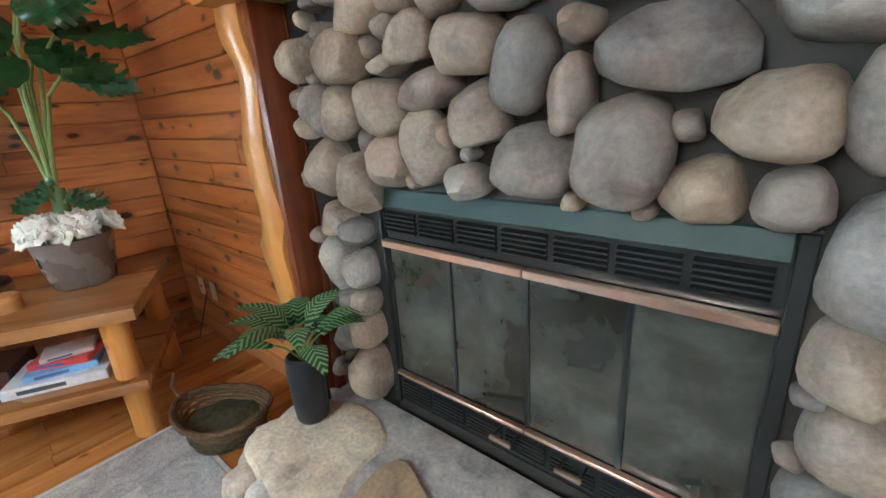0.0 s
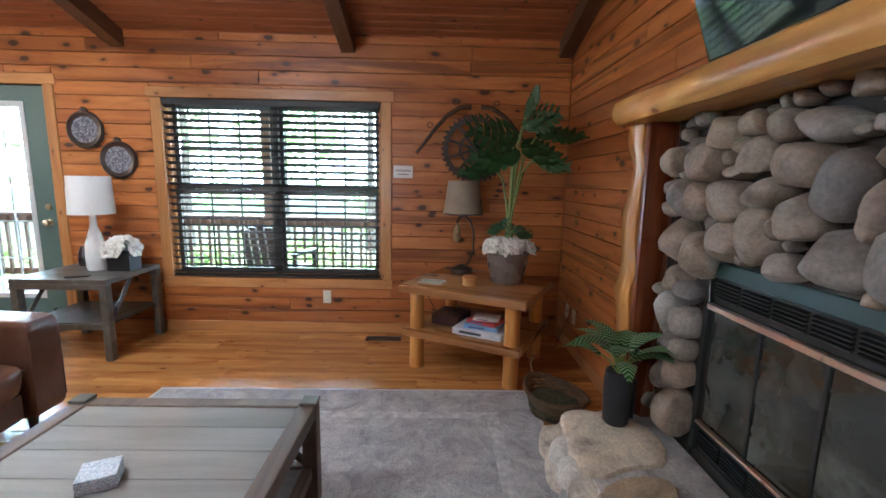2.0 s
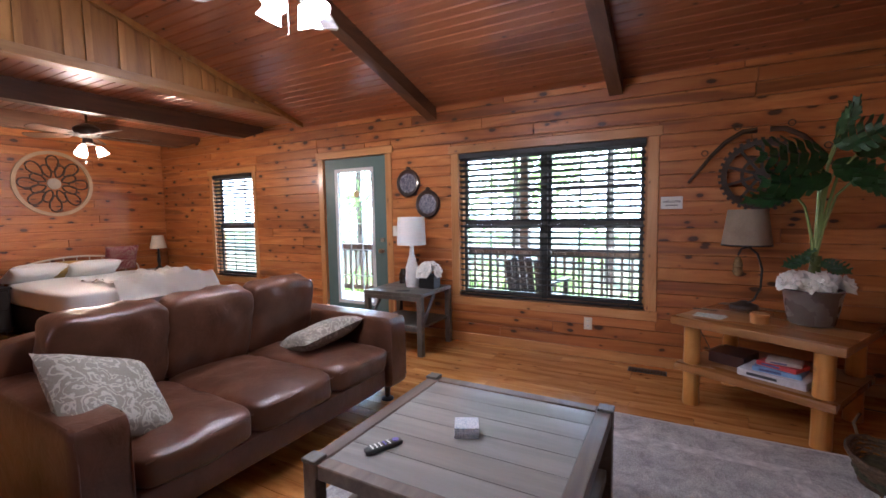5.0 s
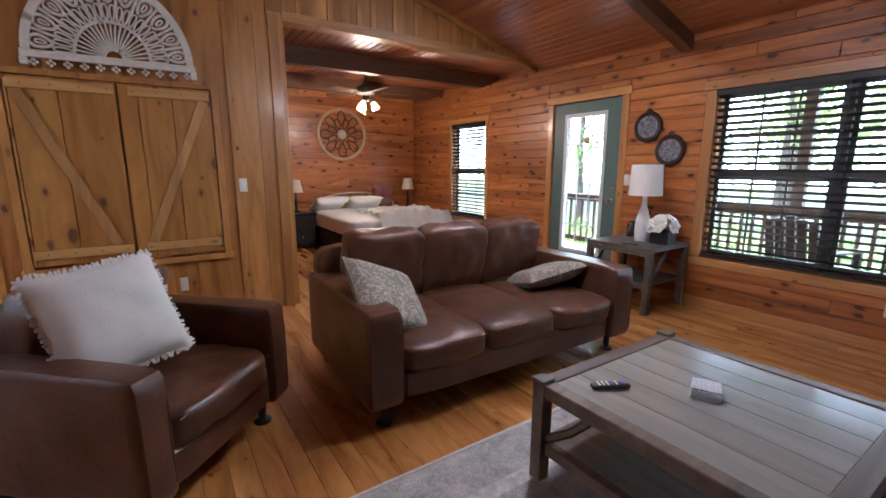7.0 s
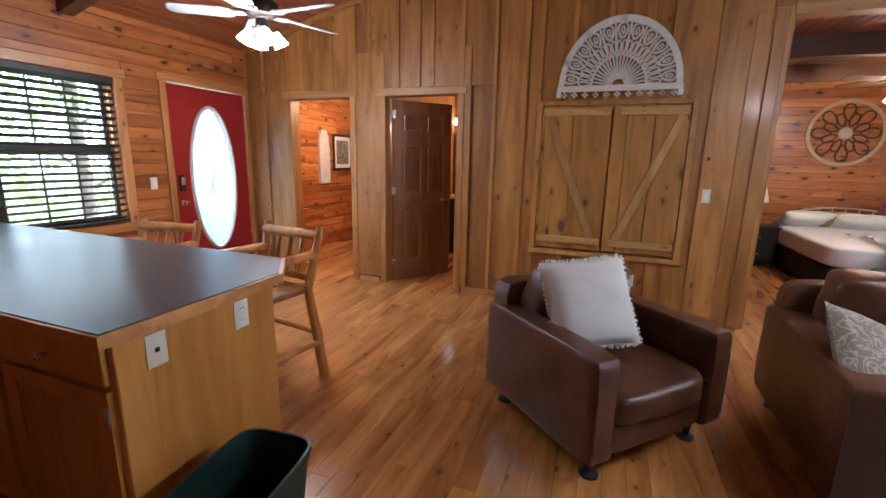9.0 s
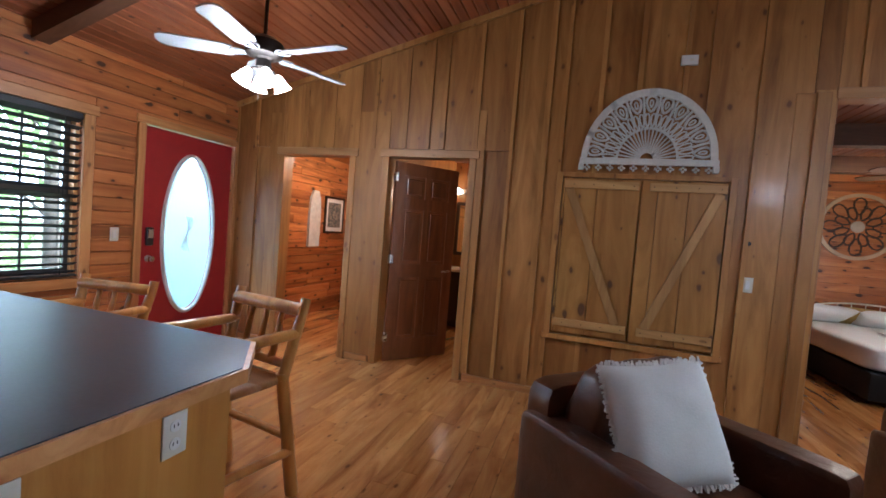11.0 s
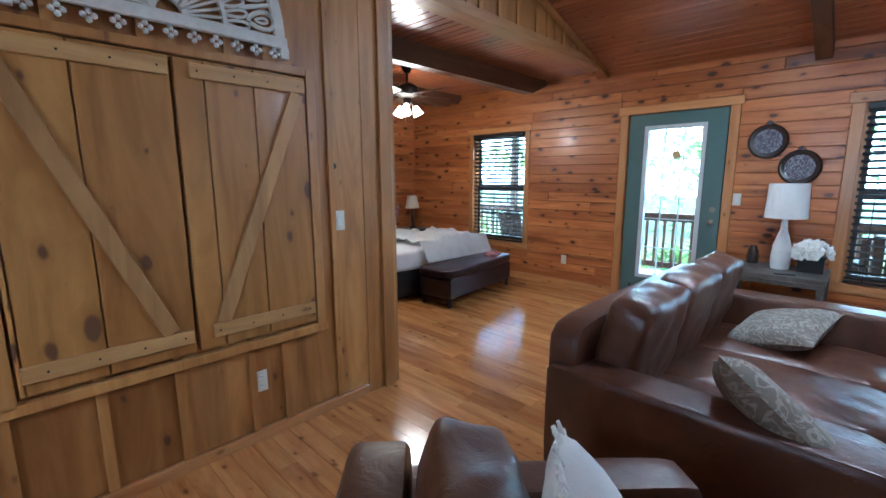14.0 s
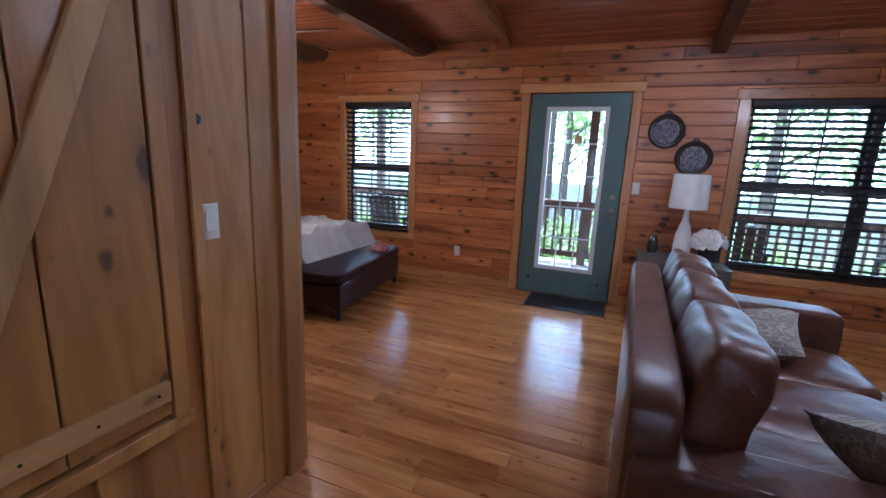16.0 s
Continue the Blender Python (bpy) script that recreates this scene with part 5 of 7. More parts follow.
part("lock_plate", box(-0.055, -0.05, RW - 0.095, RW - 0.045, 1.09, 1.17, 0.004, 1), M_CHROME, rd)
part("knob", lathe([(0.03, 0), (0.03, 0.008), (0.013, 0.012), (0.013, 0.03), (0.028, 0.042), (0.026, 0.06), (0.0, 0.066)], 18, (-0.022, RW - 0.07, 0.90), Matrix.Rotation(radians(-90), 4, "Y")), M_CHROME, rd, "chrome door knob")

# six-panel bathroom door standing ajar
M_DOORWOOD = wood("stained_door", (0.16, 0.055, 0.018), (0.24, 0.088, 0.030), (0.32, 0.13, 0.048), "Z", 0.35, 0.2, 0.1, 0.2, 8.0, local=True)
bd = tagged(new("door_3"), "stained six-panel wooden door standing ajar", "door", kind="structure")
bd.matrix_basis = pose(BATH_DOOR[1] - 0.03, YS - 0.10, 0.01, 0, 0, 180 + 52)
DW, DH = 0.76, 2.03
cols, rows_ = ((0.11, 0.35), (0.41, 0.65)), ((0.22, 0.86), (1.00, 1.56), (1.68, 1.90))
holes6 = [(a, b, c, d) for a, b in cols for c, d in rows_]
part("leaf", holed("y", -0.0175, 0.0175, 0, DW, 0, DH, holes6), M_DOORWOOD, bd, smooth=False)
for a, b, c, d in holes6:
    part("panel", box(a - 0.004, b + 0.004, -0.008, 0.008, c - 0.004, d + 0.004), M_DOORWOOD, bd, smooth=False)
    part("raised_field", box(a + 0.03, b - 0.03, -0.014, 0.014, c + 0.03, d - 0.03, 0.006, 1), M_DOORWOOD, bd, smooth=False)
for zz in (0.2, 1.0, 1.83):
    part("hinge", box(-0.008, 0.03, -0.022, 0.022, zz, zz + 0.09, 0.003, 1), M_CHROME, bd)
for s in (-1, 1):
    part("lever", tube([(DW - 0.06, s * 0.018, 0.93), (DW - 0.06, s * 0.06, 0.93), (DW - 0.10, s * 0.066, 0.93), (DW - 0.17, s * 0.062, 0.93)], 0.009, 8), M_CHROME, bd, "chrome lever")

# ---- porch, railing and woods outside ----
M_DECK = wood("grey_decking", (0.24, 0.22, 0.19), (0.34, 0.31, 0.28), (0.43, 0.40, 0.36), "Y", 0.7, 0.2, 0.3, 0.0, 10.0)
M_RAILWOOD = wood("weathered_railing", (0.085, 0.062, 0.046), (0.13, 0.098, 0.074), (0.19, 0.15, 0.115), "Z", 0.7, 0.2, 0.3, 0.0, 10.0)
M_PORCHROOF = wood("porch_roof_boards", (0.16, 0.085, 0.05), (0.24, 0.135, 0.08), (0.32, 0.19, 0.12), "X", 0.7, 0.3, 0.3, 0.0, 9.0)
PX = -4.75
deck = tagged(new("porch_deck"), "weathered plank porch deck along the house", "deck", kind="structure")
for i in range(14):
    part("deck_board", box(XW - 0.18 - 0.16 * (i + 1) + 0.004, XW - 0.18 - 0.16 * i, -8.0, 3.0, -0.16, -0.12, 0.004, 1), M_DECK, deck, smooth=False)
roof = structure("porch_roof", box(PX - 0.5, XW - 0.17, -8.2, 3.2, 2.62, 2.70), M_PORCHROOF, "brown board porch roof underside")
for i in range(16):
    part("rafter", box(PX - 0.45, XW - 0.17, -7.9 + 0.7 * i, -7.85 + 0.7 * i, 2.50, 2.62), M_PORCHROOF, roof, smooth=False)
part("eave_beam", box(PX - 0.06, PX + 0.06, -8.0, 3.0, 2.32, 2.50), M_PORCHROOF, roof, smooth=False)
for y in (-6.9, -4.65, -3.36, -1.95, 0.35, 2.6):
    tagged(new("porch_post", mesh_of("porch_post", box(PX - 0.06, PX + 0.06, y - 0.06, y + 0.06, -0.16, 2.34, 0.006, 1), M_RAILWOOD)), "square weathered wooden porch post", "post", "porch posts")
rail = thing("porch_railing", "weathered brown wooden porch railing with upright balusters", "railing", pose(PX, 0, -0.12))
part("top_rail", box(-0.07, 0.07, -7.9, 2.9, 0.92, 0.96, 0.006, 1), M_RAILWOOD, rail)
part("upper_rail", box(-0.02, 0.02, -7.9, 2.9, 0.83, 0.92, 0.004, 1), M_RAILWOOD, rail)
part("lower_rail", box(-0.02, 0.02, -7.9, 2.9, 0.10, 0.19, 0.004, 1), M_RAILWOOD, rail)
bal = mesh_of("baluster", box(-0.018, 0.018, -0.018, 0.018, 0.10, 0.9), M_RAILWOOD, False)
for i in range(83):
    piece("baluster", bal, rail, pose(0.035, -7.8 + 0.129 * i, 0))


def porch_chair(m):
    c = thing("porch_chair", "dark slatted outdoor chair on the porch", "chair", m, "chairs on the porch")
    for k in range(5):
        part("back_slat", box(-0.24 + 0.1 * k, -0.16 + 0.1 * k, -0.02, 0.02, 0.35, 0.98 - 0.03 * abs(k - 2), 0.008, 1), M_BLACK, c, smooth=False, m=pose(0, 0.26, 0, -12, 0, 0))
    part("seat", box(-0.27, 0.27, -0.28, 0.22, 0.36, 0.40, 0.01, 1), M_BLACK, c)
    for sx in (-1, 1):
        part("armrest", box(sx * 0.34, sx * 0.25, -0.32, 0.30, 0.58, 0.61, 0.008, 1), M_BLACK, c)
        for yy in (-0.27, 0.24):
            part("leg", box(sx * 0.31, sx * 0.26, yy - 0.025, yy + 0.025, 0, 0.58, 0.004, 1), M_BLACK, c, smooth=False)
    return c


pc = porch_chair(pose(-4.05, -1.55, -0.12, 0, 0, -100))
copy_thing(pc, pose(-4.0, 0.2, -0.12, 0, 0, -75))
copy_thing(pc, pose(-4.1, -6.2, -0.12, 0, 0, -95))

M_GROUND = plain("forest_ground", (0.075, 0.085, 0.03), 0.95, var=0.5, scale=0.6, relief=0.4)
g = bmesh.new()
bmesh.ops.create_grid(g, x_segments=40, y_segments=40, size=900)
for v in g.verts:
    v.co.z = -1.2 + (0.25 * noise.noise(v.co * 0.03) if v.co.length > 60 else 0)
structure("ground", g, M_GROUND, "leafy green-brown forest ground")
M_LEAFY = leaf_mat("tree_leaves", (0.06, 0.12, 0.03), (0.17, 0.28, 0.08))
for mm in (M_LEAFY,):
    P_ = mm.node_tree.nodes["Principled BSDF"]
    tr = mm.node_tree.nodes.new("ShaderNodeBsdfTranslucent")
    tr.inputs[0].default_value = (0.34, 0.50, 0.16, 1)
    ad = mm.node_tree.nodes.new("ShaderNodeMixShader")
    ad.inputs[0].default_value = 0.55
    mm.node_tree.links.new(P_.outputs[0], ad.inputs[1])
    mm.node_tree.links.new(tr.outputs[0], ad.inputs[2])
    mm.node_tree.links.new(ad.outputs[0], mm.node_tree.nodes["Material Output"].inputs[0])
M_BARKTREE = wood("tree_bark", (0.05, 0.04, 0.03), (0.09, 0.075, 0.06), (0.14, 0.12, 0.10), "Z", 0.9, 0.0, 0.3, 0.0, 14.0, local=True)


def leaves_mesh(name, centres, n, size, rng):
    vs, fs = [], []
    for _ in range(n):
        cx, cy, cz, r = rng.choice(centres)
        d = Vector((rng.gauss(0, 1), rng.gauss(0, 1), rng.gauss(0, 1))).normalized() * r * rng.uniform(0.45, 1.05)
        p = Vector((cx, cy, cz)) + d
        u = Vector((rng.uniform(-1, 1), rng.uniform(-1, 1), rng.uniform(-0.6, 0.6))).normalized()
        v = u.orthogonal().normalized()
        s = size * rng.uniform(0.6, 1.3)
        k = len(vs)
        vs += [p - u * s, p + v * s * 0.5, p + u * s, p - v * s * 0.5]
        fs.append((k, k + 1, k + 2, k + 3))
    me = bpy.data.meshes.new(name)
    me.from_pydata([tuple(v) for v in vs], [], fs)
    me.materials.append(M_LEAFY)
    return me


def tree(x, y, h, seed):
    rng = random.Random(seed)
    t = thing("tree", "leafy green woodland tree beyond the porch", "tree", pose(x, y, -1.2), "woodland trees")
    bm = bmesh.new()
    pts = [(0.15 * noise.noise(Vector((k * 0.5, seed, 0))), 0.15 * noise.noise(Vector((k * 0.5, 0, seed))), h * k / 8) for k in range(9)]
    bm_tube(bm, pts, 0.16 * h / 9, 9, 0.03)
    centres = []
    for k in range(9):
        zz = h * rng.uniform(0.22, 0.92)
        a = rng.uniform(0, 6.28)
        ln = rng.uniform(0.9, 2.2) * (1.15 - zz / h * 0.6)
        e = (math.cos(a) * ln, math.sin(a) * ln, zz + rng.uniform(0.2, 0.8))
        bm_tube(bm, [(0, 0, zz - 0.3), (e[0] * 0.5, e[1] * 0.5, zz + 0.1), e], 0.05, 6, 0.012)
        centres.append((*e, rng.uniform(0.6, 1.15)))
        centres.append((e[0] * 0.5, e[1] * 0.5, e[2] + 0.3, rng.uniform(0.5, 0.9)))
    part("trunk", bm, M_BARKTREE, t)
    ob = new("crown", leaves_mesh("crown", centres, 900, 0.10, rng))
    ob.parent = t


for k, (x, y, h) in enumerate([(-12.5, -11.5, 9), (-13.5, -8.0, 10), (-12.0, -4.6, 9), (-14.5, -2.0, 10), (-12.6, 0.9, 9), (-13.8, 4.2, 10), (-16.5, -5.8, 12), (-17, 2.0, 12), (12.5, -6.0, 9), (13.0, -1.0, 9)]):
    tree(x, y, h, 31 + k)
rng = random.Random(77)
far = [(-21 + rng.uniform(-3, 3), -27 + 1.65 * i + rng.uniform(-1, 1), rng.uniform(-0.9, 5.0), rng.uniform(1.0, 2.0)) for i in range(34) for _ in range(3)]
far += [(17 + rng.uniform(-2, 2), -14 + 1.2 * i, rng.uniform(-0.5, 6.0), rng.uniform(1.0, 1.8)) for i in range(18) for _ in range(2)]
tagged(new("far_woods", leaves_mesh("far_woods", far, 11000, 0.20, rng)), "dense sunlit green woods beyond the porch", "woods", kind="stuff")
under = [(-7.5 + rng.uniform(-1.6, 1.2), -11 + 0.45 * i, -0.95 + rng.uniform(0, 0.5), rng.uniform(0.35, 0.7)) for i in range(36)]
tagged(new("undergrowth", leaves_mesh("undergrowth", under, 9000, 0.09, rng)), "low green undergrowth below the porch", "bushes", kind="stuff")


# ---- end table with lamp and flowers ----
et = thing("end_table", "grey wooden end table with a lower shelf and diagonal braces", "table", pose(-2.14, -2.37, 0))
ew, ed, eh = 0.31, 0.34, 0.61
for k in range(4):
    part("top_board", box(-ew + 0.155 * k + 0.001, -ew + 0.155 * (k + 1) - 0.001, -ed, ed, eh - 0.035, eh, 0.002, 1), M_GREYWOOD, et, smooth=False)
part("shelf", box(-ew + 0.02, ew - 0.02, -ed + 0.02, ed - 0.02, 0.265, 0.285, 0.002, 1), M_GREYWOOD, et)
for sx in (-1, 1):
    part("shelf_rail", box(sx * (ew - 0.01), sx * (ew - 0.04), -ed + 0.04, ed - 0.04, 0.235, 0.275, 0.003, 1), M_GREYWOOD, et, smooth=False)
    part("apron", box(sx * ew, sx * (ew - 0.03), -ed + 0.05, ed - 0.05, eh - 0.075, eh - 0.036, 0.003, 1), M_GREYWOOD, et, smooth=False)
    for sy in (-1, 1):
        part("leg", box(sx * ew, sx * (ew - 0.055), sy * ed, sy * (ed - 0.055), 0, eh - 0.036, 0.003, 1), M_GREYWOOD, et, smooth=False)
for sy in (-1, 1):
    part("brace", tube([(ew - 0.06, sy * (ed - 0.03), 0.29), (0.02, sy * (ed - 0.03), eh - 0.05)], 0.018, 4), M_GREYWOOD, et, smooth=False)
M_CERAMIC = plain("white_ceramic", (0.72, 0.71, 0.68), 0.28, var=0.04, coat=0.3)
M_SHADE = plain("white_lampshade", (0.74, 0.72, 0.68), 0.9, var=0.04, scale=60, relief=0.2)


def table_lamp(name, label, m, base_prof, base_mat, shade, shade_mat, neck):
    l = thing(name, label, "lamp", m)
    part("base", lathe(base_prof, 28), base_mat, l)
    r0, r1, z0, z1 = shade
    part("shade", lathe([(r0, z0), (r1, z1), (r1 - 0.004, z1), (r0 - 0.004, z0)], 32), shade_mat, l, "drum fabric shade")
    part("stem", rod((0, 0, neck), (0, 0, z1 - 0.03), 0.006, seg=8), M_CHROME, l)
    sp = bmesh.new()
    for a in range(3):
        t = a * 2.094
        bm_rod(sp, (0, 0, z1 - 0.03), (r1 * 0.98 * math.cos(t), r1 * 0.98 * math.sin(t), z1 - 0.012), 0.0025, seg=6)
    part("spider", sp, M_CHROME, l)
    return l


table_lamp("table_lamp", "white bottle-shaped ceramic table lamp with a white drum shade", pose(-2.20, -2.36, 0.61),
           [(0.0, 0.0), (0.062, 0.0), (0.068, 0.02), (0.072, 0.10), (0.066, 0.20), (0.045, 0.28), (0.026, 0.34), (0.022, 0.42), (0.024, 0.44), (0.0, 0.44)], M_CERAMIC, (0.152, 0.140, 0.44, 0.73), M_SHADE, 0.43)


def blossom(parent, x, y, z, r, n, seed, mat, name="blossom", grow=1.0):
    rng = random.Random(seed)
    for k in range(n):
        a, e = rng.uniform(0, 6.28), rng.uniform(0.0, 1.1)
        d = Vector((math.cos(a) * math.cos(e), math.sin(a) * math.cos(e), math.sin(e) * 0.75))
        p = Vector((x, y, z)) + d * r
        bm = bmesh.new()
        q = d.to_track_quat("Z", "Y").to_matrix().to_4x4()
        for ring, (m_, tilt, s) in enumerate(((6, 62, 0.030 * grow), (5, 32, 0.022 * grow), (3, 10, 0.014 * grow))):
            for j in range(m_):
                mm = Matrix.Translation(p) @ q @ Matrix.Rotation(6.283 * j / m_ + ring, 4, "Z") @ Matrix.Rotation(radians(tilt), 4, "Y") @ Matrix.Translation((0, 0, s * 0.8)) @ Matrix.Diagonal((s * 0.28, s * 0.75, s, 1))
                bmesh.ops.create_icosphere(bm, subdivisions=1, radius=1, matrix=mm)
        part(name, bm, mat, parent)


M_PETAL = plain("white_petals", (0.80, 0.78, 0.72), 0.7, var=0.06)
M_LEAFDK = plain("dark_green_leaf", (0.042, 0.125, 0.040), 0.30, var=0.4, scale=18, coat=0.2)
M_LEAFLT = plain("pale_green_stem", (0.22, 0.29, 0.085), 0.5, var=0.25)
M_PLANTER = plain("black_planter", (0.016, 0.017, 0.019), 0.5)
fp = thing("flower_planter", "square dark grey planter of white artificial roses", "planter", pose(-2.21, -2.155, 0.61) @ Matrix.Scale(1.15, 4))
part("pot", holed("x", -0.06, 0.06, -0.075, 0.075, 0, 0.115, []), M_PLANTER, fp)
part("rim", box(-0.066, 0.066, -0.081, 0.081, 0.105, 0.12, 0.003, 1), M_PLANTER, fp)
blossom(fp, 0, 0, 0.13, 0.085, 18, 5, M_PETAL, grow=1.25)
ph = thing("phone", "small black phone lying on the end table", "phone", pose(-1.93, -2.30, 0.611, 0, 0, 20))
part("case", box(-0.035, 0.035, -0.07, 0.07, 0, 0.009, 0.003, 2), M_BLACK, ph)
jar = thing("wire_jar", "dark glass jar behind the lamp on the end table", "jar", pose(-2.36, -2.58, 0.61))
part("body", lathe([(0.0, 0), (0.045, 0), (0.05, 0.06), (0.042, 0.12), (0.03, 0.14), (0.028, 0.16), (0.0, 0.16)], 18), plain("dark_glass", (0.03, 0.02, 0.015), 0.1, coat=0.5), jar)

# ---- corner stand of logs and slabs ----
M_STANDTOP = wood("stand_top", (0.22, 0.085, 0.024), (0.34, 0.15, 0.045), (0.44, 0.215, 0.072), "X", 0.28, 0.5, 0.2, 0.4, 7.0, 0.2, local=True, flat="Z")
cst = thing("corner_stand", "rustic log-legged corner stand with two thick pine shelves", "stand", pose(-1.66, 0.505, 0, 0, 0, 62))
part("top_slab", box(-0.47, 0.47, -0.09, 0.70, 0.565, 0.62, 0.008, 2), M_STANDTOP, cst)
part("lower_slab", box(-0.44, 0.44, -0.085, 0.66, 0.245, 0.295, 0.008, 2), M_STANDTOP, cst)
for sx in (-1, 1):
    for yy in (0.0, 0.58):
        for za, zb in ((0.0, 0.245), (0.295, 0.565)):
            prof = [(0.0, za), (0.05, za), (0.053, za + 0.01), (0.050, (za + zb) / 2), (0.052, zb - 0.01), (0.048, zb), (0.0, zb)]
            part("log_leg", lathe(prof, 14, (sx * 0.36, yy, 0)), M_LOG, cst)


def stand_at(x, y, z, rz=0):
    return pose(-1.66, 0.505, 0, 0, 0, 62) @ pose(x, y, z, 0, 0, rz)


# tall artificial plant in a glazed pot with white flowers
M_POT = plain("bronze_glazed_pot", (0.17, 0.135, 0.115), 0.28, 0.25, 0.25, 4.0, coat=0.4)
pot = thing("potted_plant", "tall split-leaf artificial plant in a bronze pot with white flowers", "plant", Matrix.Translation(stand_at(0.18, 0.385, 0.62).translation))
part("pot", lathe([(0.0, 0.0), (0.105, 0.0), (0.12, 0.01), (0.138, 0.10), (0.152, 0.20), (0.158, 0.225), (0.150, 0.23), (0.140, 0.20), (0.0, 0.19)], 30), M_POT, pot)
part("soil", lathe([(0.0, 0.195), (0.139, 0.195), (0.1, 0.205), (0.0, 0.212)], 20), plain("dark_moss", (0.03, 0.035, 0.015), 0.95, var=0.5), pot)
for bx_, by_ in ((0.07, 0.0), (-0.05, 0.06), (-0.03, -0.08), (0.06, 0.09), (0.07, -0.09), (0.0, 0.0)):
    blossom(pot, bx_, by_, 0.225 + 0.03 * math.cos(9 * by_), 0.066, 9, 9 + int(100 * by_), M_PETAL, grow=1.15)
bm = bmesh.new()
bm_tube(bm, [(0, 0, 0.2), (0.01, 0.0, 0.32), (0.0, 0.01, 0.44)], 0.036, 10, 0.028)
part("stalk_base", bm, plain("sheath_stalk", (0.10, 0.15, 0.04), 0.6, var=0.3), pot, "green sheathed stalk")


def monstera(parent, stem_pts, size, yaw, droop, seed, pitch, roll):
    """A split leaf on its stem: a midrib with curved lobes."""
    part("stem", tube(stem_pts, 0.011, 7, 0.006), M_LEAFLT, parent)
    bm = bmesh.new()
    for side in (-1, 1):
        for k in range(7):
            t = k / 6
            w = size * 0.50 * math.sin(math.pi * (0.22 + 0.66 * t)) ** 0.8
            y0 = size * (t * 0.92)
            lobe = size * 0.088
            g = []
            for i in range(6):
                u = i / 5
                x = side * w * u
                yy = y0 + u * u * size * 0.14
                half = lobe * (1 - 0.50 * u ** 4)
                z = -0.18 * w * u * u - droop * size * (t * 0.92) ** 2 + 0.010 * math.sin(9 * u + k)
                g.append((bm.verts.new((x, yy - half, z)), bm.verts.new((x, yy + half * 0.8, z + 0.006))))
            for p, q in zip(g, g[1:]):
                bm.faces.new((p[0], q[0], q[1], p[1]) if side > 0 else (p[0], p[1], q[1], q[0]))
    bmesh.ops.solidify(bm, geom=bm.faces[:], thickness=0.0015)
    leaf = part("leaf", bm, M_LEAFDK, parent, m=Matrix.Translation(stem_pts[-1]) @ pose(0, 0, 0, 0, 0, yaw) @ pose(0, 0, 0, pitch, roll, 0))
    return leaf


# each stem: where its leaf begins, then the leaf's size, droop and turns
STEMS = [((0.02, 0.08, 1.14), 0.30, 0.3, 20, 50, 60), ((0.0, 0.09, 1.20), 0.26, 0.1, 10, 78, 10), ((-0.02, 0.19, 1.08), 0.40, 0.25, 0, 12, 28),
         ((0.02, 0.08, 0.98), 0.36, 0.35, 0, -4, 50), ((0.08, 0.16, 0.92), 0.30, 0.3, -20, -10, 45), ((0.02, 0.01, 1.06), 0.42, 0.25, 180, 22, -58),
         ((0.06, 0.02, 0.93), 0.40, 0.2, 176, 6, -48), ((-0.10, -0.10, 0.84), 0.34, 0.2, 168, 2, -30)]
for k, (tip, size, droop, yaw, pitch, roll) in enumerate(STEMS):
    e = Vector(tip)
    pts = [(0, 0, 0.40), (e.x * 0.15, e.y * 0.2, 0.40 + (e.z - 0.40) * 0.4), (e.x * 0.5, e.y * 0.5, 0.40 + (e.z - 0.40) * 0.8), tip]
    monstera(pot, pts, 0.78 * size, yaw, droop, k, pitch, roll)
for k, (tip, yaw) in enumerate((((0.05, -0.04, 0.42), 160), ((0.06, 0.03, 0.40), -20), ((0.04, -0.02, 0.46), 120))):
    monstera(pot, [(0, 0, 0.34), (tip[0] * 0.5, tip[1] * 0.5, tip[2] - 0.02), tip], 0.13, yaw, 0.4, k, -5, 40 if k == 1 else -40)

# bent-iron lamp with a rawhide-coloured shade
M_TAN = plain("tan_shade", (0.30, 0.235, 0.17), 0.85, var=0.2, scale=7)
il = thing("iron_lamp", "bent black iron table lamp with a tan rawhide shade", "lamp", stand_at(-0.285, 0.60, 0.62, -30) @ Matrix.Scale(1.12, 4))
part("base", lathe([(0.0, 0.0), (0.085, 0.0), (0.08, 0.018), (0.05, 0.028), (0.02, 0.045), (0.0, 0.045)], 24), M_BLACK, il)
part("bent_arm", tube([(0.02, 0, 0.03), (0.085, 0, 0.07), (0.135, 0, 0.16), (0.14, 0, 0.28), (0.10, 0, 0.37), (0.03, 0, 0.41), (-0.04, 0, 0.395), (-0.07, 0, 0.35)], 0.007, 8), M_BLACK, il)
part("hanging_bee_skep", lathe([(0.0, 0.0), (0.02, 0.01), (0.03, 0.035), (0.026, 0.07), (0.03, 0.075), (0.024, 0.105), (0.014, 0.135), (0.0, 0.14)], 14, (-0.07, 0, 0.20)), plain("straw", (0.32, 0.22, 0.10), 0.8, var=0.4, scale=40), il, "straw-coloured hanging ornament")
part("hook", rod((-0.07, 0, 0.34), (-0.07, 0, 0.36), 0.003, seg=6), M_BLACK, il)
part("shade", lathe([(0.145, 0.42), (0.112, 0.66), (0.108, 0.66), (0.141, 0.42)], 30), M_TAN, il, "tan rawhide shade")
part("shade_ring", lathe([(0.146, 0.418), (0.148, 0.424), (0.144, 0.428), (0.142, 0.42)], 30), M_BLACK, il)
sp = bmesh.new()
bm_rod(sp, (0.03, 0, 0.40), (0.0, 0, 0.62), 0.006, seg=8)
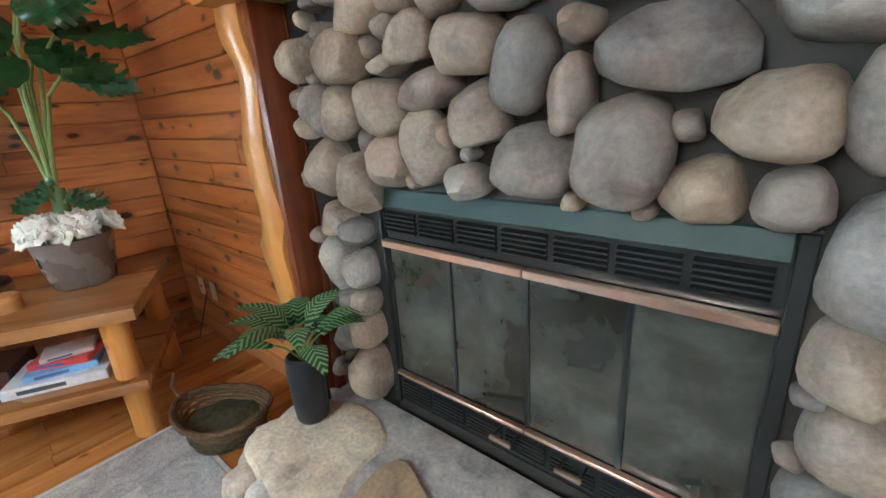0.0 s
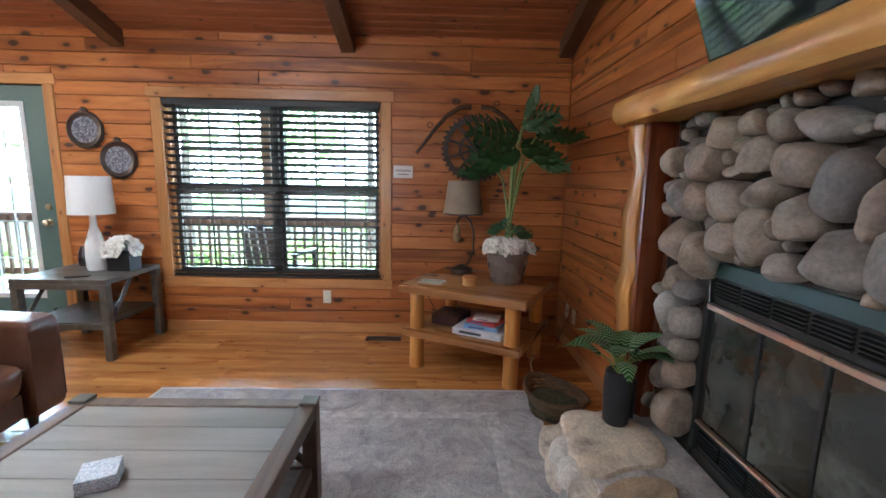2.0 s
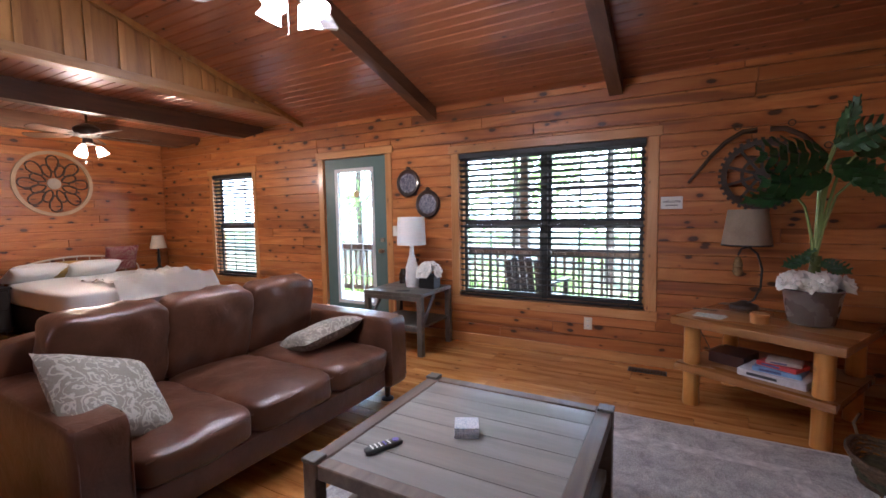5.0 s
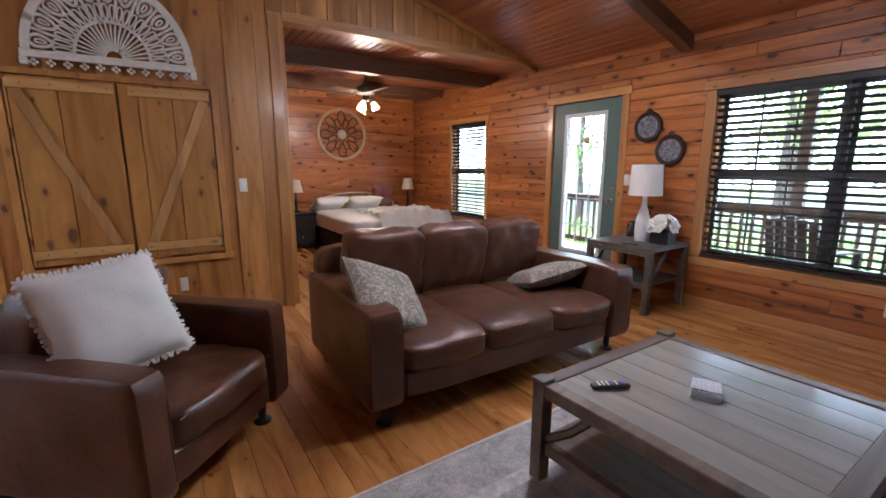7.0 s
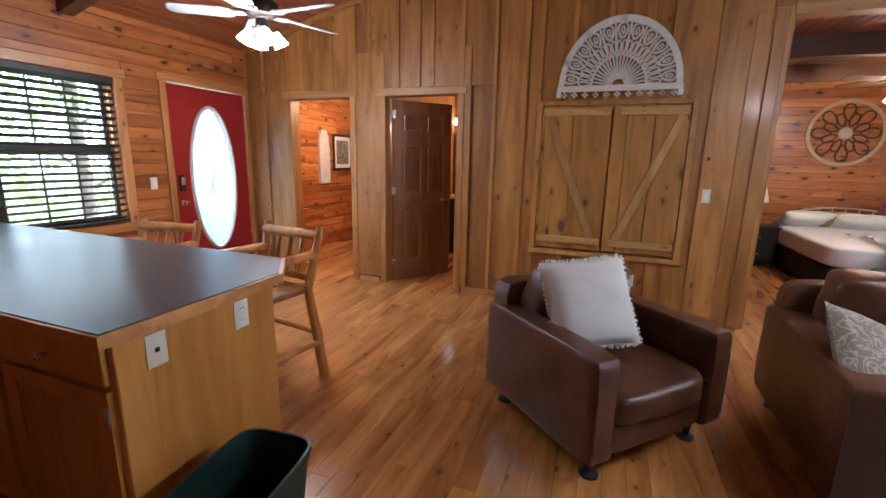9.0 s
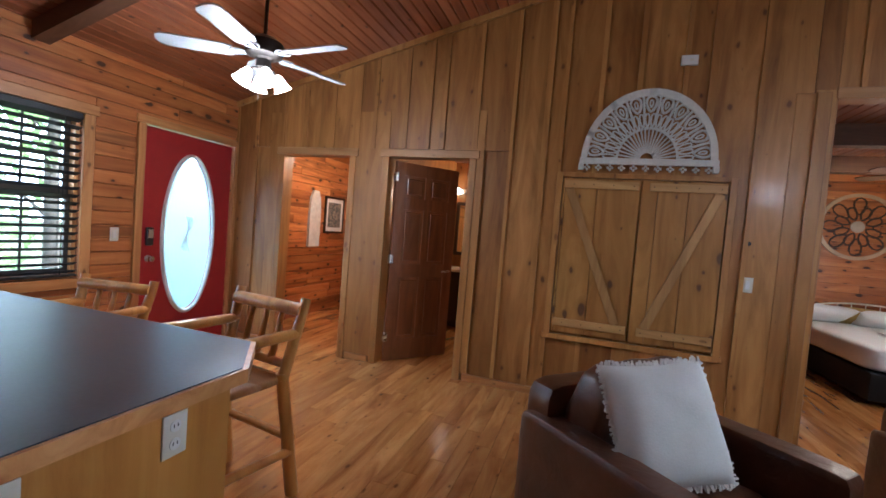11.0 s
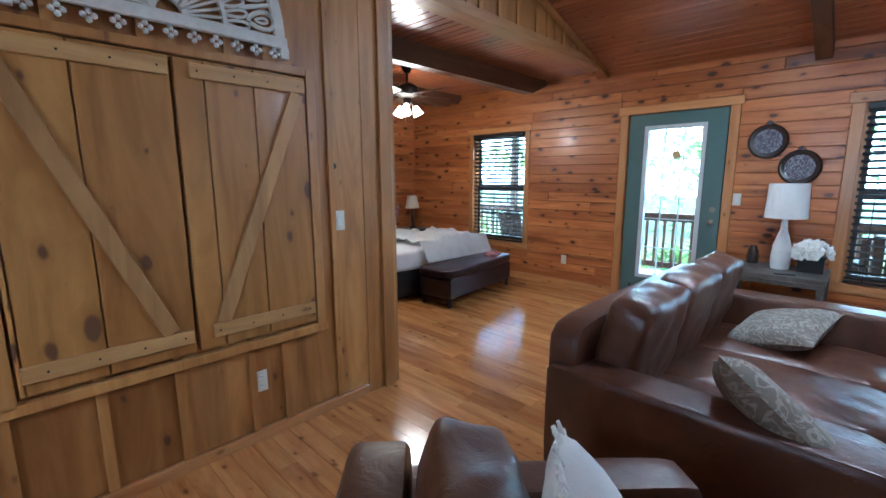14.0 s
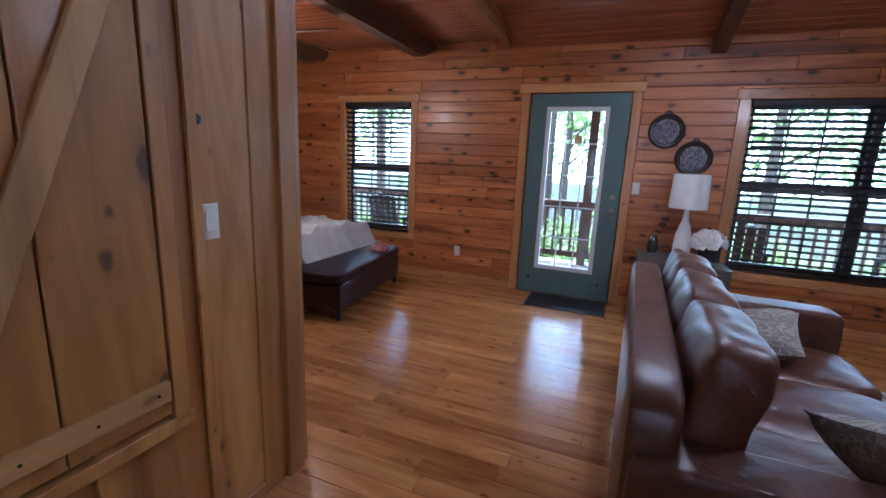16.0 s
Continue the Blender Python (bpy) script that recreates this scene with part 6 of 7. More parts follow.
for a in range(3):
    bm_rod(sp, (0, 0, 0.62), (0.112 * math.cos(a * 2.09), 0.112 * math.sin(a * 2.09), 0.648), 0.003, seg=6)
part("stem", sp, M_BLACK, il)
bx = thing("round_box", "small round wooden box on the stand", "box", stand_at(-0.02, 0.16, 0.62))
part("box_body", lathe([(0.0, 0.0), (0.05, 0.0), (0.052, 0.006), (0.05, 0.05), (0.0, 0.05)], 24), M_TRIM_X, bx)
part("lid", lathe([(0.0, 0.045), (0.053, 0.045), (0.054, 0.06), (0.048, 0.066), (0.0, 0.066)], 24), M_TRIM_X, bx)
pp = thing("brochures", "white and green printed leaflets lying on the stand", "leaflets", stand_at(-0.29, 0.11, 0.62, 8))
M_PAPER = cloth_mat("printed_paper", (0.72, 0.74, 0.72), (0.42, 0.55, 0.52), 24)
for k in range(3):
    part("sheet", box(-0.10, 0.08, -0.06, 0.07, 0.0015 * k, 0.0015 * k + 0.0012), M_PAPER, pp, smooth=False, m=pose(0, 0, 0, 0, 0, k * 9 - 8))
cable = thing("power_cable", "black power cable beside the stand", "cable", pose(0, 0, 0))
part("cord", tube([(-2.05, 0.34, 0.63), (-2.12, 0.20, 0.625), (-2.22, 0.22, 0.50), (-2.34, 0.36, 0.20), (-2.38, 0.60, 0.02), (-2.25, 1.0, 0.006), (-2.14, 1.30, 0.03), (-2.14, 1.405, 0.30)], 0.004, 6), M_BLACK, cable)

# board games and books on the lower shelf
BOOKS = [((0.64, 0.62, 0.66), 0.36, 0.26, 0.045, 0), ((0.20, 0.36, 0.60), 0.25, 0.20, 0.030, 6), ((0.50, 0.05, 0.05), 0.22, 0.16, 0.028, -8), ((0.60, 0.55, 0.50), 0.18, 0.13, 0.02, 12)]
z = 0.295
for k, (c, w, d, h, a) in enumerate(BOOKS):
    b = thing("game_box" if k == 0 else "book", ("flat white board game box" if k == 0 else "worn hardback book stacked on the game box"), "game" if k == 0 else "book", stand_at(0.10 + 0.01 * k, 0.14, z, a), "" if k == 0 else "books on the stand")
    part("cover", box(-w / 2, w / 2, -d / 2, d / 2, 0, h, 0.003, 1), plain("book_cover", c, 0.4, var=0.25, scale=22, relief=0), b, smooth=False)
    part("spine_bars", box(-w * 0.35, w * 0.1, -d / 2 - 0.001, -d / 2 + 0.002, h * 0.3, h * 0.7), plain("print_bar", (0.08, 0.10, 0.25) if k else (0.05, 0.05, 0.06), 0.5), b, "printed bars")
    z += h
b = thing("book", "dark boxed game standing at the back of the shelf", "game", stand_at(-0.20, 0.25, 0.295, 0))
part("cover", box(-0.11, 0.11, -0.12, 0.12, 0, 0.075, 0.003, 1), plain("dark_box", (0.06, 0.025, 0.02), 0.4, var=0.3), b, smooth=False)

# wheel, hames and sign on the wall above
M_RUST = plain("rusty_iron", (0.075, 0.055, 0.045), 0.6, 0.5, 0.35, 14.0, 0.4)
gw = thing("cast_iron_gear", "rusty toothed iron wheel hung on the pine wall", "gear", pose(-2.478, 0.63, 1.62))
R = Matrix.Rotation(radians(90), 4, "Y")
part("rim", lathe([(0.262, 0.0), (0.262, 0.022), (0.222, 0.022), (0.222, 0.0), (0.262, 0.0)], 48, (0, 0, 0), R), M_RUST, gw)
tooth = mesh_of("tooth", box(-0.0, 0.022, -0.011, 0.011, 0.258, 0.280), M_RUST, False)
for k in range(36):
    piece("tooth", tooth, gw, pose(0, 0, 0, k * 10))
part("inner_ring", lathe([(0.135, 0.004), (0.135, 0.018), (0.112, 0.018), (0.112, 0.004), (0.135, 0.004)], 32, (0, 0, 0), R), M_RUST, gw)
part("hub", lathe([(0.05, 0.0), (0.05, 0.032), (0.02, 0.036), (0.0, 0.036)], 20, (0, 0, 0), R), M_RUST, gw)
for k in range(10):
    part("spoke", box(0.003, 0.017, -0.011, 0.011, 0.045, 0.225), M_RUST, gw, smooth=False, m=pose(0, 0, 0, k * 36))
M_HAME = wood("old_hame_wood", (0.030, 0.016, 0.010), (0.06, 0.032, 0.018), (0.10, 0.055, 0.030), "Y", 0.5, 0.0, 0.1, 0.0, 9.0, local=True)
for s in (-1, 1):
    hm = thing("harness_hame", "dark curved wooden harness hame hung on the wall", "harness", pose(-2.475, 0.63, 1.62), "pair of hames")
    pts = [(0.015, s * 0.04, 0.335), (0.022, s * 0.13, 0.33), (0.026, s * 0.24, 0.26), (0.026, s * 0.34, 0.15), (0.02, s * 0.42, 0.04), (0.015, s * 0.485, -0.04)]
    part("curved_bar", tube(pts, 0.021, 8, 0.012), M_HAME, hm)
    for j in (1, 3):
        p = pts[j]
        part("ring", tube([(p[0] + 0.01, p[1] + s * 0.035 + 0.022 * math.cos(t * 0.7), p[2] + 0.035 + 0.022 * math.sin(t * 0.7)) for t in range(10)], 0.004, 6), M_RUST, hm)


def wall_text(body, size, m, parent, mat, name="lettering"):
    cu = bpy.data.curves.new(name, "FONT")
    cu.body, cu.size, cu.extrude, cu.align_x, cu.align_y = body, size, 0.0008, "CENTER", "CENTER"
    tmp = bpy.data.objects.new(name, cu)
    scene.collection.objects.link(tmp)
    me = bpy.data.meshes.new_from_object(tmp.evaluated_get(bpy.context.evaluated_depsgraph_get()))
    bpy.data.objects.remove(tmp)
    me.materials.append(mat)
    ob = new(name, me)
    ob.parent, ob.matrix_basis = parent, m
    return ob


M_INK = plain("dark_ink", (0.02, 0.02, 0.022), 0.6)
sg = thing("welcome_sign", "small white card sign on the pine wall", "sign", pose(XW + 0.003, 0.03, 1.425))
part("card", box(0, 0.005, -0.082, 0.082, -0.052, 0.052), M_WHITE, sg, smooth=False)
wall_text("welcome", 0.036, pose(0.0055, 0, 0.012, 90, 0, 90), sg, M_INK)
part("text_bar", box(0.0052, 0.0062, -0.045, 0.045, -0.024, -0.018), M_INK, sg, smooth=False)

# framed oval plates
M_PLATEDARK = plain("dark_frame", (0.028, 0.014, 0.010), 0.35, coat=0.3)
M_PLATEPIC = cloth_mat("plate_picture", (0.10, 0.095, 0.12), (0.34, 0.32, 0.34), 22)
for y, zc in ((-2.585, 1.715), (-2.335, 1.478)):
    pl = thing("wall_plate", "round picture plate in a dark scalloped wooden frame", "plate", pose(XW + 0.002, y, zc), "pair of wall plates")
    part("frame", lathe([(0.150, 0.0), (0.155, 0.012), (0.140, 0.026), (0.108, 0.018), (0.106, 0.0)], 32, (0, 0, 0), R), M_PLATEDARK, pl)
    part("plate", lathe([(0.0, 0.006), (0.07, 0.008), (0.108, 0.016)], 32, (0, 0, 0), R), M_PLATEPIC, pl, "painted landscape plate")
    part("crest", lathe([(0.028, 0.0), (0.03, 0.014), (0.01, 0.02), (0.0, 0.02)], 12, (0, 0, 0.155), R), M_PLATEDARK, pl)


# outlets and switches
def wall_fitting(name, label, m, kind):
    """kind: outlet, switch or blank; the plate faces +y before m."""
    o = thing(name, label, "outlet" if kind != "switch" else "switch", m)
    part("plate", box(-0.036, 0.036, 0, 0.006, -0.058, 0.058, 0.003, 2), M_CREAM, o)
    if kind == "switch":
        part("rocker", box(-0.016, 0.016, 0.005, 0.010, -0.033, 0.033, 0.002, 1), M_WHITE, o)
    elif kind == "outlet":
        for zc in (-0.024, 0.024):
            s = part("socket", lathe([(0.016, 0.005), (0.016, 0.008), (0.0, 0.008)], 16, (0, 0, zc), Matrix.Rotation(radians(-90), 4, "X")), M_WHITE, o)
            for dx in (-0.006, 0.006):
                part("slot", box(dx - 0.0013, dx + 0.0013, 0.0078, 0.0088, zc - 0.003, zc + 0.006), M_BLACK, s, smooth=False)
    else:
        part("jack", box(-0.008, 0.008, 0.005, 0.009, -0.008, 0.008, 0.001, 1), M_BLACK, o)
    return o


wall_fitting("wall_outlet", "cream wall outlet low on the pine wall", pose(XW, -0.634, 0.325, 0, 0, -90), "outlet")
wall_fitting("wall_outlet", "cream wall outlet beside the porch door", pose(XW, -4.577, 0.355, 0, 0, -90), "outlet")
wall_fitting("light_switch", "cream switch plate beside the lamp", pose(XW, -2.78, 1.18, 0, 0, -90), "switch")
wall_fitting("wall_outlet", "cream wall outlet near the fireplace corner", pose(-2.07, YN, 0.31, 0, 0, 180), "outlet")
wall_fitting("cable_outlet", "cream cable outlet near the fireplace corner", pose(-2.24, YN, 0.31, 0, 0, 180), "blank")
wall_fitting("light_switch", "white light switch on the cedar wall", pose(1.075, YS + 0.002, 1.155), "switch")
wall_fitting("wall_outlet", "cream wall outlet low on the cedar wall", pose(1.60, YS + 0.002, 0.335), "outlet")
sw = wall_fitting("light_switch", "double switch plate beside the red door", pose(XE, -2.83, 1.13, 0, 0, 90), "switch")
th = thing("thermostat", "small white sensor box high on the cedar wall", "sensor", pose(1.63, YS + 0.004, 2.87))
part("case", box(-0.06, 0.06, 0, 0.03, -0.038, 0.038, 0.006, 2), M_WHITE, th)
part("label_bar", box(-0.03, 0.0, 0.0295, 0.0305, -0.008, 0.008), M_CREAM, th, smooth=False)
kn = thing("peg_hole", "small dark plug in the cedar wall", "plug", pose(1.095, YS + 0.002, 1.47))
part("plug", lathe([(0.017, 0), (0.017, 0.004), (0.0, 0.006)], 12, (0, 0, 0), Matrix.Rotation(radians(-90), 4, "X")), M_BLACK, kn)
fv = thing("floor_vent", "dark metal floor vent by the pine wall", "vent", pose(-2.36, -0.12, 0.001))
part("frame", holed("x", -0.055, 0.055, -0.15, 0.15, 0.0, 0.004, []), M_BLACK, fv)
for k in range(12):
    part("louvre", box(-0.042, 0.042, -0.137 + k * 0.024, -0.127 + k * 0.024, 0.004, 0.007), M_RUST, fv, smooth=False)
mat_ = thing("door_mat", "dark ribbed door mat inside the porch door", "mat", pose(-2.27, -3.30, 0.001))
part("base", box(-0.23, 0.23, -0.38, 0.38, 0, 0.008, 0.003, 1), M_BLIND, mat_)
for k in range(9):
    part("rib", box(-0.2 + k * 0.047, -0.18 + k * 0.047, -0.36, 0.36, 0.008, 0.012, 0.002, 1), M_BLIND, mat_, smooth=False)

# hearth plant and basket
M_VASE = plain("matt_black_vase", (0.016, 0.018, 0.022), 0.42, var=0.15)
vs = thing("vase_plant", "ribbed black vase of variegated fern leaves on the hearth", "plant", pose(-0.655, 1.165, 0.249))
bm = bmesh.new()
prof = [(0.046, 0.0), (0.055, 0.012), (0.060, 0.10), (0.062, 0.20), (0.058, 0.255), (0.050, 0.262), (0.046, 0.24)]
rings = []
for r, zz in prof:
    rings.append([bm.verts.new(((r + 0.0022 * (k % 2)) * math.cos(6.2832 * k / 48), (r + 0.0022 * (k % 2)) * math.sin(6.2832 * k / 48), zz)) for k in range(48)])
for p, q in zip(rings, rings[1:]):
    for k in range(48):
        bm.faces.new((p[k], p[(k + 1) % 48], q[(k + 1) % 48], q[k]))
bm.faces.new(rings[0][::-1]), bm.faces.new(rings[-1])
part("vase", bm, M_VASE, vs, "ribbed matt black vase")
m_, N_, L_, P_ = mat_base("variegated_leaf")
tc = N_.new("ShaderNodeTexCoord")
sx_ = N_.new("ShaderNodeSeparateXYZ")
L_.new(tc.outputs["Object"], sx_.inputs[0])
slant = math_node(N_, L_, "SUBTRACT", sx_.outputs[1], math_node(N_, L_, "MULTIPLY", math_node(N_, L_, "ABSOLUTE", sx_.outputs[0]), 0.8))
wave = math_node(N_, L_, "SINE", math_node(N_, L_, "MULTIPLY", slant, 2 * math.pi / 0.0165))
rr_ = ramp(N_, [(0.45, (0.030, 0.135, 0.030)), (0.85, (0.42, 0.56, 0.33))])
L_.new(math_node(N_, L_, "ADD", math_node(N_, L_, "MULTIPLY", wave, 0.5), 0.5), rr_.inputs[0])
L_.new(rr_.outputs[0], P_.inputs["Base Color"])
P_.inputs["Roughness"].default_value = 0.42
M_FERN = m_
rng = random.Random(12)
for k in range(15):
    a = 360 / 15 * k * 2.6 + rng.uniform(-12, 12)
    lift = rng.uniform(18, 62) if k > 6 else rng.uniform(55, 80)
    ln = rng.uniform(0.15, 0.21)
    bm = bmesh.new()
    g = []
    for i in range(11):
        t = i / 10
        w = 0.044 * math.sin(math.pi * (0.04 + 0.93 * t ** 0.8)) ** 0.9 
        yy, zz = ln * t, 0.10 * t * (1 - t) - 0.34 * ln * t ** 2.3
        g.append((bm.verts.new((-w, yy + 0.01, zz - 0.010)), bm.verts.new((0, yy, zz)), bm.verts.new((w, yy + 0.01, zz - 0.010))))
    for p, q in zip(g, g[1:]):
        bm.faces.new((p[0], p[1], q[1], q[0]))
        bm.faces.new((p[1], p[2], q[2], q[1]))
    bmesh.ops.solidify(bm, geom=bm.faces[:], thickness=0.0012)
    m0 = pose(0, 0, 0.25, 0, 0, a)
    st = math.sin(radians(lift)) * 0.11
    so = math.cos(radians(lift)) * 0.10
    part("stem", tube([(0, 0, 0.235), tuple((m0 @ Vector((0, so * 0.6, st * 0.7)))), tuple((m0 @ Vector((0, so, st))))], 0.0035, 6), M_LEAFLT, vs)
    part("leaf", bm, M_FERN, vs, m=m0 @ pose(0, so, st, lift * 0.55))
M_WICKER = wood("wicker", (0.045, 0.026, 0.012), (0.10, 0.060, 0.028), (0.17, 0.11, 0.055), "Z", 0.8, 0.0, 0.3, 0.0, 30.0, local=True)
bk = thing("wicker_basket", "old oval wicker basket on the floor by the hearth", "basket", pose(-1.16, 1.03, 0.0, 0, 0, 25) @ Matrix.Scale(0.82, 4))
for lv in range(9):
    t = lv / 8
    rx, ry, zz = 0.17 + 0.09 * t, 0.12 + 0.07 * t, 0.012 + 0.15 * t
    pts = [(rx * math.cos(6.2832 * k / 30), ry * math.sin(6.2832 * k / 30), zz + 0.035 * t * abs(math.cos(6.2832 * k / 30)) ** 3 + 0.004 * (-1) ** (k + lv)) for k in range(31)]
    part("weave_strand" if lv < 8 else "rim", tube(pts, 0.011 if lv < 8 else 0.016, 6), M_WICKER, bk)
part("basket_base", lathe([(0.0, 0.004), (0.15, 0.004), (0.17, 0.02), (0.0, 0.022)], 24), M_WICKER, bk)
part("handle", tube([(-0.26, 0, 0.18), (-0.30, 0.0, 0.27), (-0.28, 0.02, 0.34)], 0.009, 6), M_WICKER, bk)
M_MOSS = plain("dry_moss", (0.055, 0.048, 0.022), 0.95, var=0.7, scale=30, relief=0.8)
part("dry_filling", pad(-0.20, 0.20, -0.14, 0.14, 0.02, 0.11, puff=0.02, power=2.6, n=12, wrinkle=0.05), M_MOSS, bk, "dry brown moss filling")
fl = thing("fire_lighter", "black long-necked lighter standing behind the vase", "lighter", pose(-0.70, 1.26, 0.248))
part("body", rod((0, 0, 0), (0, 0, 0.20), 0.012), M_BLACK, fl)
part("neck", rod((0, 0, 0.20), (0, 0, 0.42), 0.006), M_BLACK, fl)


# ---- shutters and fretwork on the cedar wall ----
M_RAILPALE = wood("pale_shutter_rail", (0.34, 0.180, 0.060), (0.47, 0.265, 0.092), (0.57, 0.345, 0.130), "X", 0.5, 0.5, 0.35, 0.0, 8.0)
M_SHUTTER = wood("shutter_boards", (0.31, 0.132, 0.026), (0.46, 0.222, 0.050), (0.56, 0.30, 0.078), "Z", 0.5, 1.0, 0.3, 0.05, 6.0, 0.15, flat="Y", knot_col=(0.12, 0.05, 0.02))
M_BRACE = wood("pale_shutter_brace", (0.34, 0.180, 0.060), (0.47, 0.265, 0.092), (0.57, 0.345, 0.130), "Z", 0.5, 0.5, 0.25, 0.0, 8.0)
M_NAIL = plain("nail_head", (0.04, 0.03, 0.025), 0.5, 0.6)
sh = thing("wall_shutters", "pair of rustic Z-braced wooden shutters on the cedar wall", "shutters", pose(0, YS + 0.02, 0))
for nm, a in (("frame_side", (1.215, 1.265, 0.56, 1.965)), ("frame_side", (2.505, 2.555, 0.56, 1.965)), ("frame_head", (1.265, 2.505, 1.925, 1.965)), ("frame_sill", (1.20, 2.57, 0.53, 0.575))):
    part(nm, box(a[0], a[1], -0.02, 0.022, a[2], a[3], 0.003, 1), M_CEDAR_LT, sh, smooth=False)
for x0, x1, side in ((1.272, 1.882, 1), (1.892, 2.498, -1)):
    leaf = part("shutter", box(x0, x1, -0.004, 0.004, 0.60, 1.915), M_CEDAR, sh, smooth=False)
    cuts = [x0, x0 + 0.27, x1 - 0.12, x1] if side > 0 else [x0, x0 + 0.33, x1 - 0.02, x1]
    for a, b in zip(cuts, cuts[1:]):
        part("board", box(a + 0.003, b - 0.003, 0.004, 0.022, 0.60, 1.915, 0.003, 1), M_SHUTTER, leaf, smooth=False)
    for zc in (0.685, 1.865):
        part("rail", box(x0 + 0.012, x1 - 0.06 if side > 0 else x1 - 0.012, 0.0225, 0.042, zc - 0.032, zc + 0.032, 0.003, 1), M_RAILPALE, leaf, smooth=False)
        for k in range(4):
            xx = x0 + 0.05 + (x1 - x0 - 0.14) * k / 3
            part("nail", lathe([(0.005, 0.042), (0.004, 0.0445), (0.0, 0.045)], 8, (0, 0, 0), None), M_NAIL, leaf, m=pose(xx, 0, zc, 0, 0, 0) @ Matrix.Rotation(radians(-90), 4, "X"))
    top = (x0 + 0.055, 1.83) if side > 0 else (x1 - 0.055, 1.83)
    bot = (x1 - 0.11, 0.72) if side > 0 else (x0 + 0.10, 0.72)
    d = Vector((bot[0] - top[0], 0, bot[1] - top[1]))
    mid = ((top[0] + bot[0]) / 2, (top[1] + bot[1]) / 2)
    ang = math.atan2(d.x, -d.z)
    part("brace", box(-0.034, 0.034, 0.0225, 0.041, -d.length / 2, d.length / 2, 0.003, 1), M_BRACE, leaf, smooth=False, m=pose(mid[0], 0, mid[1], 0, -math.degrees(ang), 0))

M_FRET = plain("chalky_white_paint", (0.66, 0.64, 0.59), 0.7, var=0.12, scale=25, relief=0.2)
fw = thing("fretwork_arch", "white carved half-round fretwork panel above the shutters", "fretwork", pose(1.871, YS + 0.02, 2.085))
RX, RZ = 0.490, 0.550


def ell(r, a):
    return (RX * r * math.cos(radians(a)), RZ * r * math.sin(radians(a)))


def band(r0, r1, n=40, depth=0.025):
    pts = [ell(r1, 180 * k / n) for k in range(n + 1)] + [ell(r0, 180 - 180 * k / n) for k in range(n + 1)]
    bm = bmesh.new()
    for k in range(n):
        q = [ell(r0, 180 * k / n), ell(r1, 180 * k / n), ell(r1, 180 * (k + 1) / n), ell(r0, 180 * (k + 1) / n)]
        bm_prism(bm, q, depth)
    bmesh.ops.remove_doubles(bm, verts=bm.verts[:], dist=0.0001)
    return bm


part("outer_arch", band(0.93, 1.03), M_FRET, fw)
part("middle_arch", band(0.44, 0.475), M_FRET, fw)
part("inner_arch", band(0.10, 0.15, 20), M_FRET, fw)
part("base_bar", box(-RX * 1.05, RX * 1.05, 0, 0.03, -0.045, 0.006, 0.004, 1), M_FRET, fw)


def tilted_loop(cx, cz, a, length, width, r=0.0075):
    """A petal-shaped loop of round bar pointing along the angle a."""
    ca, sa = math.cos(radians(a)), math.sin(radians(a))
    pts = []
    for k in range(13):
        t = 2 * math.pi * k / 12
        u, v = length / 2 * math.cos(t), width / 2 * math.sin(t) * (0.75 + 0.25 * math.cos(t))
        pts.append((cx + u * ca - v * sa, 0.012, cz + u * sa + v * ca))
    return tube(pts, r, 6)


for k in range(11):
    a = 180 * (k + 0.5) / 11
    x, z = ell(0.815, a)
    part("outer_petal", tilted_loop(x, z, a, 0.125, 0.100, 0.0115), M_FRET, fw)
    part("petal_heart", tilted_loop(x, z, a, 0.06, 0.03, 0.007), M_FRET, fw)
for k in range(22):
    a = 180 * (k + 0.5) / 22
    x, z = ell(0.575, a)
    part("fan_rib", tilted_loop(x, z, a, 0.11, 0.04, 0.0075), M_FRET, fw)
for k in range(23):
    a = 180 * k / 22
    p, q = ell(0.14, a), ell(0.46, a)
    part("spoke", rod((p[0], 0.012, p[1]), (q[0], 0.012, q[1]), 0.0068, seg=6), M_FRET, fw)
for k in range(10):
    a = 180 * (k + 1) / 11
    p, q = ell(0.62, a), ell(0.94, a)
    part("divider", rod((p[0], 0.012, p[1]), (q[0], 0.012, q[1]), 0.010, seg=6), M_FRET, fw)
for k in range(11):
    xx = -RX + 0.04 + (2 * RX - 0.08) * k / 10
    drop = bmesh.new()
    for dx, dz in ((0, -0.012), (-0.017, -0.028), (0.017, -0.028), (0, -0.044)):
        bmesh.ops.create_icosphere(drop, subdivisions=1, radius=0.0125, matrix=Matrix.Translation((xx + dx, 0.013, -0.045 + dz)))
    part("clover_drop", drop, M_FRET, fw)
for sx in (-1, 1):
    part("end_foot", box(sx * RX * 1.06, sx * RX * 0.97, 0, 0.03, -0.095, -0.04, 0.004, 1), M_FRET, fw)

# ---- ceiling fans ----
M_BULB = glow("lit_glass_shade", (1.0, 0.96, 0.88), 4.0)
M_BULBWARM = glow("warm_lit_shade", (1.0, 0.86, 0.62), 3.0)
M_BRONZE = plain("dark_bronze", (0.045, 0.034, 0.028), 0.35, 0.6)
M_FANWHITE = plain("white_fan_blade", (0.40, 0.41, 0.42), 0.45, var=0.15)
M_FANBROWN = wood("brown_fan_blade", (0.05, 0.022, 0.012), (0.09, 0.042, 0.022), (0.13, 0.066, 0.036), "X", 0.4, 0.0, 0.1, 0.2, 9.0, local=True)


